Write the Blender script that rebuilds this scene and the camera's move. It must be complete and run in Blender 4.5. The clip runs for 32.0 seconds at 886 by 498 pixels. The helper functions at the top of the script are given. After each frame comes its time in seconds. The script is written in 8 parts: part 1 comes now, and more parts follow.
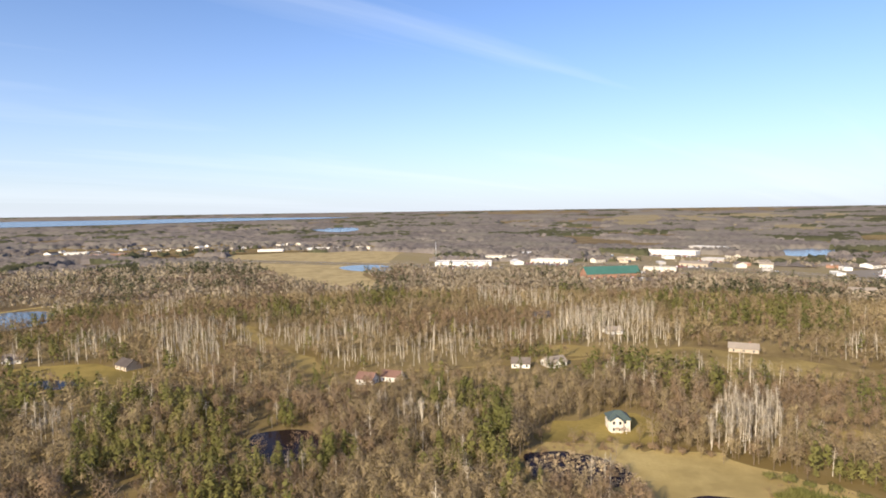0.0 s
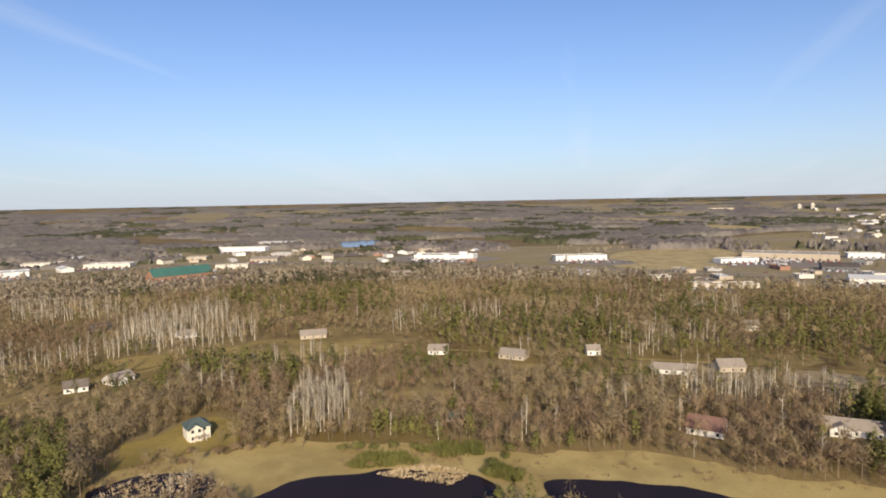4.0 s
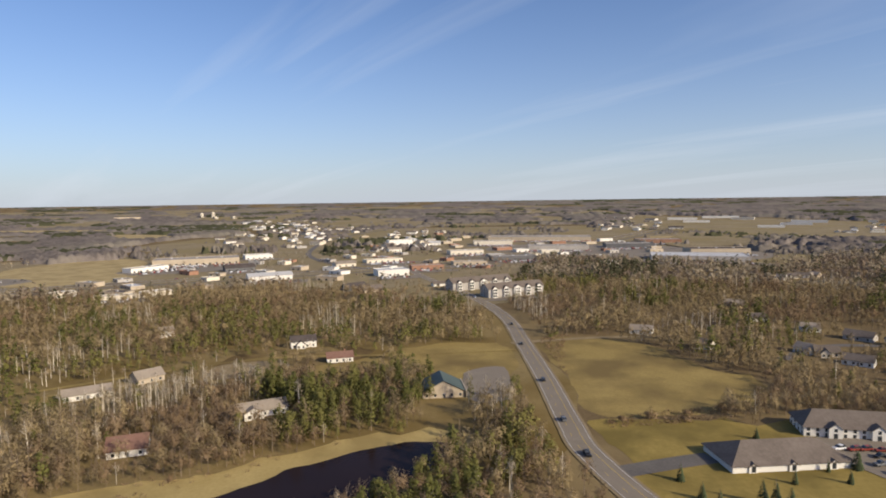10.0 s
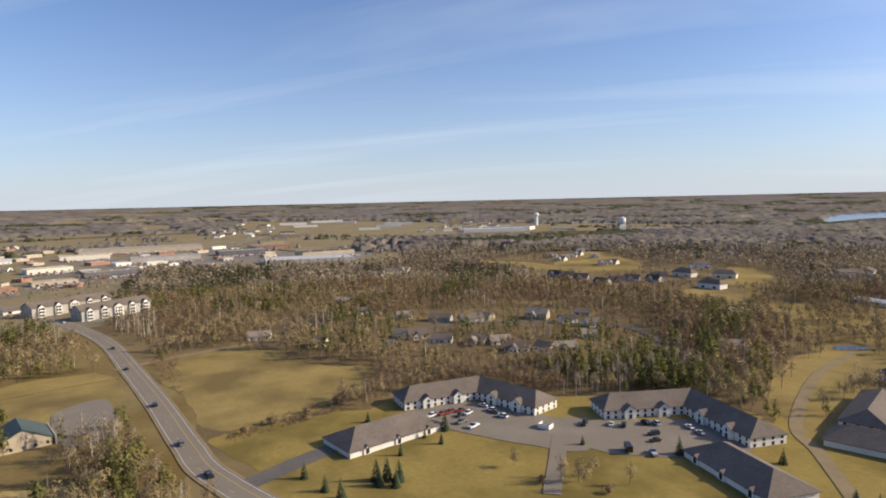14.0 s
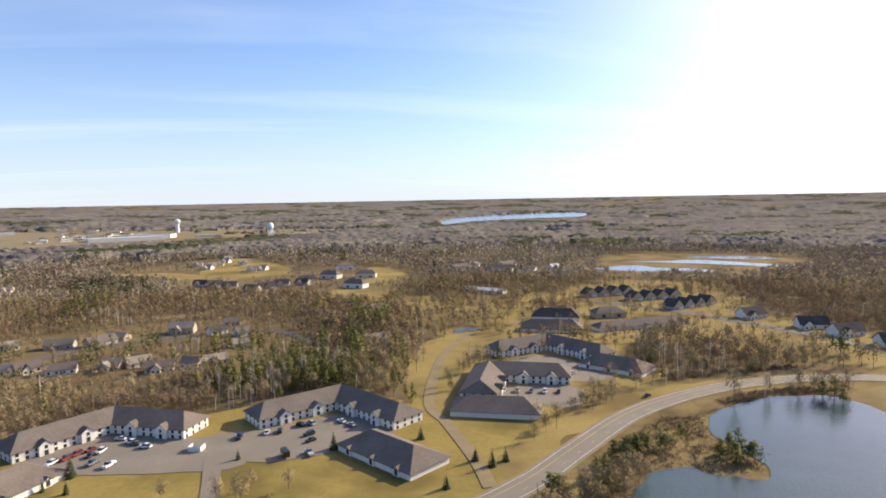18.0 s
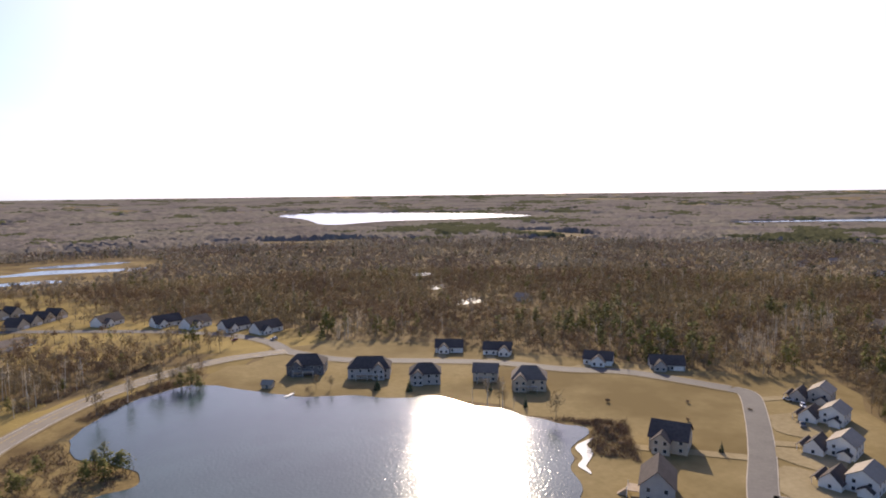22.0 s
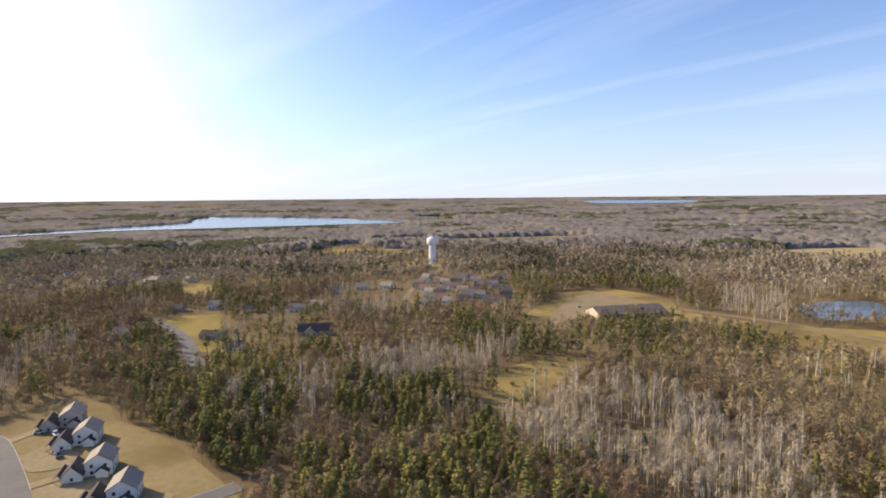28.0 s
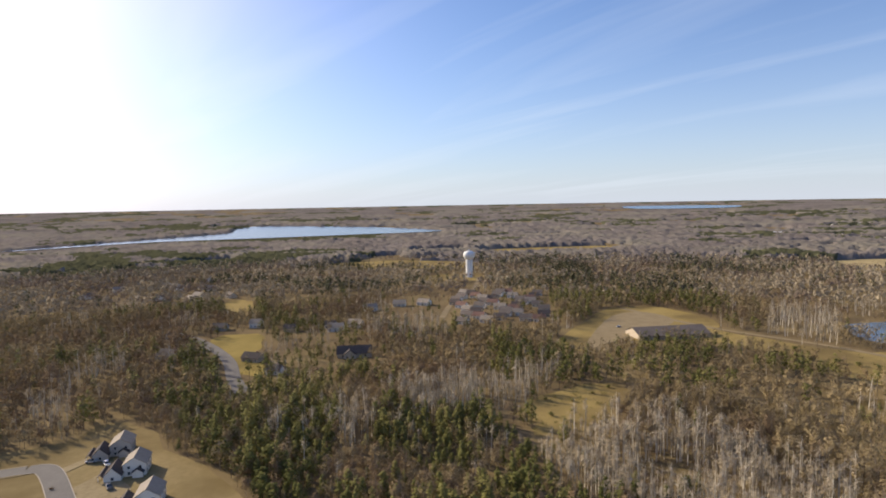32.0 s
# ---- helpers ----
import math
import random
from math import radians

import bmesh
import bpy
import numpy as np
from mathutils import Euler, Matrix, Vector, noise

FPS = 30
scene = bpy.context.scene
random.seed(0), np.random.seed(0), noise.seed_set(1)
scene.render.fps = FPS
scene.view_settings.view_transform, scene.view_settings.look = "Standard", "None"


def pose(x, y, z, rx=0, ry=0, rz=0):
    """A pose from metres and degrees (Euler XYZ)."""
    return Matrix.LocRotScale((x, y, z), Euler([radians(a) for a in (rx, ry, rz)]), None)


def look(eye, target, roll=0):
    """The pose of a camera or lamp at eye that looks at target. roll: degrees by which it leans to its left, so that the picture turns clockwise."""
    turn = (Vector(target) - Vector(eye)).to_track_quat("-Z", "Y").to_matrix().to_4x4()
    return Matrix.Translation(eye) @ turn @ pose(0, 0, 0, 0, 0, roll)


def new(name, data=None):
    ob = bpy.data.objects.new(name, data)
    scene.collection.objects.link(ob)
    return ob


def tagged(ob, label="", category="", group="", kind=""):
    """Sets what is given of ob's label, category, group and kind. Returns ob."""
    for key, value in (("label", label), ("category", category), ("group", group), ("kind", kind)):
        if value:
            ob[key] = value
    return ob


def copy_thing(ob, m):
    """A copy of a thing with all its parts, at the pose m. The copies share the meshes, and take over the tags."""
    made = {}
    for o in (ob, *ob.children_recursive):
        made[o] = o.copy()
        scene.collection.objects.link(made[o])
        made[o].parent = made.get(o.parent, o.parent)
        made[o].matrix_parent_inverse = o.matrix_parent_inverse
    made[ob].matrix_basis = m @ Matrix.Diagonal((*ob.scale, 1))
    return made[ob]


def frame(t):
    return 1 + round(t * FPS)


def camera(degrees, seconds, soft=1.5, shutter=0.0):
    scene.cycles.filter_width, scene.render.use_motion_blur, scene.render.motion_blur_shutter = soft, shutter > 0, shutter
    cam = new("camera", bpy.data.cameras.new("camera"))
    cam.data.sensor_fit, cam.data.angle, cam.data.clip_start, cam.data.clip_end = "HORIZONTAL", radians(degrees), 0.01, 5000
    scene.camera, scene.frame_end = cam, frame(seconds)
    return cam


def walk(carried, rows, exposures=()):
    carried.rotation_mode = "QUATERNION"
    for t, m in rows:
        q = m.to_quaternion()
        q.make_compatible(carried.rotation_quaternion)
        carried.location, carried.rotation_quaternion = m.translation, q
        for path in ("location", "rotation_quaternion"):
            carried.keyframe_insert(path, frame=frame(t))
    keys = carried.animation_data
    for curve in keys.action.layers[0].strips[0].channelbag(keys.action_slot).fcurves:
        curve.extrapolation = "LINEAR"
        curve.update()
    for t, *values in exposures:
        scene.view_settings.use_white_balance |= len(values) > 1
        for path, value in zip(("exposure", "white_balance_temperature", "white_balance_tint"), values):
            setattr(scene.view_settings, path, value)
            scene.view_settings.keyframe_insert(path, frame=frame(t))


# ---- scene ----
cam = camera(71.06, 32.0, soft=1.85)
PATH = (
    (0.0, pose(0.38, -0.41, 96.33, 86.40, 0.82, 0.00)),
    (0.5, pose(0.49, 0.10, 96.55, 86.30, 1.40, -4.11)),
    (1.0, pose(0.53, 0.83, 96.62, 86.11, 1.18, -10.47)),
    (1.5, pose(0.56, 1.70, 96.57, 85.93, 1.12, -19.24)),
    (2.0, pose(0.61, 2.61, 96.43, 85.79, 1.11, -25.35)),
    (2.5, pose(0.72, 3.43, 96.23, 85.69, 1.12, -30.46)),
    (3.0, pose(0.91, 4.06, 96.00, 85.73, 1.05, -33.83)),
    (3.5, pose(1.29, 4.48, 95.76, 85.61, 1.04, -36.13)),
    (5.5, pose(3.28, 6.09, 94.65, 85.64, 0.99, -47.33)),
    (6.0, pose(3.76, 6.52, 94.38, 85.63, 0.88, -51.82)),
    (6.5, pose(4.26, 6.87, 94.17, 85.56, 0.98, -56.15)),
    (7.0, pose(4.84, 7.18, 94.01, 85.56, 0.89, -60.02)),
    (7.5, pose(5.51, 7.51, 93.86, 85.54, 0.94, -64.72)),
    (8.0, pose(6.24, 7.87, 93.73, 85.47, 0.92, -69.90)),
    (8.5, pose(6.98, 8.25, 93.62, 85.51, 0.80, -75.16)),
    (9.0, pose(7.67, 8.58, 93.54, 85.50, 0.69, -80.12)),
    (9.5, pose(8.26, 8.77, 93.48, 85.53, 0.72, -84.93)),
    (10.0, pose(8.75, 8.81, 93.42, 85.55, 0.78, -89.35)),
    (10.5, pose(9.16, 8.75, 93.35, 85.61, 0.85, -93.44)),
    (11.0, pose(9.51, 8.63, 93.27, 85.60, 0.75, -97.60)),
    (11.5, pose(9.82, 8.49, 93.20, 85.66, 0.77, -101.87)),
    (12.0, pose(10.17, 8.28, 93.13, 85.64, 0.84, -106.31)),
    (12.5, pose(10.60, 8.01, 93.07, 85.58, 0.93, -111.34)),
    (13.0, pose(11.09, 7.68, 93.02, 85.57, 0.86, -116.20)),
    (13.5, pose(11.44, 7.43, 93.05, 85.57, 1.11, -120.19)),
    (15.5, pose(12.07, 6.85, 93.38, 85.38, 0.97, -137.12)),
    (16.0, pose(12.30, 6.66, 93.38, 85.40, 0.92, -142.37)),
    (16.5, pose(12.60, 6.37, 93.28, 85.38, 0.90, -147.30)),
    (17.0, pose(12.86, 6.04, 93.13, 85.38, 0.91, -150.69)),
    (17.5, pose(13.06, 5.70, 92.98, 85.38, 0.99, -153.04)),
    (18.0, pose(13.21, 5.36, 92.83, 85.41, 1.03, -155.72)),
    (18.5, pose(13.30, 4.99, 92.70, 85.45, 0.99, -159.15)),
    (19.0, pose(13.35, 4.61, 92.60, 85.44, 0.95, -163.05)),
    (19.5, pose(13.34, 4.19, 92.53, 85.43, 0.98, -168.65)),
    (20.0, pose(13.27, 3.72, 92.50, 85.35, 0.99, -174.88)),
    (20.5, pose(13.16, 3.18, 92.47, 85.24, 0.95, -182.87)),
    (21.0, pose(13.06, 2.60, 92.42, 85.16, 0.85, -192.38)),
    (21.5, pose(12.99, 2.00, 92.34, 85.06, 0.82, -201.58)),
    (22.0, pose(12.94, 1.43, 92.24, 84.97, 0.72, -211.12)),
    (22.5, pose(12.87, 0.90, 92.13, 84.96, 0.58, -221.20)),
    (23.0, pose(12.69, 0.40, 92.00, 84.91, 0.47, -230.93)),
    (23.5, pose(12.35, -0.06, 91.85, 84.85, 0.36, -240.35)),
    (24.0, pose(11.85, -0.50, 91.70, 84.87, 0.39, -248.66)),
    (24.5, pose(11.23, -0.94, 91.56, 84.88, 0.23, -257.38)),
    (25.0, pose(10.56, -1.33, 91.49, 84.87, 0.13, -264.73)),
    (25.5, pose(9.93, -1.62, 91.57, 84.96, 0.17, -269.29)),
    (26.0, pose(9.41, -1.80, 91.92, 85.02, 0.22, -273.59)),
    (26.5, pose(9.15, -1.85, 92.75, 85.05, 0.23, -275.17)),
    (28.5, pose(8.88, -1.85, 97.23, 85.32, 0.63, -274.48)),
    (29.0, pose(8.93, -1.77, 98.51, 85.38, 0.66, -274.01)),
    (29.5, pose(9.02, -1.72, 100.01, 85.47, 0.71, -273.43)),
    (30.0, pose(9.07, -1.78, 101.63, 85.50, 0.81, -272.96)),
    (30.5, pose(9.05, -1.92, 103.28, 85.59, 0.89, -272.53)),
    (31.0, pose(8.94, -2.09, 104.94, 85.62, 0.92, -272.12)),
    (31.5, pose(8.76, -2.25, 106.62, 85.70, 1.00, -271.79)),
    (32.0, pose(8.49, -2.36, 108.32, 85.74, 1.02, -271.46)),
)

walk(cam, PATH, ((0, 0.55, 6500, 11), (1, 0.31, 6500, 11), (3, 0.17, 6500, 11), (6, 0.08, 6500, 11), (9, 0.02, 6500, 11), (11, 0, 6500, 11), (13, 0.12, 6500, 11), (16, 0.42, 6500, 11), (19, 0.68, 6500, 11), (21, 0.6, 6500, 14), (23, 0.34, 6500, 18), (25, 0.56, 6500, 13), (26, 0.62, 6500, 12), (29, 0.54, 6500, 12), (30.5, 0.4, 6500, 12), (32, 0.3, 6500, 12)))

# ---- light: low spring sun from the south-west, thin cirrus ----
SUN_AZ, SUN_EL = 213.5, 25.0          # degrees, clockwise from +y
world = bpy.data.worlds.new("sky")
scene.world = world
world.use_nodes = True


def node(tree, kind, **values):
    n = tree.nodes.new(kind)
    for key, value in values.items():
        if key == "op":
            n.operation = value
        elif key == "blend":
            n.data_type, n.blend_type = 'RGBA', value
        else:
            n.inputs[int(key[1:])].default_value = value
    return n


def build_sky():
    t = world.node_tree
    sky = t.nodes.new("ShaderNodeTexSky")
    sky.sky_type, sky.sun_disc = 'NISHITA', False
    sky.sun_elevation, sky.sun_rotation = radians(SUN_EL), radians(SUN_AZ)
    sky.altitude, sky.air_density, sky.dust_density, sky.ozone_density = 400, 1.0, 0.5, 2.0
    co = t.nodes.new("ShaderNodeTexCoord")
    sep = t.nodes.new("ShaderNodeSeparateXYZ")
    t.links.new(co.outputs["Generated"], sep.inputs[0])
    up = node(t, "ShaderNodeMath", op='MAXIMUM', i1=0.0)
    t.links.new(sep.outputs[2], up.inputs[0])
    lift = node(t, "ShaderNodeMath", op='ADD', i1=0.12)
    t.links.new(up.outputs[0], lift.inputs[0])
    px = node(t, "ShaderNodeMath", op='DIVIDE')
    py = node(t, "ShaderNodeMath", op='DIVIDE')
    for p, k in ((px, 0), (py, 1)):
        t.links.new(sep.outputs[k], p.inputs[0])
        t.links.new(lift.outputs[0], p.inputs[1])
    flat = t.nodes.new("ShaderNodeCombineXYZ")
    t.links.new(px.outputs[0], flat.inputs[0])
    t.links.new(py.outputs[0], flat.inputs[1])
    turn = t.nodes.new("ShaderNodeMapping")
    turn.inputs["Rotation"].default_value = (0, 0, radians(-38))
    turn.inputs["Location"].default_value = (1.3, 0.55, 0)
    t.links.new(flat.outputs[0], turn.inputs[0])
    wide = t.nodes.new("ShaderNodeMapping")
    wide.inputs["Scale"].default_value = (0.16, 1.0, 1.0)
    t.links.new(turn.outputs[0], wide.inputs[0])
    nz = node(t, "ShaderNodeTexNoise", i2=1.1, i3=5.0, i4=0.55)
    nz.inputs["Distortion"].default_value = 0.5
    t.links.new(wide.outputs[0], nz.inputs[0])
    ramp = t.nodes.new("ShaderNodeValToRGB")
    ramp.color_ramp.elements[0].position, ramp.color_ramp.elements[1].position = 0.515, 0.80
    t.links.new(nz.outputs[0], ramp.inputs[0])
    amount = node(t, "ShaderNodeMath", op='MULTIPLY', i1=0.42)
    t.links.new(ramp.outputs[0], amount.inputs[0])
    mix = node(t, "ShaderNodeMix", blend='MIX')
    t.links.new(amount.outputs[0], mix.inputs[0])
    mix.inputs[7].default_value = (7.2, 7.8, 8.6, 1)
    # thin bright veil round the sun and pale haze along the horizon
    sun_dir = (math.sin(radians(SUN_AZ)) * math.cos(radians(SUN_EL)), math.cos(radians(SUN_AZ)) * math.cos(radians(SUN_EL)), math.sin(radians(SUN_EL)))
    dot = t.nodes.new("ShaderNodeVectorMath")
    dot.operation = 'DOT_PRODUCT'
    t.links.new(co.outputs["Generated"], dot.inputs[0])
    dot.inputs[1].default_value = sun_dir
    pos = node(t, "ShaderNodeMath", op='MAXIMUM', i1=0.0)
    t.links.new(dot.outputs["Value"], pos.inputs[0])
    glow = node(t, "ShaderNodeMath", op='POWER', i1=7.0)
    t.links.new(pos.outputs[0], glow.inputs[0])
    veil = node(t, "ShaderNodeMix", blend='ADD')
    veil.inputs[7].default_value = (12.6, 9.0, 8.4, 1)
    t.links.new(glow.outputs[0], veil.inputs[0])
    fall = node(t, "ShaderNodeMath", op='MULTIPLY', i1=-8.0)
    t.links.new(up.outputs[0], fall.inputs[0])
    low = node(t, "ShaderNodeMath", op='EXPONENT')
    t.links.new(fall.outputs[0], low.inputs[0])
    haze = node(t, "ShaderNodeMix", blend='MIX')
    haze.inputs[7].default_value = (5.6, 6.1, 6.8, 1)
    part_of = node(t, "ShaderNodeMath", op='MULTIPLY', i1=0.9)
    t.links.new(low.outputs[0], part_of.inputs[0])
    t.links.new(part_of.outputs[0], haze.inputs[0])
    tint = node(t, "ShaderNodeMix", blend='MULTIPLY', i0=1.0)
    tint.inputs[7].default_value = (0.815, 1.0, 1.315, 1)
    t.links.new(sky.outputs[0], tint.inputs[6])
    t.links.new(tint.outputs[2], haze.inputs[6])
    t.links.new(haze.outputs[2], mix.inputs[6])
    t.links.new(mix.outputs[2], veil.inputs[6])
    bg = t.nodes["Background"]
    bg.inputs[1].default_value = 0.098
    t.links.new(veil.outputs[2], bg.inputs[0])


build_sky()
sun_light = bpy.data.lights.new("sun", 'SUN')
sun_light.energy, sun_light.angle, sun_light.color = 5.0, radians(0.53), (1.0, 0.875, 0.66)
sun = new("sun", sun_light)
sun.matrix_world = look((0, 0, 300), (-math.sin(radians(SUN_AZ)), -math.cos(radians(SUN_AZ)), 300 - math.tan(radians(SUN_EL))))

# ---- materials ----
def surface(name, a, b, rough=0.9, fine=1.5, coarse=0.06, bump=0.0, metal=0.0, spread=(0.35, 0.65), spec=0.3, c=None, isle=0.0, each=0.0, thin=0.0):
    """Two colours mixed by noise at two sizes in the world; c: a third for large patches; isle, each: value drift per loose piece or per object."""
    m = bpy.data.materials.new(name)
    m.use_nodes = True
    t = m.node_tree
    p = t.nodes["Principled BSDF"]
    geo = t.nodes.new("ShaderNodeNewGeometry")
    n1 = node(t, "ShaderNodeTexNoise", i2=fine, i3=4.0, i4=0.6)
    n2 = node(t, "ShaderNodeTexNoise", i2=coarse, i3=3.0, i4=0.55)
    for n in (n1, n2):
        t.links.new(geo.outputs["Position"], n.inputs[0])
    half = node(t, "ShaderNodeMath", op='ADD')
    t.links.new(n1.outputs[0], half.inputs[0])
    t.links.new(n2.outputs[0], half.inputs[1])
    half2 = node(t, "ShaderNodeMath", op='MULTIPLY', i1=0.5)
    t.links.new(half.outputs[0], half2.inputs[0])
    ramp = t.nodes.new("ShaderNodeMapRange")
    ramp.inputs[1].default_value, ramp.inputs[2].default_value = spread
    t.links.new(half2.outputs[0], ramp.inputs[0])
    mix = node(t, "ShaderNodeMix", blend='MIX')
    mix.inputs[6].default_value, mix.inputs[7].default_value = (*a, 1), (*b, 1)
    t.links.new(ramp.outputs[0], mix.inputs[0])
    out = mix.outputs[2]
    if c:
        n3 = node(t, "ShaderNodeTexNoise", i2=coarse * 0.45, i3=4.0, i4=0.6)
        t.links.new(geo.outputs["Position"], n3.inputs[0])
        r3 = t.nodes.new("ShaderNodeMapRange")
        r3.inputs[1].default_value, r3.inputs[2].default_value = 0.45, 0.62
        t.links.new(n3.outputs[0], r3.inputs[0])
        mix3 = node(t, "ShaderNodeMix", blend='MIX')
        t.links.new(r3.outputs[0], mix3.inputs[0])
        t.links.new(out, mix3.inputs[6])
        mix3.inputs[7].default_value = (*c, 1)
        out = mix3.outputs[2]
    for amount, source in ((isle, geo.outputs["Random Per Island"]), (each, None)):
        if amount:
            if source is None:
                source = t.nodes.new("ShaderNodeObjectInfo").outputs["Random"]
            span = t.nodes.new("ShaderNodeMapRange")
            span.inputs[3].default_value, span.inputs[4].default_value = 1 - amount, 1 + amount
            t.links.new(source, span.inputs[0])
            hsv = t.nodes.new("ShaderNodeHueSaturation")
            t.links.new(span.outputs[0], hsv.inputs["Value"])
            t.links.new(out, hsv.inputs["Color"])
            out = hsv.outputs[0]
    t.links.new(out, p.inputs["Base Color"])
    p.inputs["Roughness"].default_value, p.inputs["Metallic"].default_value = rough, metal
    p.inputs["Specular IOR Level"].default_value = spec
    if thin:                             # loose foliage and twigs let some light through
        tr = t.nodes.new("ShaderNodeBsdfTranslucent")
        t.links.new(out, tr.inputs[0])
        both = t.nodes.new("ShaderNodeMixShader")
        both.inputs[0].default_value = thin
        t.links.new(p.outputs[0], both.inputs[1])
        t.links.new(tr.outputs[0], both.inputs[2])
        t.links.new(both.outputs[0], t.nodes["Material Output"].inputs[0])
    if bump:
        bp = t.nodes.new("ShaderNodeBump")
        bp.inputs["Strength"].default_value, bp.inputs["Distance"].default_value = 0.7, bump
        t.links.new(n1.outputs[0], bp.inputs["Height"])
        t.links.new(bp.outputs[0], p.inputs["Normal"])
    return m


def water_material(name, tint, rough, ripple, scale, ior=1.333):
    m = bpy.data.materials.new(name)
    m.use_nodes = True
    t = m.node_tree
    p = t.nodes["Principled BSDF"]
    geo = t.nodes.new("ShaderNodeNewGeometry")
    n = node(t, "ShaderNodeTexNoise", i2=scale, i3=3.0, i4=0.6)
    big = node(t, "ShaderNodeTexNoise", i2=0.03, i3=3.0, i4=0.5)
    for q in (n, big):
        t.links.new(geo.outputs["Position"], q.inputs[0])
    mix = node(t, "ShaderNodeMix", blend='MIX')
    mix.inputs[6].default_value = (*[v * 0.7 for v in tint], 1)
    mix.inputs[7].default_value = (*[v * 1.35 for v in tint], 1)
    t.links.new(big.outputs[0], mix.inputs[0])
    t.links.new(mix.outputs[2], p.inputs["Base Color"])
    p.inputs["Roughness"].default_value, p.inputs["IOR"].default_value = rough, ior
    bp = t.nodes.new("ShaderNodeBump")
    bp.inputs["Strength"].default_value, bp.inputs["Distance"].default_value = ripple, 0.3
    t.links.new(n.outputs[0], bp.inputs["Height"])
    t.links.new(bp.outputs[0], p.inputs["Normal"])
    return m


def glass_material():
    m = surface("window_glass", (0.02, 0.025, 0.03), (0.05, 0.055, 0.06), rough=0.08, spec=0.6, fine=0.8, coarse=0.3)
    return m


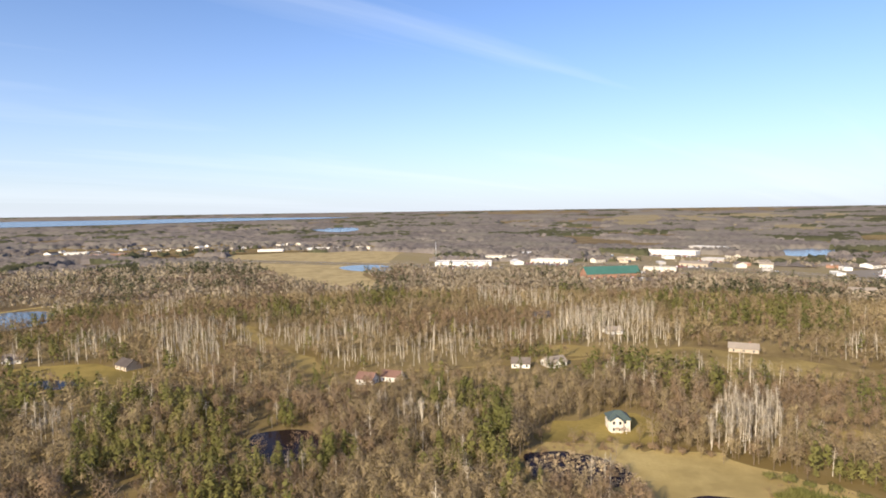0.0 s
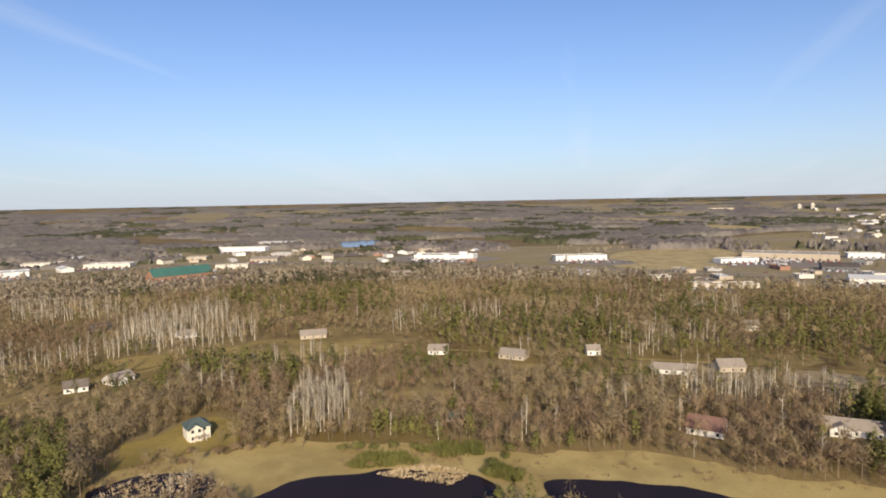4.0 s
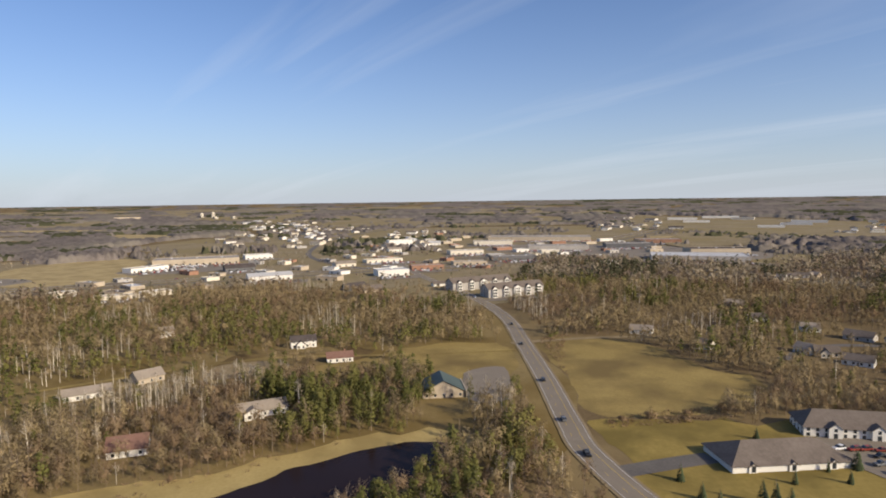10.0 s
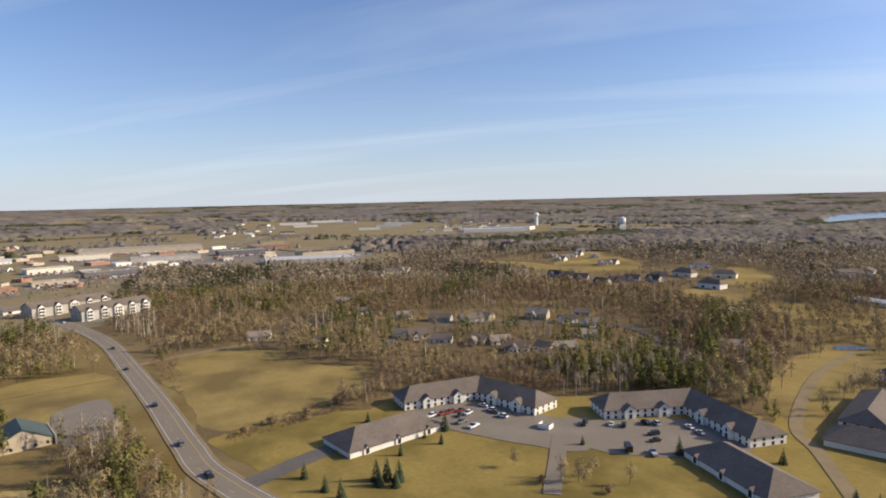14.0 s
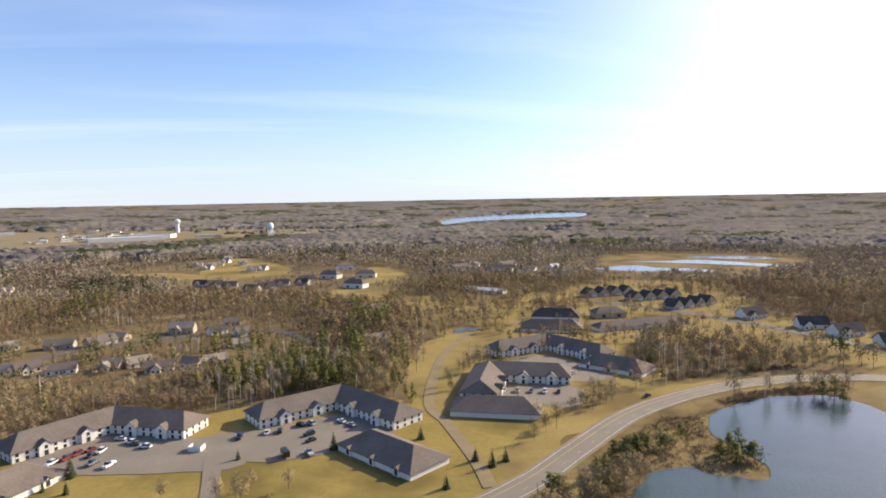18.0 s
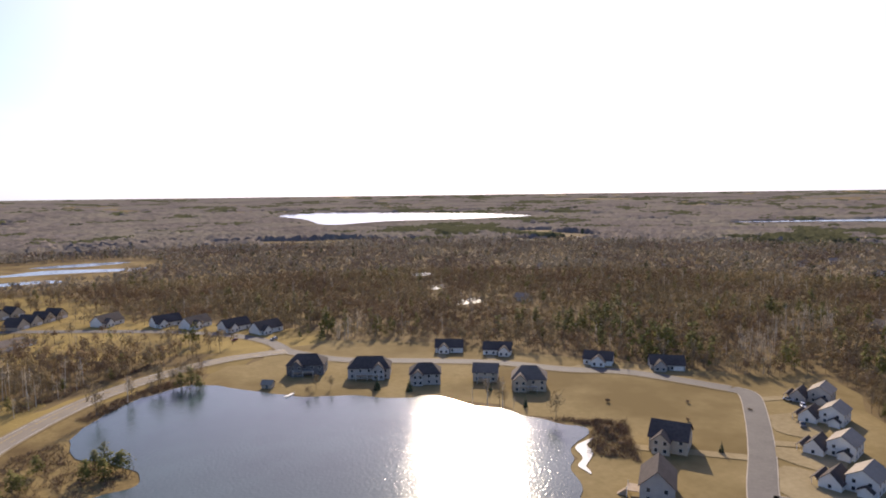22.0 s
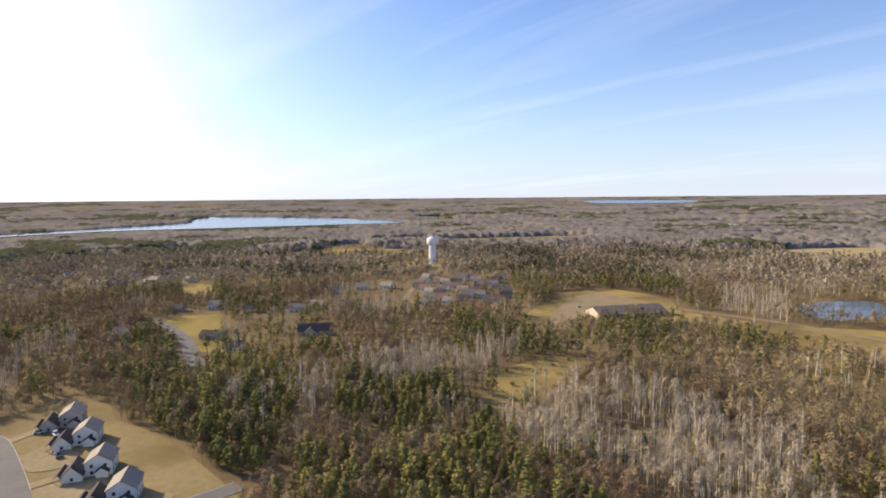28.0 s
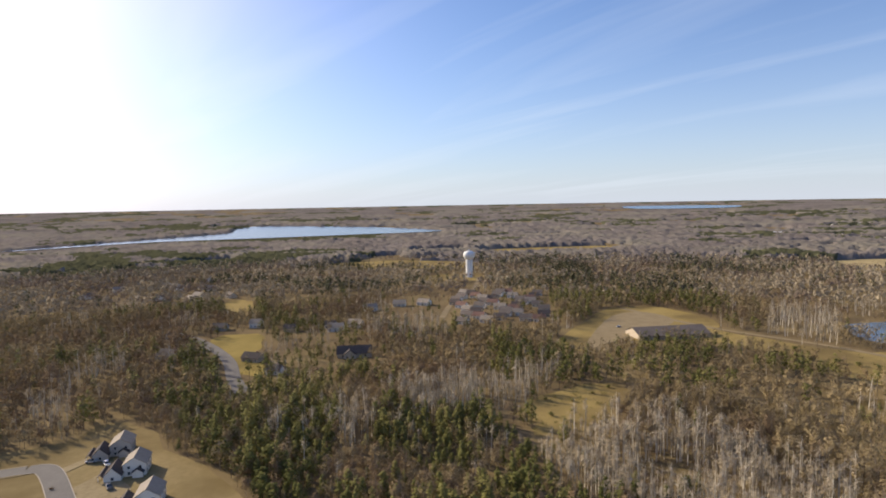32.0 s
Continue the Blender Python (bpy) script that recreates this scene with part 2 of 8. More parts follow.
M = {
    "litter": surface("leaf_litter", (0.130, 0.092, 0.048), (0.190, 0.139, 0.072), fine=0.5, coarse=0.03, c=(0.222, 0.166, 0.081), bump=0.25, spec=0.02),
    "scrub": surface("golden_scrub_grass", (0.185, 0.138, 0.062), (0.265, 0.198, 0.088), fine=0.5, coarse=0.03, c=(0.17, 0.12, 0.044), bump=0.25, spec=0.02),
    "newlawn": surface("thin_new_lawn", (0.215, 0.162, 0.072), (0.295, 0.225, 0.108), fine=0.35, coarse=0.03, c=(0.168, 0.122, 0.052), bump=0.12, spec=0.02),
    "grass": surface("dry_grass", (0.25, 0.184, 0.066), (0.348, 0.26, 0.097), fine=0.7, coarse=0.035, c=(0.178, 0.13, 0.055), bump=0.15, spec=0.02),
    "lawn": surface("spring_lawn", (0.23, 0.172, 0.052), (0.32, 0.24, 0.076), fine=0.5, coarse=0.05, c=(0.17, 0.13, 0.042), bump=0.1, spec=0.02),
    "marsh": surface("wet_marsh_grass", (0.18, 0.13, 0.055), (0.29, 0.215, 0.095), fine=0.6, coarse=0.05, c=(0.13, 0.09, 0.042), bump=0.3, spec=0.02),
    "shore": surface("sandy_shore", (0.350, 0.262, 0.100), (0.450, 0.344, 0.143), fine=0.8, coarse=0.08, c=(0.300, 0.225, 0.090), bump=0.1, spec=0.02),
    "palefield": surface("pale_stubble_field", (0.350, 0.270, 0.128), (0.450, 0.355, 0.183), fine=0.8, coarse=0.08, c=(0.300, 0.232, 0.116), bump=0.1, spec=0.02),
    "bare": surface("bare_soil", (0.25, 0.195, 0.105), (0.35, 0.28, 0.16), fine=0.5, coarse=0.06, bump=0.1, spec=0.02),
    "gravel": surface("gravel", (0.225, 0.172, 0.095), (0.30, 0.235, 0.138), fine=2.0, coarse=0.1, bump=0.05, spec=0.02),
    "verge": surface("drab_verge", (0.215, 0.172, 0.10), (0.30, 0.245, 0.15), fine=0.12, coarse=0.012, c=(0.25, 0.20, 0.10), bump=0.1, spec=0.02),
    "asphalt": surface("worn_asphalt", (0.185, 0.155, 0.115), (0.25, 0.212, 0.16), fine=1.2, coarse=0.07, c=(0.21, 0.175, 0.13), rough=0.85),
    "street": surface("street_asphalt", (0.105, 0.094, 0.08), (0.15, 0.134, 0.115), fine=1.0, coarse=0.1, rough=0.85),
    "concrete": surface("concrete", (0.33, 0.285, 0.22), (0.43, 0.375, 0.30), fine=0.8, coarse=0.1),
    "paint_white": surface("road_paint", (0.62, 0.61, 0.57), (0.75, 0.74, 0.70), fine=2.0),
    "paint_yellow": surface("yellow_paint", (0.55, 0.38, 0.06), (0.65, 0.46, 0.10), fine=2.0),
    "water": water_material("lake_water", (0.048, 0.076, 0.070), 0.12, 0.34, 0.9),
    "pond": water_material("dark_pond_water", (0.020, 0.012, 0.011), 0.15, 0.08, 0.7, 1.12),
    "far_water": water_material("far_lake_water", (0.09, 0.12, 0.15), 0.18, 0.12, 0.3),
    "ice": surface("thin_grey_ice", (0.24, 0.25, 0.25), (0.36, 0.37, 0.37), rough=0.35, fine=0.4, coarse=0.08),
    "twig": surface("bare_twigs", (0.216, 0.164, 0.088), (0.291, 0.223, 0.123), fine=0.16, coarse=0.02, c=(0.338, 0.261, 0.139), isle=0.05, thin=0.12, spec=0.0),
    "oak": surface("russet_twigs", (0.201, 0.139, 0.081), (0.278, 0.196, 0.116), fine=0.16, coarse=0.02, isle=0.05, thin=0.12, spec=0.0),
    # haze of distance put into these three colours: greyer, bluer than the near twigs
    "hazed_oak": surface("hazed_russet_twigs", (0.204, 0.154, 0.110), (0.275, 0.215, 0.156), fine=0.12, coarse=0.006, isle=0.03, thin=0.12, spec=0.0),
    "hazed_canopy": surface("hazed_leafless_canopy", (0.123, 0.105, 0.092), (0.221, 0.191, 0.166), fine=0.16, coarse=0.008, c=(0.207, 0.184, 0.145), spec=0.0),
    "hazed_twig": surface("hazed_twigs", (0.239, 0.195, 0.133), (0.320, 0.265, 0.183), fine=0.12, coarse=0.006, c=(0.361, 0.303, 0.207), isle=0.03, thin=0.12, spec=0.0),
    "trunk": surface("grey_bark", (0.15, 0.11, 0.075), (0.24, 0.185, 0.13), fine=0.6, coarse=0.08),
    "aspen": surface("pale_aspen_twigs", (0.327, 0.267, 0.178), (0.435, 0.365, 0.257), fine=0.35, coarse=0.05, isle=0.05, thin=0.25, spec=0.0),
    "birch": surface("birch_bark", (0.50, 0.44, 0.34), (0.68, 0.61, 0.49), fine=0.8, coarse=0.1),
    "needle": surface("pine_needles", (0.098, 0.102, 0.030), (0.16, 0.156, 0.048), fine=0.16, coarse=0.03, c=(0.20, 0.18, 0.058), isle=0.08, thin=0.12, spec=0.05),
    # needle colour shifted towards grey-blue to stand in for distance haze
    "hazed_needle": surface("hazed_pines", (0.072, 0.074, 0.042), (0.112, 0.110, 0.060), fine=0.12, coarse=0.006, isle=0.05, thin=0.12, spec=0.0),
    "spruce": surface("spruce_needles", (0.030, 0.042, 0.018), (0.06, 0.075, 0.030), fine=0.5, coarse=0.06, isle=0.3),
    "shrub": surface("red_brown_shrubs", (0.17, 0.105, 0.06), (0.26, 0.18, 0.10), fine=0.4, coarse=0.05, isle=0.3),
    "reed": surface("dry_reeds", (0.36, 0.27, 0.15), (0.52, 0.41, 0.25), fine=0.5, coarse=0.08, isle=0.25),
    "white": surface("white_siding", (0.68, 0.65, 0.58), (0.78, 0.75, 0.68), fine=0.5, coarse=0.1, rough=0.7),
    "cream": surface("cream_siding", (0.60, 0.54, 0.43), (0.70, 0.64, 0.52), fine=0.5, coarse=0.1, rough=0.7),
    "greysiding": surface("grey_siding", (0.34, 0.315, 0.28), (0.44, 0.41, 0.37), fine=0.5, coarse=0.1, rough=0.7, spec=0.15),
    "tansiding": surface("tan_siding", (0.40, 0.33, 0.24), (0.50, 0.42, 0.31), fine=0.5, coarse=0.1, rough=0.7),
    "darksiding": surface("dark_siding", (0.10, 0.10, 0.105), (0.16, 0.155, 0.15), fine=0.5, coarse=0.1, rough=0.7),
    "brick": surface("red_brown_masonry", (0.26, 0.14, 0.09), (0.36, 0.21, 0.14), fine=0.9, coarse=0.1),
    "shingle": surface("grey_brown_shingles", (0.135, 0.11, 0.088), (0.20, 0.165, 0.135), fine=0.9, coarse=0.12, bump=0.05, spec=0.12),
    "shingle_dark": surface("dark_shingles", (0.068, 0.056, 0.05), (0.112, 0.094, 0.084), fine=0.9, coarse=0.12, bump=0.05, spec=0.08),
    "shingle_tan": surface("tan_shingles", (0.24, 0.20, 0.155), (0.32, 0.27, 0.21), fine=0.9, coarse=0.12, bump=0.05),
    "shingle_red": surface("red_shingles", (0.16, 0.088, 0.066), (0.22, 0.125, 0.09), fine=0.9, coarse=0.12, bump=0.05),
    "shingle_green": surface("green_roof", (0.055, 0.078, 0.068), (0.085, 0.11, 0.096), fine=0.9, coarse=0.12, rough=0.6),
    "green_metal": surface("green_metal_roof", (0.045, 0.125, 0.098), (0.065, 0.16, 0.125), fine=0.4, coarse=0.08, rough=0.55),
    "metal_roof": surface("pale_metal_roof", (0.46, 0.45, 0.42), (0.58, 0.56, 0.52), fine=0.4, coarse=0.06, rough=0.5),
    "flat_roof": surface("ballast_roof", (0.26, 0.235, 0.20), (0.36, 0.325, 0.28), fine=0.6, coarse=0.08),
    "glass": glass_material(),
    "deckwood": surface("weathered_deck", (0.32, 0.24, 0.16), (0.45, 0.36, 0.26), fine=1.0),
    "steel": surface("galvanised_steel", (0.45, 0.45, 0.45), (0.6, 0.6, 0.6), rough=0.4, metal=0.6),
    "tank": surface("white_tank_paint", (0.70, 0.69, 0.65), (0.80, 0.79, 0.76), fine=0.3, coarse=0.08, rough=0.5),
    "tyre": surface("tyre_rubber", (0.015, 0.015, 0.015), (0.03, 0.03, 0.03), rough=0.9),
}
PAINTS = [surface("car_paint_" + n, a, b, rough=0.3, spec=0.6, fine=0.5) for n, a, b in (
    ("white", (0.7, 0.7, 0.69), (0.76, 0.76, 0.75)), ("black", (0.012, 0.012, 0.014), (0.02, 0.02, 0.022)),
    ("red", (0.22, 0.03, 0.02), (0.27, 0.04, 0.025)), ("silver", (0.42, 0.43, 0.44), (0.48, 0.49, 0.5)),
    ("grey", (0.12, 0.125, 0.13), (0.15, 0.155, 0.16)), ("blue", (0.03, 0.05, 0.11), (0.04, 0.06, 0.14)))]

# ---- building helpers ----
from mathutils.geometry import delaunay_2d_cdt


def height_at(x, y):
    """The land: flat near by, rising to a low skyline."""
    r = np.hypot(x, y)
    s = np.clip((r - 2200) / 2600, 0, None)
    return 77 * s * s


def mesh_from(name, verts, faces, materials, index=None, normals=None):
    """A mesh from arrays: faces (n, 3) or (n, 4)."""
    verts, faces = np.asarray(verts, np.float32), np.asarray(faces, np.int32)
    me = bpy.data.meshes.new(name)
    n, k = faces.shape
    me.vertices.add(len(verts))
    me.vertices.foreach_set("co", verts.ravel())
    me.loops.add(n * k)
    me.loops.foreach_set("vertex_index", faces.ravel())
    me.polygons.add(n)
    me.polygons.foreach_set("loop_start", np.arange(0, n * k, k, dtype=np.int32))
    if index is not None:
        me.polygons.foreach_set("material_index", np.asarray(index, np.int32))
    me.update(calc_edges=True)
    for m in materials:
        me.materials.append(m)
    if normals is not None:
        me.normals_split_custom_set_from_vertices(np.asarray(normals, np.float32))
    return me


def data_of(name, bm, *materials):
    me = bpy.data.meshes.new(name)
    bm.normal_update()
    bm.to_mesh(me)
    bm.free()
    for m in materials:
        me.materials.append(m)
    return me


def part(name, bm, material, parent, label="", at=None):
    """One mesh object under a thing or a part; bm may be a bmesh or a ready mesh."""
    me = bm if isinstance(bm, bpy.types.Mesh) else data_of(name, bm, material)
    ob = new(name, me)
    ob.parent = parent
    if at is not None:
        ob.matrix_basis = at
    if label:
        tagged(ob, label)
    return ob


def thing(name, x, y, turn, label, category, group="", kind="", z=0.0):
    ob = new(name)
    ob.empty_display_size = 0.5
    ob.matrix_basis = pose(x, y, z, 0, 0, turn)
    return tagged(ob, label, category, group, kind)


def box(bm, x0, x1, y0, y1, z0, z1, slot=0):
    v = [bm.verts.new(p) for p in ((x0, y0, z0), (x1, y0, z0), (x1, y1, z0), (x0, y1, z0), (x0, y0, z1), (x1, y0, z1), (x1, y1, z1), (x0, y1, z1))]
    for f in ((3, 2, 1, 0), (4, 5, 6, 7), (0, 1, 5, 4), (1, 2, 6, 5), (2, 3, 7, 6), (3, 0, 4, 7)):
        bm.faces.new([v[i] for i in f]).material_index = slot
    return v


def spline(points, steps, closed):
    p = np.array(points, float)
    n = len(p)
    out = []
    for i in range(n if closed else n - 1):
        if closed:
            a, b, c, d = p[i - 1], p[i], p[(i + 1) % n], p[(i + 2) % n]
        else:
            a, b, c, d = p[max(i - 1, 0)], p[i], p[i + 1], p[min(i + 2, n - 1)]
        for s in np.arange(steps) / steps:
            out.append(0.5 * (2 * b + (c - a) * s + (2 * a - 5 * b + 4 * c - d) * s * s + (3 * b - a - 3 * c + d) * s ** 3))
    if not closed:
        out.append(p[-1])
    return np.array(out)


OUTLINES = {}


def patch(name, points, material, lift, label, category, wobble=0.0, steps=6, kind="structure", far=False):
    """A flat piece of land or water with a soft uneven outline."""
    o = spline(points, steps, True)
    if wobble:
        o = o + np.array([[noise.noise((x * 0.09, y * 0.09, 3.1)), noise.noise((x * 0.09, y * 0.09, 9.7))] for x, y in o]) * wobble
    OUTLINES[name] = o
    if sum(o[i - 1][0] * o[i][1] - o[i][0] * o[i - 1][1] for i in range(len(o))) < 0:
        o = o[::-1]
    cut = delaunay_2d_cdt([Vector(p) for p in o], [], [list(range(len(o)))], 1, 0.01)
    bm = bmesh.new()
    vs = [bm.verts.new((p.x, p.y, 0)) for p in cut[0]]
    for tri in cut[2]:
        bm.faces.new([vs[i] for i in tri])
    if far:
        for _ in range(6):
            long = [e for e in bm.edges if e.calc_length() > 160]
            if not long:
                break
            bmesh.ops.subdivide_edges(bm, edges=long, cuts=1)
            bmesh.ops.triangulate(bm, faces=bm.faces[:])
    for v in bm.verts:
        v.co.z = float(height_at(v.co.x, v.co.y)) + lift
    ob = new(name, data_of(name, bm, material))
    return tagged(ob, label, category, kind=kind)


def ribbon(name, points, width, material, lift, parent=None, label="", category="", off=0.0, dash=None, steps=10):
    """A strip along a line; off: its shift to the line's left; dash: (painted, gap) in metres."""
    c = spline(points, steps, False)
    d = np.gradient(c, axis=0)
    d /= np.hypot(d[:, 0], d[:, 1])[:, None]
    side = np.stack([-d[:, 1], d[:, 0]], 1)
    if dash:
        run = np.concatenate([[0], np.cumsum(np.hypot(*np.diff(c, axis=0).T))])
        s = np.arange(0, run[-1], 1.5)
        c = np.stack([np.interp(s, run, c[:, i]) for i in (0, 1)], 1)
        side = np.stack([np.interp(s, run, side[:, i]) for i in (0, 1)], 1)
        keep = (s[:-1] % sum(dash)) < dash[0]
    else:
        keep = np.ones(len(c) - 1, bool)
    a, b = c + side * (off + width / 2), c + side * (off - width / 2)
    v = np.concatenate([a, b])
    v = np.column_stack([v, height_at(v[:, 0], v[:, 1]) + lift])
    n = len(c)
    i = np.nonzero(keep)[0]
    f = np.stack([i + n, i + n + 1, i + 1, i], 1)
    ob = new(name, mesh_from(name, v, f, [material]))
    if parent:
        ob.parent = parent
    if label:
        tagged(ob, label, category, kind="" if parent else "structure")
    return ob


# ---- the land ----
def build_ground():
    rings = np.concatenate([np.linspace(0, 600, 31), np.linspace(650, 2200, 32), np.linspace(2260, 4960, 46)])
    k = 144
    ang = np.linspace(0, 2 * np.pi, k, endpoint=False)
    x = np.outer(rings[1:], np.cos(ang)).ravel()
    y = np.outer(rings[1:], np.sin(ang)).ravel()
    v = np.column_stack([x, y, height_at(x, y)])
    v = np.vstack([[0, 0, 0], v])
    n = len(rings) - 1
    f = []
    for i in range(n - 1):
        j = np.arange(k)
        a = 1 + i * k + j
        b = 1 + i * k + (j + 1) % k
        f.append(np.stack([a, a + k, b + k, b], 1))
    j = np.arange(k)
    tri = np.stack([np.zeros(k, int), 1 + j, 1 + (j + 1) % k, 1 + (j + 1) % k], 1)
    quads = np.vstack(f)
    me = bpy.data.meshes.new("ground")
    me.from_pydata(v.tolist(), [], [q[:3].tolist() for q in tri] + quads.tolist())
    me.materials.append(M["litter"])
    ob = new("ground", me)
    tagged(ob, "brown leaf-strewn early spring land reaching the skyline", "ground", kind="structure")


build_ground()

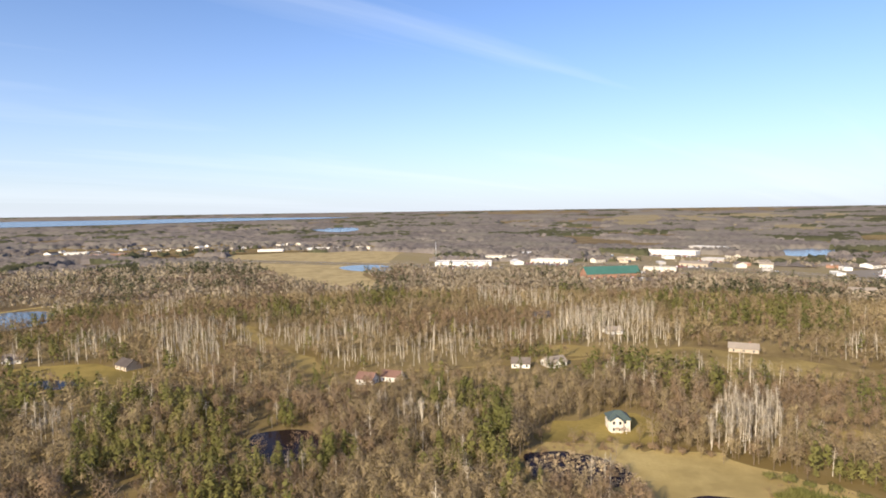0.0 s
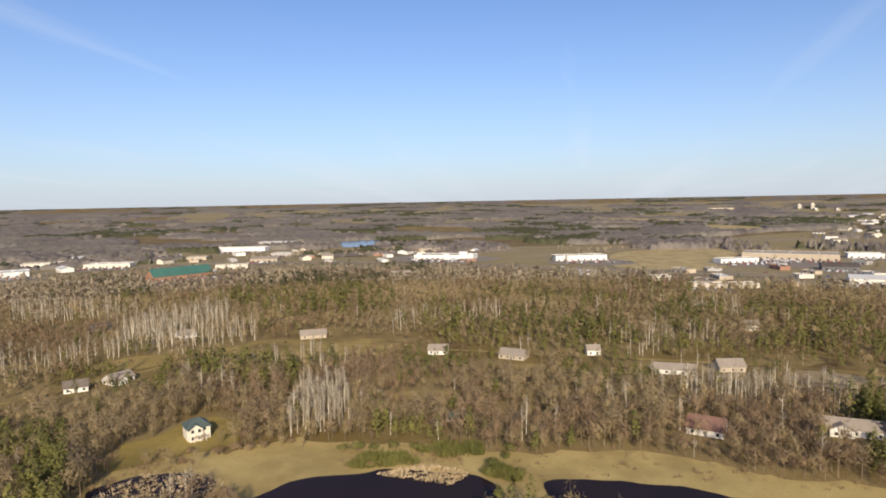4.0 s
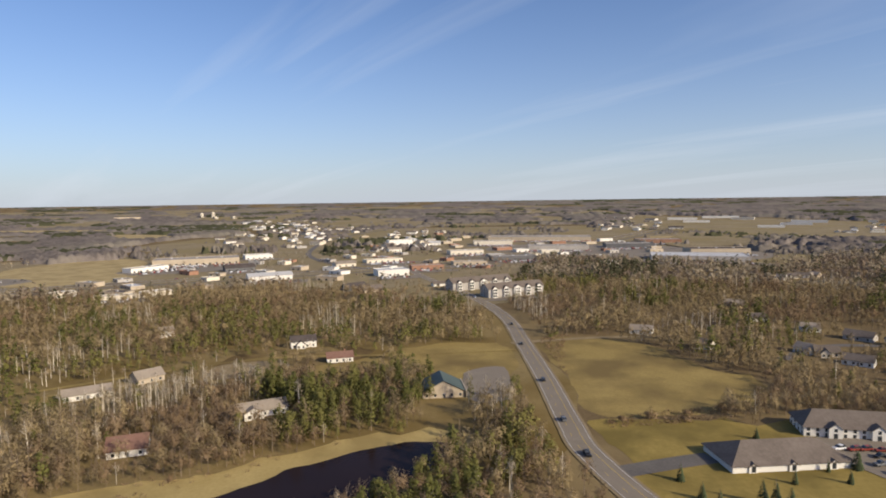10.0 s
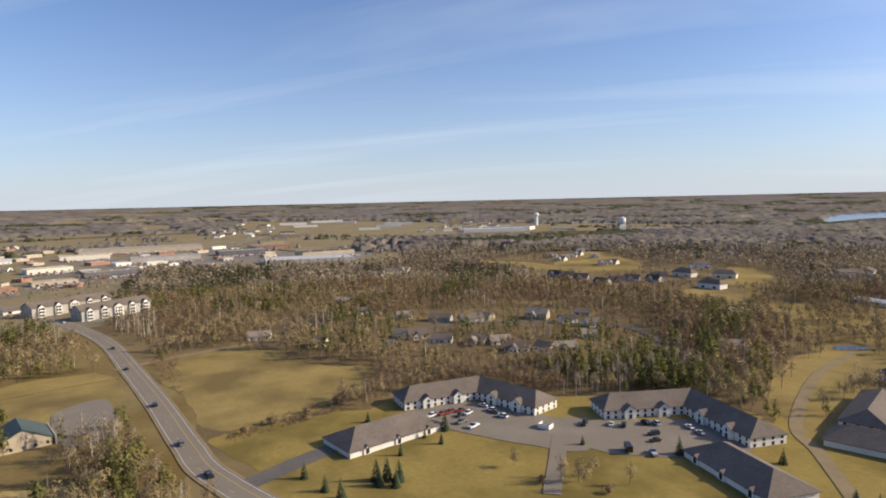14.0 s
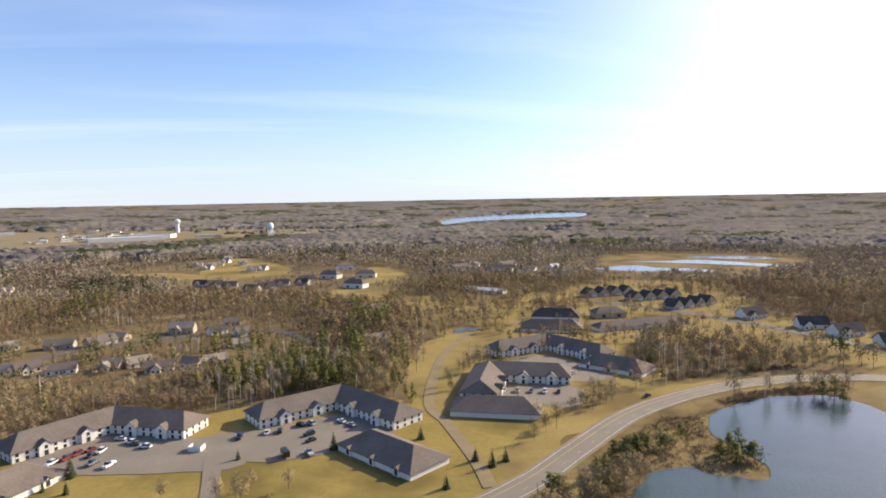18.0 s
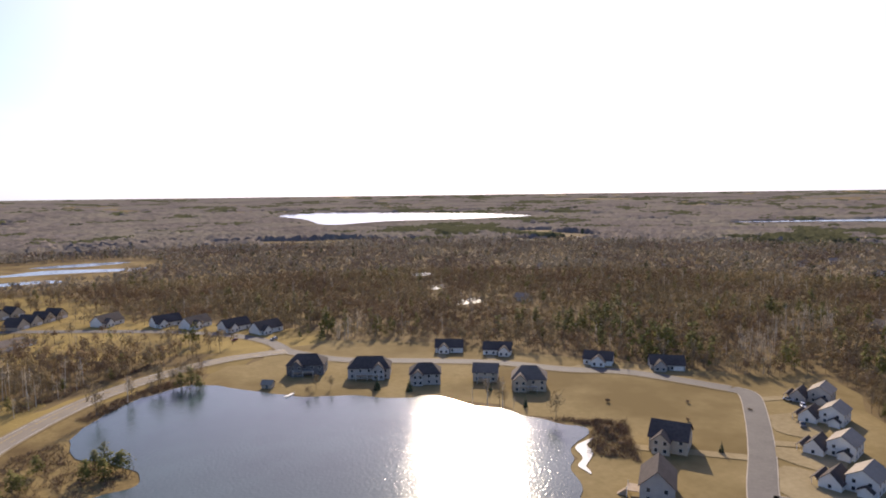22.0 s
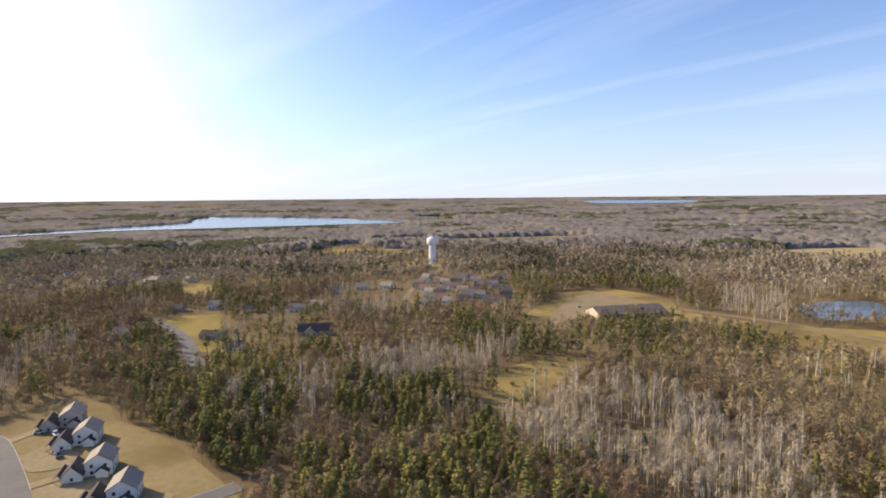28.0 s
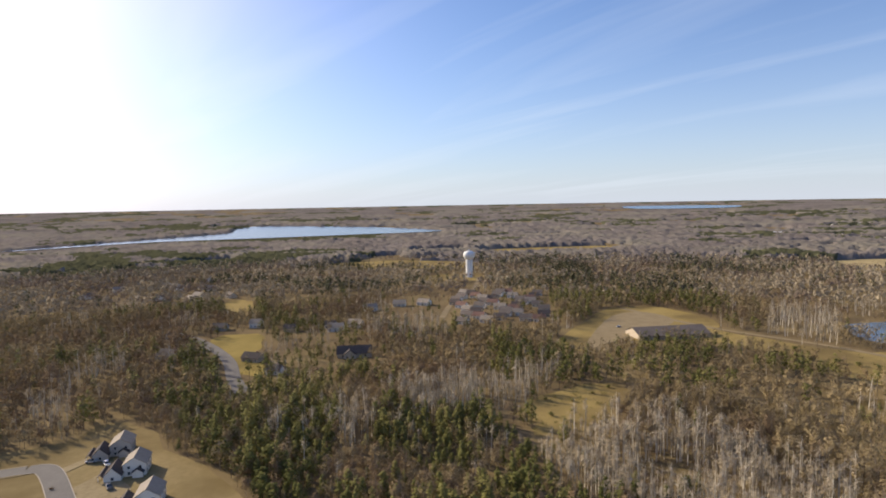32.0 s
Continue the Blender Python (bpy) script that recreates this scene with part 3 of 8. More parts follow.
# grass and clearings
GRASS = {
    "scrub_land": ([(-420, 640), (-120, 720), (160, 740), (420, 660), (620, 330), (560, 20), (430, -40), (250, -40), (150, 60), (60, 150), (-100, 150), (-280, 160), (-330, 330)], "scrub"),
    "lawn_by_pond": ([(-273, 379), (-245, 394), (-188, 379), (-172, 365), (-176, 335), (-202, 330), (-241, 350)], "lawn"),
    "far_west_meadow": ([(-478, 1369), (-426, 1545), (-296, 1458), (-195, 1496), (-31, 1368), (-16, 1210), (-86, 996), (-126, 957), (-74, 778), (-113, 755), (-161, 787), (-279, 977)], "palefield"),
    "woodland_glade": ([(-177, 515), (-166, 525), (-126, 451), (-83, 398), (-65, 359), (-81, 363), (-117, 415)], "grass"),
    "shore_meadow": ([(34, 240), (59, 258), (72, 266), (80, 243), (92, 238), (106, 234), (120, 218), (150, 190), (160, 172), (192, 146), (208, 122), (216, 92), (238, 66), (250, 40), (256, 8), (235, 0), (200, 40), (170, 90), (120, 140), (80, 190), (52, 212)], "shore"),
    "roadside_field": ([(391, 46), (409, -18), (348, -25), (300, 4), (337, 23)], "grass"),
    "hay_field": ([(420, -52), (405, -112), (349, -130), (320, -150), (284, -131), (268, -80), (275, -52), (330, -50)], "grass"),
    "mown_field": ([(262, -50), (265, -79), (262, -113), (244, -118), (226, -85), (221, -54), (240, -50)], "lawn"),
    "condominium_lawn": ([(222, -52), (240, -85), (262, -140), (225, -190), (180, -240), (130, -235), (80, -193), (75, -160), (110, -100), (170, -60)], "lawn"),
    "path_lawn": ([(157, -267), (178, -347), (166, -386), (140, -360), (146, -300), (122, -250), (70, -250), (82, -180), (104, -170), (128, -222)], "lawn"),
    "road_verge": ([(75, -180), (84, -205), (72, -250), (50, -290), (10, -335), (-60, -375), (-90, -378), (-60, -340), (-22, -330), (20, -292), (30, -250), (42, -200), (60, -170)], "grass"),
    "lakeside_lots": ([(-75, -347), (-100, -380), (-179, -327), (-271, -185), (-282, -170), (-297, -150), (-186, -52), (-110, -60), (-95, -125), (-140, -160), (-150, -190), (-130, -235), (-78, -268), (-40, -305), (-50, -340)], "newlawn"),
    "peninsula": ([(66, -190), (34, -203), (15, -209), (-4, -222), (13, -248), (18, -272), (-2, -312), (30, -300), (56, -262), (66, -225)], "marsh"),
    "court_lawn": ([(60, -250), (140, -246), (186, -330), (170, -400), (130, -440), (60, -480), (20, -480), (60, -400), (56, -352), (28, -330), (38, -300)], "grass"),
    "townhouse_lawn": ([(121, -474), (146, -673), (26, -693), (-33, -524), (-111, -427), (-130, -392), (-112, -367), (-48, -379), (10, -400)], "grass"),
    "park_lawn": ([(372, -612), (319, -560), (280, -530), (232, -556), (192, -575), (135, -592), (108, -477), (130, -386), (162, -366), (200, -385), (245, -440), (300, -510)], "grass"),
    "south_west_glade": ([(-316, 47), (-349, 93), (-334, 115), (-312, 101), (-275, 73), (-273, 51), (-296, 44)], "grass"),
    "birch_gap": ([(-226, 70), (-236, 100), (-222, 108), (-212, 84)], "marsh"),
    "north_west_field": ([(-520, 215), (-476, 240), (-413, 286), (-388, 340), (-316, 292), (-336, 252), (-378, 248), (-418, 232), (-470, 200)], "grass"),
    "cul_de_sac_lawn": ([(-505, -182), (-512, -145), (-442, -128), (-390, -108), (-392, -132), (-444, -152)], "lawn"),
    "highway_corridor": ([(-60, 1000), (299, 868), (496, 733), (614, 534), (686, 359), (754, 284), (860, 60), (1000, -100), (1120, -60), (1240, 300), (1200, 500), (1040, 747), (819, 989), (610, 1350), (251, 1426), (-63, 1507)], "verge"),
    "retail_corridor": ([(645, 330), (700, 270), (681, 149), (566, 18), (573, -42), (700, -60), (992, -136), (927, -300), (823, -428), (1081, -634), (1600, -800), (2068, -886), (2190, -128), (2000, 500), (1400, 700), (1100, 500)], "verge"),
    "industrial_ground": ([(1175, -420), (1376, -1020), (1050, -1427), (1150, -1700), (1700, -1550), (2100, -1000), (1800, -700)], "verge"),
    "works_plain": ([(2843, -848), (2579, -1221), (1900, -1450), (1661, -1521), (1369, -1250), (1278, -941), (1724, -628), (2038, -603)], "verge"),
    "west_town_ground": ([(-1050, 1420), (-681, 1365), (-250, 1540), (-194, 1700), (-678, 1900), (-1050, 1850)], "marsh"),
    "tower_meadow": ([(-904, -15), (-930, 60), (-860, 85), (-845, 10)], "grass"),
    "long_meadow": ([(-1119, -183), (-1175, -74), (-1110, 75), (-1020, 65), (-1040, -107)], "grass"),
    "tan_plot": ([(-700, -232), (-698, -205), (-605, -178), (-606, -204)], "grass"),
    "north_west_far_field": ([(-1010, 680), (-1010, 850), (-850, 730), (-890, 625)], "palefield"),
    "estate_hill": ([(610, -580), (712, -700), (749, -800), (594, -715), (525, -628)], "grass"),
    "estate_strip": ([(765, -555), (704, -598), (610, -596), (505, -622), (575, -550), (700, -560)], "grass"),
    "apartment_lawn": ([(395, -590), (462, -735), (430, -740), (375, -675), (350, -625)], "grass"),
    "apartment_front": ([(385, -528), (332, -550), (296, -485), (351, -483)], "grass"),
    "marsh_flat": ([(178, -924), (125, -1034), (-48, -1032), (-100, -938), (-20, -800), (53, -775), (135, -770)], "marsh"),
    "hall_verge": ([(-440, 90), (-590, 168), (-600, 230), (-517, 250), (-475, 205), (-432, 122)], "grass"),
    "house_yard": ([(40, 250), (55, 275), (85, 285), (95, 262), (78, 246)], "lawn"),
    "wood_house_yards": ([(190, 395), (150, 440), (215, 425), (240, 380), (262, 330), (255, 300), (220, 330)], "marsh"),
    "yard_glade": ([(120, 385), (150, 420), (200, 400), (235, 355), (215, 330), (180, 350)], "grass"),
    "deep_glade": ([(225, 262), (240, 275), (262, 250), (250, 236)], "grass"),
    "lane_glade": ([(285, 205), (300, 215), (330, 175), (318, 160)], "grass"),
    "barn_glade": ([(318, 62), (330, 100), (352, 96), (372, 52), (340, 46)], "grass"),
    "south_glade": ([(160, 250), (172, 262), (188, 240), (178, 228)], "grass"),
    "aspen_glade": ([(60, 420), (90, 432), (110, 410), (80, 398)], "grass"),
    "bare_yards": ([(330, 140), (352, 100), (372, 60), (400, 70), (410, 112), (380, 140)], "marsh"),
    "tan_highway_field": ([(931, 664), (1064, 546), (778, 413), (714, 525)], "palefield"),
    "green_highway_field": ([(832, 854), (902, 803), (706, 652), (638, 704)], "verge"),
    "north_far_field": ([(1301, 1894), (1393, 1641), (1161, 1368), (1078, 1570)], "marsh"),
    "north_east_field": ([(1920, 1043), (1852, 858), (1632, 757), (1685, 917)], "palefield"),
    "skyline_field": ([(2220, 1751), (2260, 1308), (2087, 1208), (2052, 1619)], "palefield"),
    "town_field": ([(1520, -480), (1470, -610), (1313, -550), (1344, -440)], "palefield"),
    "works_field": ([(1681, -1037), (1355, -1222), (1192, -1072), (1449, -892)], "palefield"),
    "small_north_field": ([(1240, 2868), (1330, 2860), (1350, 2700), (1290, 2700)], "palefield"),
    "south_far_field": ([(930, -1640), (840, -1660), (830, -1740), (930, -1740)], "grass"),
    "far_marsh_field": ([(330, -1880), (200, -1900), (200, -1980), (330, -1980)], "grass"),
    "north_plain": ([(2260, -900), (2260, -300), (2250, 250), (2150, 800), (1900, 1350), (1500, 1800), (1050, 2150), (700, 2400), (1200, 4100), (2600, 3600), (3700, 2400), (4300, 900), (4300, -500), (3300, -900)], "verge"),
    "west_far_field": ([(-1250, 150), (-1320, 420), (-1450, 430), (-1400, 130)], "grass"),
}
for lift, (n, (pts, key)) in enumerate(GRASS.items()):
    words = {"scrub": "golden scrubby grass beneath thin woods", "newlawn": "thin new lawn with bare tan soil", "lawn": "pale spring lawn with tan and green patches", "grass": "dry golden meadow grass", "shore": "pale golden flattened dry grass", "marsh": "drab brown rough ground with thin grass", "verge": "drab tan verge beside the highway", "palefield": "pale tan stubble field"}[key]
    out = max(abs(c) for p in pts for c in p) > 1800
    patch(n, pts, M[key], {"north_plain": 1.2, "works_plain": 1.4}.get(n, 1.6) if out and n != "retail_corridor" else 0.02 + 0.004 * lift, words, "field", wobble=7.0, far=out)

# paved lots and drives
PAVED = {
    "parking_lot_north": ([(243, -127), (238, -160), (205, -172), (183, -178), (167, -159), (189, -143), (216, -131)], "asphalt"),
    "parking_lot_south": ([(197, -175), (183, -190), (162, -217), (132, -210), (141, -184), (167, -162)], "asphalt"),
    "parking_lot_east": ([(122, -268), (112, -280), (84, -292), (72, -284), (72, -262), (96, -262)], "asphalt"),
    "parking_lot_far": ([(124, -322), (110, -345), (84, -336), (62, -318), (80, -300), (112, -308)], "asphalt"),
    "green_roof_lot": ([(339, 2), (350, -20), (300, -20), (291, -14), (293, 0)], "asphalt"),
    "hall_lot": ([(-440, 112), (-560, 168), (-575, 205), (-530, 215), (-470, 160), (-425, 128)], "gravel"),
    "farm_yard": ([(330, 135), (345, 112), (368, 118), (356, 145)], "gravel"),
    "dealer_lot": ([(560, 850), (640, 730), (700, 740), (690, 830), (620, 900)], "asphalt"),
    "store_lot": ([(850, 470), (915, 440), (960, 330), (900, 300), (830, 400)], "asphalt"),
    "mall_lot": ([(960, -300), (930, -440), (1040, -520), (1200, -420), (1300, -150), (1150, -60)], "asphalt"),
    "strip_lot": ([(706, 560), (740, 640), (800, 600), (770, 530)], "asphalt"),
    "apartment_lot": ([(590, -20), (618, -92), (606, -100), (578, -30)], "asphalt"),
}
for lift, (n, (pts, key)) in enumerate(PAVED.items()):
    patch(n, pts, M[key], 0.2 + 0.004 * lift, "worn grey parking area with faded markings" if key == "asphalt" else "pale gravelled yard", "parking lot", wobble=1.0, steps=4)

# water
WATER = {
    "lake": ([(37, -183), (33, -205), (24, -216), (15, -212), (2, -214), (-2, -223), (5, -238), (15, -248), (18, -264), (11, -285), (-8, -307), (-30, -318), (-42, -314), (-58, -292), (-75, -270), (-93, -261), (-111, -246), (-127, -238), (-134, -220), (-144, -201), (-149, -184), (-155, -172), (-140, -161), (-127, -149), (-115, -132), (-80, -100), (-20, -92), (25, -125)], "water", "open blue-grey lake with light ripples"),
    "shore_pond": ([(66, 192), (87, 201), (102, 194), (119, 186), (129, 175), (139, 161), (133, 145), (100, 130), (60, 160)], "pond", "dark still pond at the meadow edge"),
    "wood_pond": ([(150, 140), (162, 138), (172, 127), (185, 110), (193, 92), (207, 77), (226, 57), (238, 38), (243, 20), (240, 8), (226, 12), (200, 30), (170, 60), (140, 100)], "pond", "dark brown pond beside bare woods"),
    "wood_pool": ([(-83, 258), (-71, 269), (-56, 265), (-52, 245), (-61, 233), (-75, 236)], "pond", "small dark pool under bare trees"),
    "marsh_pool": ([(29, 234), (47, 239), (60, 232), (68, 216), (53, 206), (36, 210)], "pond", "dark marsh pool among dry reeds"),
    "lawn_pond": ([(-237, 351), (-229, 357), (-215, 354), (-208, 344), (-214, 337), (-230, 342)], "pond", "small lawn pond reflecting the sky"),
    "meadow_pond": ([(-179, 1069), (-145, 1107), (-97, 1078), (-87, 996), (-120, 983), (-161, 1016)], "far_water", "shallow meadow pond"),
    "west_lake": ([(-377, 512), (-360, 532), (-361, 567), (-391, 615), (-440, 610), (-470, 560), (-420, 520)], "far_water", "grey lake behind the woods"),
    "north_west_pond": ([(-474, 330), (-500, 352), (-500, 420), (-440, 385), (-430, 330)], "far_water", "blue pond beside a field"),
    "condominium_pond": ([(182, -385), (176, -392), (170, -402), (178, -404), (186, -394)], "far_water", "small blue pond"),
    "flooded_marsh": ([(165, -800), (120, -850), (90, -830), (40, -832), (20, -800), (60, -805), (110, -785)], "far_water", "flooded pale marsh with ice"),
    "marsh_channel": ([(140, -900), (90, -915), (40, -945), (-60, -905), (-90, -925), (-50, -880), (0, -890), (50, -895)], "far_water", "winding marsh channel with grey ice"),
    "marsh_backwater": ([(60, -985), (0, -970), (-60, -990), (-30, -1015), (40, -1005)], "far_water", "shallow backwater of the marsh"),
    "highway_pond": ([(689, 1287), (769, 1364), (838, 1328), (739, 1180), (658, 1167)], "far_water", "blue retention pond with sandy banks"),
    "far_west_lake": ([(-2480, 3150), (-1992, 3433), (-1630, 3709), (-1203, 3989), (-640, 4280), (-1448, 4230), (-2052, 3960), (-2700, 3560)], "far_water", "long pale lake near the skyline"),
    "far_north_lake": ([(-626, 2965), (-553, 3163), (-435, 3137), (-397, 2860), (-477, 2727)], "far_water", "distant blue lake"),
    "far_south_lake": ([(-790, -2743), (-760, -2300), (-675, -1829), (-932, -1938), (-1217, -1914), (-1576, -1945), (-1573, -2242), (-1372, -2576), (-1070, -2844)], "far_water", "distant shining lake"),
    "far_south_west_lake": ([(-1620, -1120), (-1668, -1047), (-1921, -861), (-2046, -575), (-2197, -227), (-2360, 62), (-2700, -180), (-2900, -500), (-2968, -831), (-2600, -820), (-2450, -780), (-2050, -950)], "far_water", "wide distant lake with a wooded point"),
    "far_south_east_lake": ([(929, -2017), (912, -2326), (756, -2561), (577, -2757), (687, -3154), (941, -2997), (1127, -2577)], "far_water", "distant blue lake in woods"),
    "west_skyline_lake": ([(-4263, 1393), (-3990, 1973), (-3780, 1851), (-3960, 1370)], "far_water", "pale lake under the western skyline"),
    "upper_wood_pool": ([(-350, -640), (-325, -632), (-322, -615), (-345, -612)], "far_water", "small pool glinting in bare woods"),
    "middle_wood_pool": ([(-312, -540), (-296, -538), (-288, -516), (-302, -520)], "far_water", "small pool glinting in bare woods"),
    "lower_wood_pool": ([(-296, -452), (-270, -446), (-264, -430), (-288, -432)], "far_water", "small pool glinting in bare woods"),
}
for lift, (n, (pts, key, words)) in enumerate(WATER.items()):
    patch(n, pts, M[key], 0.27 if max(abs(c) for p in pts for c in p) < 1600 else 2.5, words, "water", wobble=3.0 if key != "far_water" else 0.0, steps=6, far=key == "far_water")

ICE = ([(-131, -148), (-142, -160), (-151, -165), (-137, -150), (-128, -140)],)
for pts in ICE:
    patch("ice_sheet", pts, M["ice"], 0.31, "thin broken grey ice on the lake", "ice", wobble=5.0, steps=8)
# roads
ROAD = [(1000, 100), (800, 52), (650, 2), (566, -22), (490, -35), (408, -38), (328, -40), (265, -40), (227, -42), (170, -60), (120, -103), (88, -145), (70, -183), (61, -216), (49, -258), (33, -289), (8, -321), (-25, -346), (-58, -359), (-94, -359)]
STREET = [(-94, -359), (-114, -323), (-155, -292), (-184, -268), (-206, -238), (-229, -216), (-247, -172)]
SIDE = [(-94, -359), (-92, -386), (-80, -415), (-60, -440), (-30, -466), (20, -500), (70, -530), (130, -550)]
LANE = [(-247, -172), (-246, -162), (-219, -141), (-190, -121), (-166, -106), (-146, -92), (-118, -72)]
DRIVE = [(-162, -100), (-176, -80), (-190, -62), (-197, -54)]
HIGHWAY = [(-600, 1330), (-300, 1200), (-45, 1098), (271, 1047), (480, 900), (600, 700), (680, 521), (739, 400), (809, 240), (870, 130), (980, 20), (1150, -140), (1400, -330), (1800, -560)]
SIDE_ROADS = {
    "condominium_drive": ([(214, -46), (222, -70), (226, -84)], 9, "street"),
    "parking_drive": ([(150, -125), (168, -145), (182, -160), (190, -172)], 6, "asphalt"),
    "walking_path": ([(172, -386), (163, -322), (136, -247), (116, -223), (93, -195), (80, -176)], 5, "gravel"),
    "cul_de_sac": ([(-345, -110), (-378, -126), (-426, -145), (-475, -176), (-508, -205), (-503, -228)], 9, "street"),
    "estate_street": ([(560, -480), (520, -535), (470, -520), (440, -560), (420, -600)], 7, "street"),
    "field_track": ([(408, -30), (420, -80), (425, -140)], 6, "gravel"),
    "wood_lane": ([(180, 380), (230, 330), (290, 250), (340, 180), (375, 120), (380, 50), (390, -30)], 4, "grass"),
    "yard_lane": ([(-60, 360), (10, 372), (80, 388), (140, 420)], 3.5, "grass"),
    "west_lane": ([(-445, 606), (-415, 654), (-360, 680), (-321, 686)], 9, "shore"),
    "field_road": ([(-600, 190), (-500, 232), (-420, 290), (-330, 330), (-250, 350)], 6, "gravel"),
    "subdivision_street": ([(360, -180), (392, -230), (372, -290), (310, -345), (250, -320)], 7, "street"),
    "tower_road": ([(-570, 10), (-640, 20), (-700, 40), (-800, 60), (-880, 70)], 6, "gravel"),
    "town_street": ([(870, 130), (1000, 220), (1200, 280), (1600, 300), (2200, 200)], 10, "street"),
    "town_avenue": ([(980, 20), (1100, -200), (1150, -400), (1200, -650)], 10, "street"),
}


def build_roads():
    r = ribbon("road", ROAD, 12.6, M["gravel"], 0.26, label="two-lane county road with gravel shoulders", category="road")
    ribbon("pavement", ROAD, 10.6, M["asphalt"], 0.30, r)
    for o in (4.6, -4.6):
        ribbon("edge_line", ROAD, 0.14, M["paint_white"], 0.32, r, off=o)
    ribbon("centre_line", ROAD, 0.16, M["paint_yellow"], 0.32, r, off=1.8)
    ribbon("turn_lane_line", ROAD, 0.14, M["paint_yellow"], 0.32, r, off=-1.8, dash=(3, 9))
    s = ribbon("street", STREET, 11.0, M["gravel"], 0.25, label="residential street above the lake lots", category="road")
    ribbon("pavement", STREET, 8.6, M["street"], 0.29, s)
    s = ribbon("side_street", SIDE, 10.0, M["gravel"], 0.245, label="side street to the townhouses", category="road")
    ribbon("pavement", SIDE, 8.0, M["street"], 0.285, s)
    for n, pts, w in (("lane", LANE, 8.6), ("stub_road", DRIVE, 7.0)):
        s = ribbon(n, pts, w + 0.7, M["concrete"], 0.24, label="new residential street with pale kerbs", category="road")
        ribbon("pavement", pts, w, M["street"], 0.28, s)
    h = ribbon("highway", HIGHWAY, 34, M["grass"], 0.21, label="divided highway with a grass median", category="road")
    for o in (9, -9):
        ribbon("carriageway", HIGHWAY, 11, M["asphalt"], 0.25, h, off=o)
        ribbon("edge_line", HIGHWAY, 0.4, M["paint_white"], 0.3, h, off=o + (4.8 if o > 0 else -4.8))
    ribbon("frontage_road", HIGHWAY, 8, M["street"], 0.23, label="frontage road along the highway", category="road", off=-34)
    for n, (pts, w, key) in SIDE_ROADS.items():
        ribbon(n, pts, w, M[key], 0.264, label="narrow worn local lane", category="road")


build_roads()

# ---- houses and other buildings ----
KEEP = []                                # x, y, radius that the woods leave free


def window_mesh(w, h, frame="white"):
    """A framed pane in one piece: the rim stands proud of the glass."""
    bm = bmesh.new()
    box(bm, -w / 2, w / 2, -0.07, 0.0, -h / 2, h / 2)
    bm.normal_update()
    face = [f for f in bm.faces if f.normal.y < -0.9]
    bmesh.ops.inset_region(bm, faces=face, thickness=0.1, depth=-0.04)
    bm.normal_update()
    face[0].material_index = 1
    return data_of("window", bm, M[frame], M["glass"])


def door_mesh(w, h, key="darksiding"):
    bm = bmesh.new()
    box(bm, -w / 2, w / 2, -0.06, 0, 0, h)
    box(bm, -w / 2 - 0.1, w / 2 + 0.1, -0.05, 0, h, h + 0.12, 1)
    return data_of("door", bm, M[key], M["white"])


def garage_door_mesh(w, h):
    bm = bmesh.new()
    for i in range(4):
        box(bm, -w / 2, w / 2, -0.06, 0, i * h / 4 + 0.02, (i + 1) * h / 4 - 0.02)
    box(bm, -w / 2, w / 2, -0.02, 0, 0, h, 1)
    return data_of("garage_door", bm, M["white"], M["greysiding"])


WINDOW = {"std": window_mesh(1.3, 1.5), "wide": window_mesh(2.2, 1.5), "tall": window_mesh(1.6, 2.1), "shop": window_mesh(3.0, 2.2, "greysiding")}
DOOR = door_mesh(1.0, 2.1)
GARAGE = garage_door_mesh(4.8, 2.2)
FACES = {"front": (0, -1), "back": (180, 1), "left": (-90, -1), "right": (90, 1)}


def wall_solid(x0, x1, y0, y1, eave, rise, ridge, base=-0.6):
    bm = bmesh.new()
    v = box(bm, x0, x1, y0, y1, base, eave)
    if rise and ridge in "xy":
        if ridge == "x":
            tops = [(v[4], v[7], (x0, (y0 + y1) / 2)), (v[6], v[5], (x1, (y0 + y1) / 2))]
        else:
            tops = [(v[5], v[4], ((x0 + x1) / 2, y0)), (v[7], v[6], ((x0 + x1) / 2, y1))]
        for a, b, (px, py) in tops:
            t = bm.verts.new((px, py, eave + rise))
            bm.faces.new((a, b, t) if ridge == "y" else (a, b, t))
    bmesh.ops.recalc_face_normals(bm, faces=bm.faces[:])
    return bm


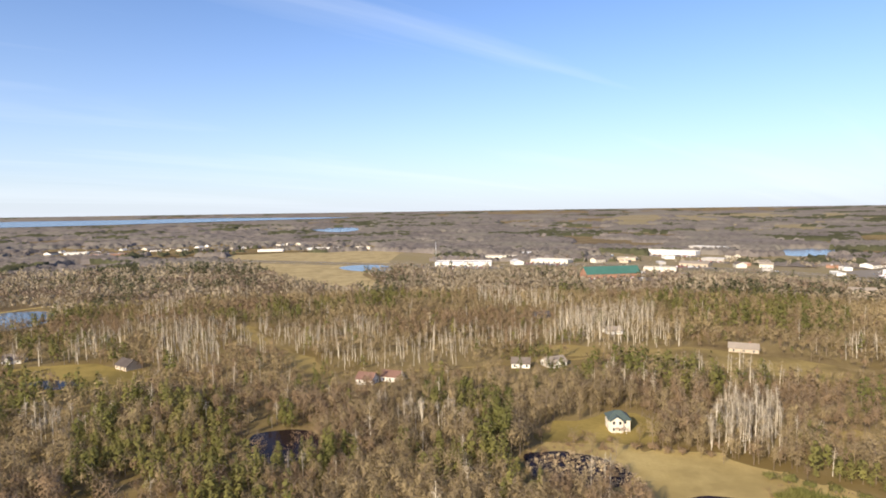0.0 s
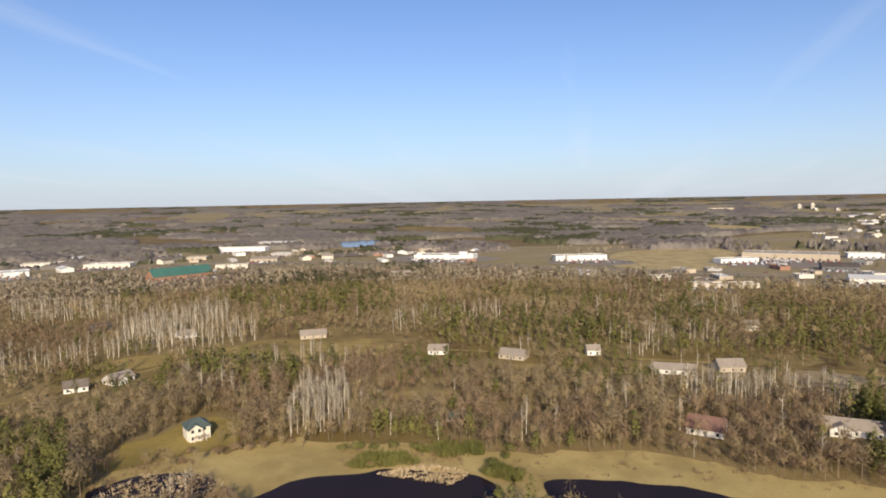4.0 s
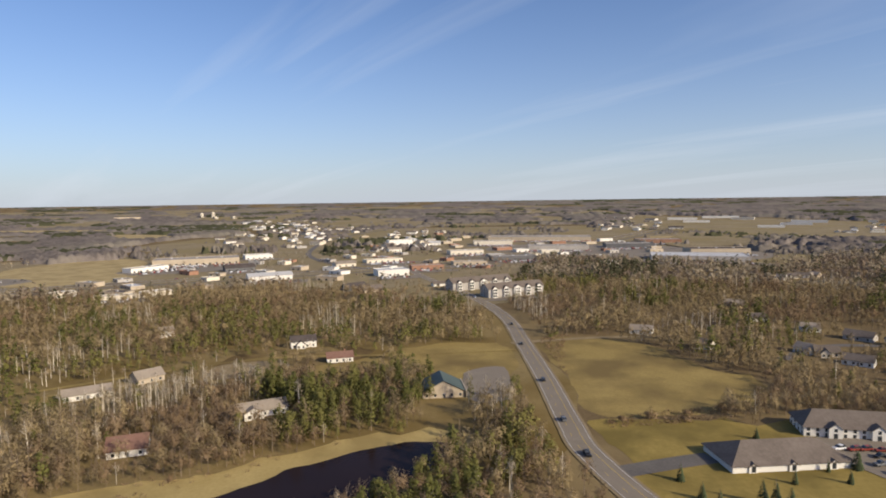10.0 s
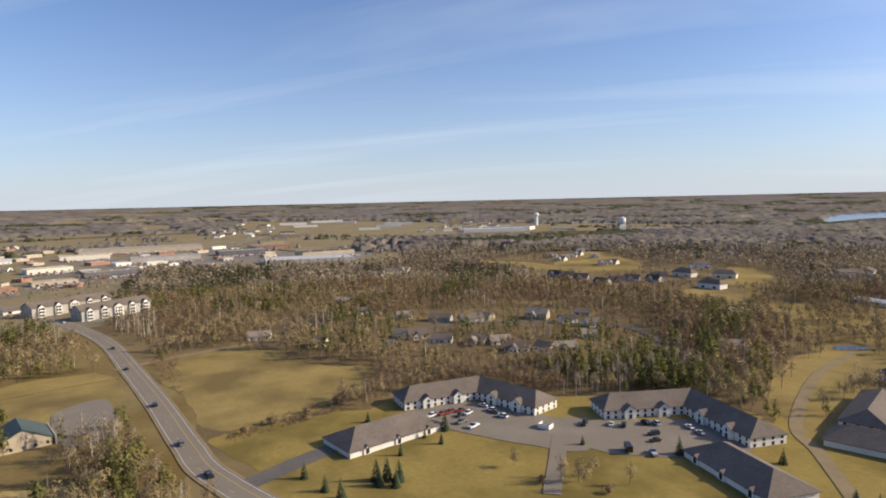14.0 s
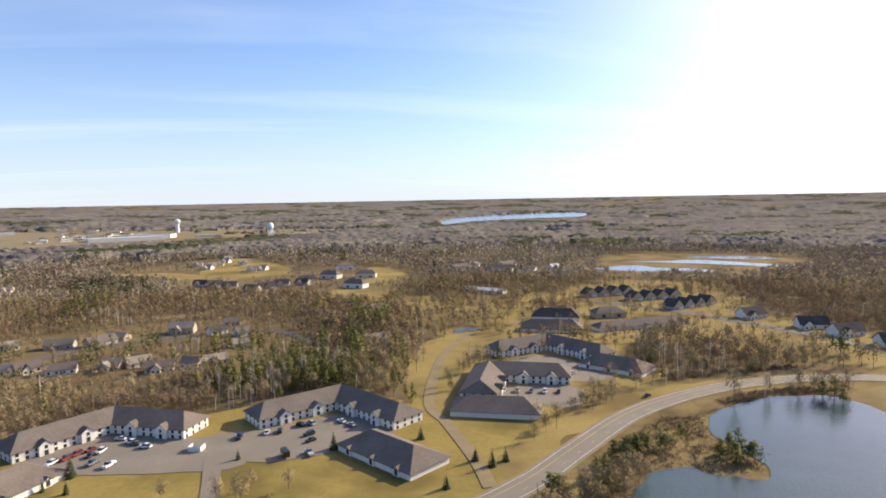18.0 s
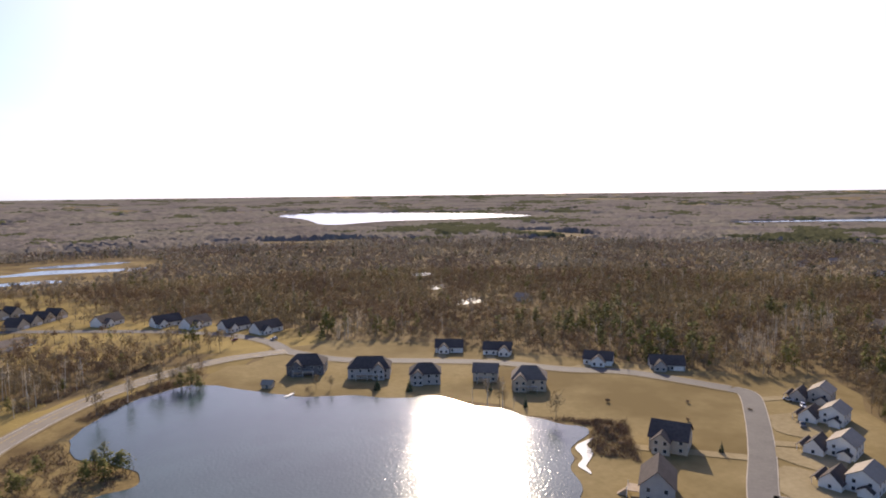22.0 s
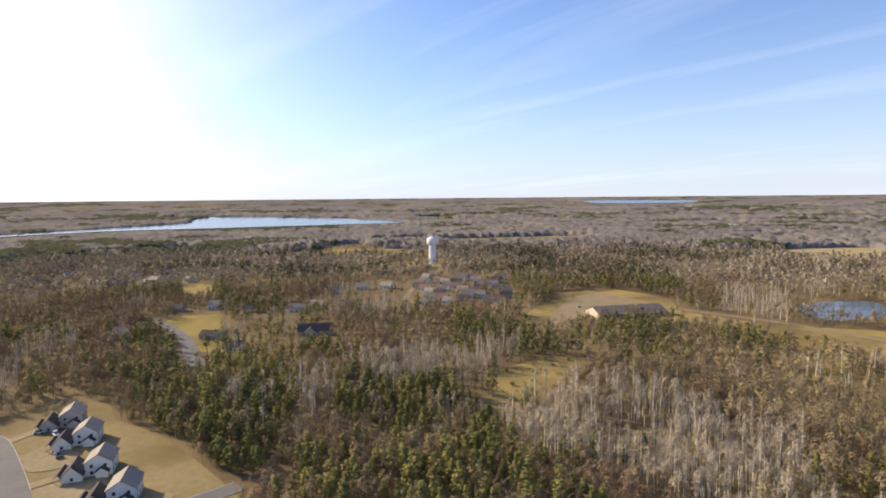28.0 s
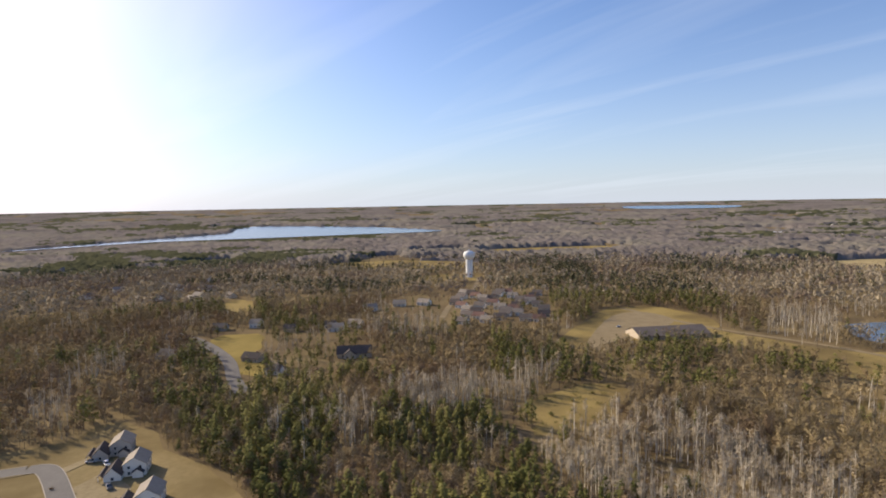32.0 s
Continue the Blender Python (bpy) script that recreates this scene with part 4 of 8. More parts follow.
def roof_solid(x0, x1, y0, y1, eave, rise, ridge, over=0.5, thick=0.22, hip=0.0):
    """A pitched roof as a closed slab; hip: how far the ridge ends stand in from the gables, in shares of half the span."""
    bm = bmesh.new()
    swap = ridge == "y"
    if swap:
        x0, x1, y0, y1 = y0, y1, x0, x1
    half = (y1 - y0) / 2
    slope = rise / half
    e = eave - over * slope
    x0, x1, y0, y1 = x0 - over, x1 + over, y0 - over, y1 + over
    ym, inset = (y0 + y1) / 2, hip * (half + over)
    for dz, flip in ((0.03, False), (thick + 0.03, True)):
        pts = [(x0, y0, e), (x1, y0, e), (x1, y1, e), (x0, y1, e), (x0 + inset, ym, eave + rise), (x1 - inset, ym, eave + rise)]
        pts = [(p[1], p[0], p[2] + dz) if swap else (p[0], p[1], p[2] + dz) for p in pts]
        q = [bm.verts.new(p) for p in pts]
        for f in ((0, 1, 5, 4), (2, 3, 4, 5)):
            bm.faces.new([q[i] for i in f])
        if hip:
            for f in ((1, 2, 5), (3, 0, 4)):
                bm.faces.new([q[i] for i in f])
        if not flip:
            low = q
        else:
            rim = [(0, 1), (1, 2), (2, 3), (3, 0)] if hip else [(0, 1), (1, 5), (5, 2), (2, 3), (3, 4), (4, 0)]
            for i, j in rim:
                bm.faces.new((low[i], low[j], q[j], q[i]))
    bmesh.ops.recalc_face_normals(bm, faces=bm.faces[:])
    return bm


def put(par, data, face, rect, along, z, name="window"):
    x0, x1, y0, y1 = rect
    turn, _ = FACES[face]
    if face in ("front", "back"):
        at = pose(along, y0 - 0.004 if face == "front" else y1 + 0.004, z, 0, 0, turn)
    else:
        at = pose(x0 - 0.004 if face == "left" else x1 + 0.004, along, z, 0, 0, turn)
    return part(name, data, None, par, at=at)


def volume(par, rect, eave, rise, wall, roof, ridge="x", hip=0.0, over=0.5, wins=None, kind="std"):
    """Walls, a pitched roof and rows of windows; wins: face -> (storeys, columns)."""
    x0, x1, y0, y1 = rect
    part("wall", wall_solid(x0, x1, y0, y1, eave, 0 if hip else rise, ridge), M[wall], par)
    part("roof", roof_solid(x0, x1, y0, y1, eave, rise, ridge, over, hip=hip), M[roof], par)
    for face, (rows, cols) in (wins or {}).items():
        a, b = (x0, x1) if face in ("front", "back") else (y0, y1)
        for r in range(rows):
            for c in range(cols):
                put(par, WINDOW[kind], face, rect, a + (b - a) * (c + 0.5) / cols, 1.4 + r * 2.3 if eave < 4.5 else 1.6 + r * 2.75)


def chimney(par, x, y, z0, z1):
    bm = bmesh.new()
    box(bm, x - 0.45, x + 0.45, y - 0.45, y + 0.45, z0, z1)
    box(bm, x - 0.55, x + 0.55, y - 0.55, y + 0.55, z1, z1 + 0.15)
    part("chimney", bm, M["brick"], par)


def deck(par, x0, x1, y0, y1, z):
    bm = bmesh.new()
    box(bm, x0, x1, y0, y1, z - 0.2, z)
    part("deck", bm, M["deckwood"], par)
    for x in (x0 + 0.15, (x0 + x1) / 2, x1 - 0.15):
        bm = bmesh.new()
        box(bm, x - 0.08, x + 0.08, y0 + 0.05, y0 + 0.21, -0.6, z + 1.0)
        part("deck_post", bm, M["white"], par)
    bm = bmesh.new()
    box(bm, x0, x1, y0, y0 + 0.07, z + 0.92, z + 1.0)
    part("railing", bm, M["white"], par)


def house(x, y, turn, length, depth, eave, rise, wall, roof, label, ridge="x", hip=0.0, wing=None, wins=None, extras="", group="", name="house", reach=None):
    """A house whose near long side is centred on x, y; wing: (from, to, out, eave, rise) a gabled wing on that side."""
    h = thing(name, x, y, turn, label, "house", group)
    rect = (-length / 2, length / 2, 0, depth)
    rows = 2 if eave > 4.2 else 1
    volume(h, rect, eave, rise, wall, roof, ridge, hip, wins=wins if wins is not None else {"front": (rows, max(2, int(length / 3.6))), "left": (rows, 2), "right": (rows, 2), "back": (rows, 2)} if math.hypot(x, y) < 420 else {"front": (rows, 3)})
    if wing:
        a, b, out, we, wr = wing
        volume(h, (a, b, -out, 1.0), we, wr, wall, roof, "y", wins={"front": (2 if we > 4.2 else 1, 2), "left": (1, 1)})
    if "c" in extras:
        chimney(h, length * 0.2, depth * 0.55, eave, eave + rise + 0.9)
    if "g" in extras:
        put(h, GARAGE, "front", rect, length / 2 - 3.2, 0, "garage_door")
    if "d" in extras:
        deck(h, -length * 0.3, length * 0.25, -3.2, -0.01, 2.4 if rows == 2 else 0.6)
    if "D" in extras:
        put(h, DOOR, "front", rect, 0.3, 0, "door")
    a = radians(turn)
    clear = reach or max(length, depth) * 0.5 + 1.5
    KEEP.append((x - math.sin(a) * depth / 2, y + math.cos(a) * depth / 2, clear))
    KEEP.append((x + math.sin(a) * 11, y - math.cos(a) * 11, clear * 0.85))     # the yard before its front
    return h


def condominium(x, y, turn, wings, label, garage=False):
    """A long low building of one or more wings: rect, ridge, hipped ends; small white gables over the doors."""
    h = thing("condominium" if not garage else "garage_block", x, y, turn, label, "apartment building" if not garage else "garage", "condominium buildings" if not garage else "garage blocks")
    a = radians(turn)
    for rect, ridge, hip, eave, rise, faces in wings:
        x0, x1, y0, y1 = rect
        volume(h, rect, eave, rise, "white", "shingle", ridge, hip, over=0.7, wins={} if garage else {f: (2, int((x1 - x0 if f in ("front", "back") else y1 - y0) / 3.0)) for f in faces})
        for f in faces:
            lo, hi = (x0, x1) if f in ("front", "back") else (y0, y1)
            n = 3 if garage else 2
            for i in range(n):
                m = lo + (hi - lo) * (i + 0.5) / n
                w, out, pe, pr = (3.2, 0.5, 2.3, 1.1) if garage else (6.0, 1.8, 4.6, 1.7)
                if f in ("front", "back"):
                    r = (m - w / 2, m + w / 2, y0 - out, y0 + 1.5) if f == "front" else (m - w / 2, m + w / 2, y1 - 1.5, y1 + out)
                    rd = "y"
                else:
                    r = (x0 - out, x0 + 1.5, m - w / 2, m + w / 2) if f == "left" else (x1 - 1.5, x1 + out, m - w / 2, m + w / 2)
                    rd = "x"
                part("entry_gable", wall_solid(*r, pe, pr, rd), M["white"], h)
                part("gable_roof", roof_solid(*r, pe, pr, rd, over=0.35), M["shingle"], h)
                put(h, WINDOW["tall"], f, r, m, 1.3, "entry")
                if not garage:
                    put(h, WINDOW["std"], f, r, m, 3.7)
        cx, cy = (x0 + x1) / 2, (y0 + y1) / 2
        for s in np.linspace(-0.5, 0.5, 5):
            lx, ly = (cx + s * (x1 - x0), cy) if (x1 - x0) > (y1 - y0) else (cx, cy + s * (y1 - y0))
            KEEP.append((x + lx * math.cos(a) - ly * math.sin(a), y + lx * math.sin(a) + ly * math.cos(a), min(x1 - x0, y1 - y0) * 0.5 + 7))
    return h


def bent_shell(a, b, c, depth, eave, rise, roof, over=0.0):
    """Walls or roof of an elbow-shaped building; the court runs a-b-c, the depth lies to its left."""
    a, b, c = (np.array(p, float) for p in (a, b, c))
    d1, d2 = (b - a) / np.linalg.norm(b - a), (c - b) / np.linalg.norm(c - b)
    n1, n2 = np.array([-d1[1], d1[0]]), np.array([-d2[1], d2[0]])
    m = (n1 + n2) / (1 + float(n1 @ n2))
    lo, hi = -over, depth + over
    bm = bmesh.new()

    def ring(offset, inset, z):
        return [bm.verts.new((*p, z)) for p in (a - d1 * (over - inset) + n1 * offset, b + m * offset, c + d2 * (over - inset) + n2 * offset)]

    if roof:
        edge = eave - over * rise / (depth / 2)
        inner, outer, crest = ring(lo, 0, edge), ring(hi, 0, edge), ring(depth / 2, depth * 0.38, eave + rise)
        inner2, outer2 = ring(lo, 0, edge - 0.25), ring(hi, 0, edge - 0.25)
        for k in (0, 1):
            for q in ((inner[k], inner[k + 1], crest[k + 1], crest[k]), (outer[k + 1], outer[k], crest[k], crest[k + 1]), (inner2[k + 1], inner2[k], outer2[k], outer2[k + 1]),
                      (inner2[k], inner2[k + 1], inner[k + 1], inner[k]), (outer2[k + 1], outer2[k], outer[k], outer[k + 1])):
                bm.faces.new(q)
        bm.faces.new((inner[0], crest[0], outer[0]))
        bm.faces.new((outer[2], crest[2], inner[2]))
        bm.faces.new((inner2[0], inner[0], outer[0], outer2[0]))
        bm.faces.new((outer2[2], outer[2], inner[2], inner2[2]))
    else:
        i0, o0, i1, o1 = ring(0, 0, -0.6), ring(depth, 0, -0.6), ring(0, 0, eave - 0.12), ring(depth, 0, eave - 0.12)
        for k in (0, 1):
            for q in ((i0[k], i0[k + 1], i1[k + 1], i1[k]), (o0[k + 1], o0[k], o1[k], o1[k + 1]), (i1[k], i1[k + 1], o1[k + 1], o1[k]), (i0[k + 1], i0[k], o0[k], o0[k + 1])):
                bm.faces.new(q)
        bm.faces.new((i0[0], i1[0], o1[0], o0[0]))
        bm.faces.new((o0[2], o1[2], i1[2], i0[2]))
    return bm


def bent_block(ax, ay, bx, by, cx, cy, depth, label):
    """A two-storey building bent like an elbow: its court sides run a-b and b-c, seen from the court."""
    h = thing("condominium", bx, by, 0, label, "apartment building", "condominium buildings")
    ends = ((ax - bx, ay - by), (0, 0), (cx - bx, cy - by))
    part("wall", bent_shell(*ends, depth, 4.3, 4.4, False), M["white"], h)
    part("roof", bent_shell(*ends, depth, 4.3, 4.4, True, 0.7), M["shingle"], h)
    for k, (px, py, qx, qy) in enumerate(((ax, ay, bx, by), (bx, by, cx, cy))):
        d = math.hypot(qx - px, qy - py)
        t = math.degrees(math.atan2(qy - py, qx - px))
        sub = new("wing_front")
        sub.parent = h
        sub.matrix_basis = pose(px - bx, py - by, 0, 0, 0, t)
        rect = (0.0, d, 0.0, depth)
        n = int(d / 3.2)
        for f in range(2):
            for i in range(n):
                put(sub, WINDOW["std"], "front", rect, d * (i + 0.5) / n, 0.9 + 2.0 * f)
            for i in range(4):
                put(sub, WINDOW["std"], "left" if k == 0 else "right", rect, depth * (i + 0.5) / 4, 0.9 + 2.0 * f)
        for s in (0.3, 0.72):
            m = d * s
            r = (m - 2.4, m + 2.4, -1.6, 1.5)
            part("entry_gable", wall_solid(*r, 4.1, 1.8, "y"), M["white"], sub)
            part("gable_roof", roof_solid(*r, 4.1, 1.8, "y", over=0.4), M["shingle"], sub)
            put(sub, WINDOW["tall"], "front", r, m, 1.2, "entry")
            put(sub, WINDOW["std"], "front", r, m, 3.4)
        for s in np.linspace(0.05, 0.95, 5):
            a = radians(t)
            KEEP.append((px + d * s * math.cos(a) - depth / 2 * math.sin(a), py + d * s * math.sin(a) + depth / 2 * math.cos(a), depth / 2 + 6))
    return h


def hall(x, y, turn, length, depth, high, wall, label, roof="flat_roof", band=None, units=2, shops=0, name="store", pitched=0.0, hip=0.0, category="building"):
    """A flat-roofed commercial building with parapet, glazed front and roof units, or a pitched one."""
    h = thing(name, x, y, turn, label, category, z=float(height_at(x, y)))
    rect = (-length / 2, length / 2, 0, depth)
    if pitched:
        part("wall", wall_solid(*rect, high, 0 if hip else pitched, "x"), M[wall], h)
        part("roof", roof_solid(*rect, high, pitched, "x", 0.8, hip=hip), M[roof], h)
    else:
        bm = bmesh.new()
        box(bm, *rect, -0.6, high - 0.5)
        part("wall", bm, M[wall], h)
        bm = bmesh.new()
        box(bm, rect[0] + 0.4, rect[1] - 0.4, 0.4, depth - 0.4, high - 0.496, high - 0.35)
        part("roof", bm, M[roof], h)
        bm = bmesh.new()
        for r in ((rect[0] - 0.1, rect[1] + 0.1, -0.1, 0.38), (rect[0] - 0.1, rect[1] + 0.1, depth - 0.38, depth + 0.1), (rect[0] - 0.1, rect[0] + 0.38, 0.384, depth - 0.384), (rect[1] - 0.38, rect[1] + 0.1, 0.384, depth - 0.384)):
            box(bm, *r, high - 0.494, high + 0.3)
        part("parapet", bm, M[band or wall], h)
        for i in range(units):
            bm = bmesh.new()
            ux = rect[0] + length * (i + 0.7) / (units + 0.4)
            box(bm, ux - 1.4, ux + 1.4, depth * 0.45 - 1, depth * 0.45 + 1, high - 0.35, high + 1.1)
            part("roof_unit", bm, M["steel"], h)
    n = shops or int(length / 9)
    for i in range(n):
        if math.hypot(x, y) < 1150:
            put(h, WINDOW["shop"], "front", rect, rect[0] + length * (i + 0.5) / n, 1.6)
    a = radians(turn)
    for s in np.linspace(-0.45, 0.45, max(3, int(length / 15))):
        KEEP.append((x + s * length * math.cos(a) - depth / 2 * math.sin(a), y + s * length * math.sin(a) + depth / 2 * math.cos(a), depth / 2 + 6))
    return h


# condominiums with their garage blocks
bent_block(246, -128, 239, -163, 206, -169, 16, "white two-storey condominium with grey-brown hipped roof bent round a parking court")
bent_block(185, -189, 169, -221, 133, -208, 16, "white two-storey condominium with grey-brown hipped roof beside the parked cars")
bent_block(106, -256, 113, -287, 81, -294, 17, "white two-storey condominium with dark shaded entrance gables")
bent_block(131, -331, 110, -358, 75, -341, 15, "pale two-storey condominium behind the other court")
condominium(215, -107, -85, [((-21.5, 21.5, 0, 20), "x", 0.85, 2.7, 4.6, ("front",))], "long low white garage block with a broad hipped roof", True)
condominium(124.5, -176.5, 161, [((-19.5, 19.5, 0, 19), "x", 0.85, 2.7, 4.6, ("front",))], "long low white garage block with a broad hipped roof", True)
condominium(100, -236, -166, [((-19, 19, 0, 17), "x", 0.85, 2.7, 4.4, ("back",))], "long low garage block whose dark rear wall faces the road", True)
condominium(67, -323, 164, [((-18, 18, 0, 18), "x", 0.85, 2.7, 4.4, ("front",))], "long low garage block with a grey roof", True)
condominium(120, -408, -168, [((-21, 21, 0, 16), "x", 0.85, 2.7, 5.0, ("back",))], "long dark-roofed garage block in shade", True)
condominium(62, -444, -139, [((-36, 36, 0, 12), "x", 0.9, 2.7, 3.0, ("front",))], "very long low garage row with a tan-grey roof", True)
hall(125, -440, -168, 34, 15, 5.2, "white", "two-storey grey-roofed apartment block", "shingle_dark", pitched=5.0, hip=0.8, name="apartment_block")
hall(90, -474, -149, 24, 14, 4.0, "tansiding", "brown brick clubhouse with a low roof", "shingle", pitched=3.5, hip=0.8, name="clubhouse")

# townhouses
for i, (x, y, t, n) in enumerate(((108, -582, -139, 4), (66, -573, -139, 4), (33, -542, -127, 4))):
    a = radians(t)
    for k in range(n):
        s = (k - (n - 1) / 2) * 13.0
        house(x + s * math.cos(a), y + s * math.sin(a), t, 12, 12, 3.0, 5.2, "tansiding", "shingle_dark", "brown townhouse with a steep dark roof in a row", ridge="y", wins={"front": (1, 2)}, group="row of townhouses", extras="g", name="townhouse", reach=9)
for x, y, t in ((-11, -506, -141), (-45, -478, -164), (-64, -461, -147), (-84, -435, -161), (-101, -415, -159)):
    house(x, y, t, 19, 12, 3.4, 4.6, "white", "shingle_dark", "white townhouse pair with dark roof and front gables", wing=(-8, -2, 3, 3.2, 3.0), group="white townhouses", name="townhouse")

# houses round the lake
LAKE_HOUSES = (
    (-87, -304, 150, 19, 13, 5.6, 4.2, "darksiding", "shingle_dark", "dark two-storey lake house with a wide hipped roof and a deck", (-7, -1, 2.5, 5.4, 2.6), "dh"),
    (-112, -280, 150, 21, 12, 5.8, 4.4, "greysiding", "shingle_dark", "grey two-storey lake house with a hipped roof and gable", (2, 8, 2.5, 5.6, 2.8), "dh"),
    (-131, -256, 150, 15, 12, 5.6, 3.8, "greysiding", "shingle_dark", "grey two-storey lake house above the shore", (-6, -1, 2, 5.4, 2.2), "h"),
    (-158, -244, 140, 12, 11, 4.8, 3.2, "tansiding", "shingle", "tan lake house with a pale roof", None, "d"),
    (-167, -221, 140, 16, 13, 5.8, 4.6, "tansiding", "shingle", "tan two-storey lake house with a steep hipped roof and deck", (-7, -1, 2.5, 5.6, 2.8), "dh"),
    (-173, -302, 147, 16, 11, 3.2, 3.6, "white", "shingle_dark", "white single-storey house across the street with a front gable", (-6, 0, 3, 3.0, 2.6), "gD"),
    (-193, -282, 140, 16, 11, 3.2, 3.4, "white", "shingle_dark", "white single-storey house with a dark roof across the street", (1, 7, 3, 3.0, 2.6), "gD"),
    (-225, -235, 128, 15, 11, 3.2, 3.4, "white", "shingle_dark", "white gabled house with a dark roof by the woods", (-3, 4, 3, 3.0, 2.8), "gD"),
    (-248, -208, 138, 17, 11, 3.2, 3.6, "greysiding", "shingle_dark", "blue-grey house with a front gable by the woods", (-7, -1, 3, 3.0, 2.6), "gD"),
    (-164, -140, 120, 13, 13, 5.2, 4.2, "tansiding", "shingle_dark", "tan two-storey house with a dark roof and side deck", (-5, 1, 3, 5.0, 2.6), ""),
)
for x, y, t, L, D, e, r, wl, rf, words, wing, ex in LAKE_HOUSES:
    house(x, y, t, L, D, e, r, wl, rf, words, wing=wing, extras=ex, hip=0.7 if "h" in ex else 0.0, group="lake houses")
h = house(-131, -117, 128, 10, 14, 5.6, 4.6, "greysiding", "shingle_dark", "pale grey two-storey gabled house with a lakeside deck", ridge="y", wins={"front": (2, 2), "left": (2, 3)}, group="lake houses")
bm = bmesh.new()
box(bm, -9.0, -5.02, 2, 7, 2.2, 2.4)
part("deck", bm, M["deckwood"], h, "sunlit wooden deck")
for px, py in ((-8.8, 2.2), (-8.8, 6.8)):
    bm = bmesh.new()
    box(bm, px - 0.1, px + 0.1, py - 0.1, py + 0.1, -0.6, 3.4)
    part("deck_post", bm, M["white"], h)
bm = bmesh.new()
for i in range(9):
    box(bm, -9.0 - 0.3 * i - 0.3, -9.0 - 0.3 * i, 3, 4.4, -0.3, 2.2 - 0.24 * i)
part("stairs", bm, M["deckwood"], h)

# the row of white houses beside the woods
WHITE_ROW = ((-264, -140, 196, "greysiding"), (-243, -124, 193, "white"), (-214, -106, 192, "white"), (-192, -89, 190, "white"))
for k, (x, y, t, wl) in enumerate(WHITE_ROW):
    # main two-storey block with its gable to the field, lower garage block beside it
    h = thing("house", x, y, t, ("pale grey" if wl == "greysiding" else "white") + " gabled house with dark roof and a lower garage block", "house", "white houses")
    volume(h, (-5, 8, -5, 5), 5.8, 3.2, wl, "shingle_tan", "x", wins={"left": (2, 2), "right": (2, 2), "back": (2, 3), "front": (2, 3)})
    volume(h, (-9, 2, 5.004, 12.5), 2.9, 3.6, wl, "shingle_dark", "x", wins={"left": (1, 1)})
    volume(h, (-7.6, -5.004, -4, 0.6), 2.6, 1.6, wl, "shingle_dark", "x", over=0.4)
    part("porch_roof", roof_solid(-9, 2, 12.51, 15.0, 2.6, 1.0, "x", over=0.3), M["shingle_dark"], h)
    for px in (-8.6, -3.5, 1.6):
        bm = bmesh.new()
        box(bm, px - 0.1, px + 0.1, 14.7, 14.9, -0.3, 2.5)
        part("porch_post", bm, M["white"], h)
    put(h, GARAGE, "back", (-9, 2, 5.004, 12.5), -4.5, 0, "garage_door")
    h.scale = (0.86, 0.86, 0.86)
    KEEP.append((x, y, 15))

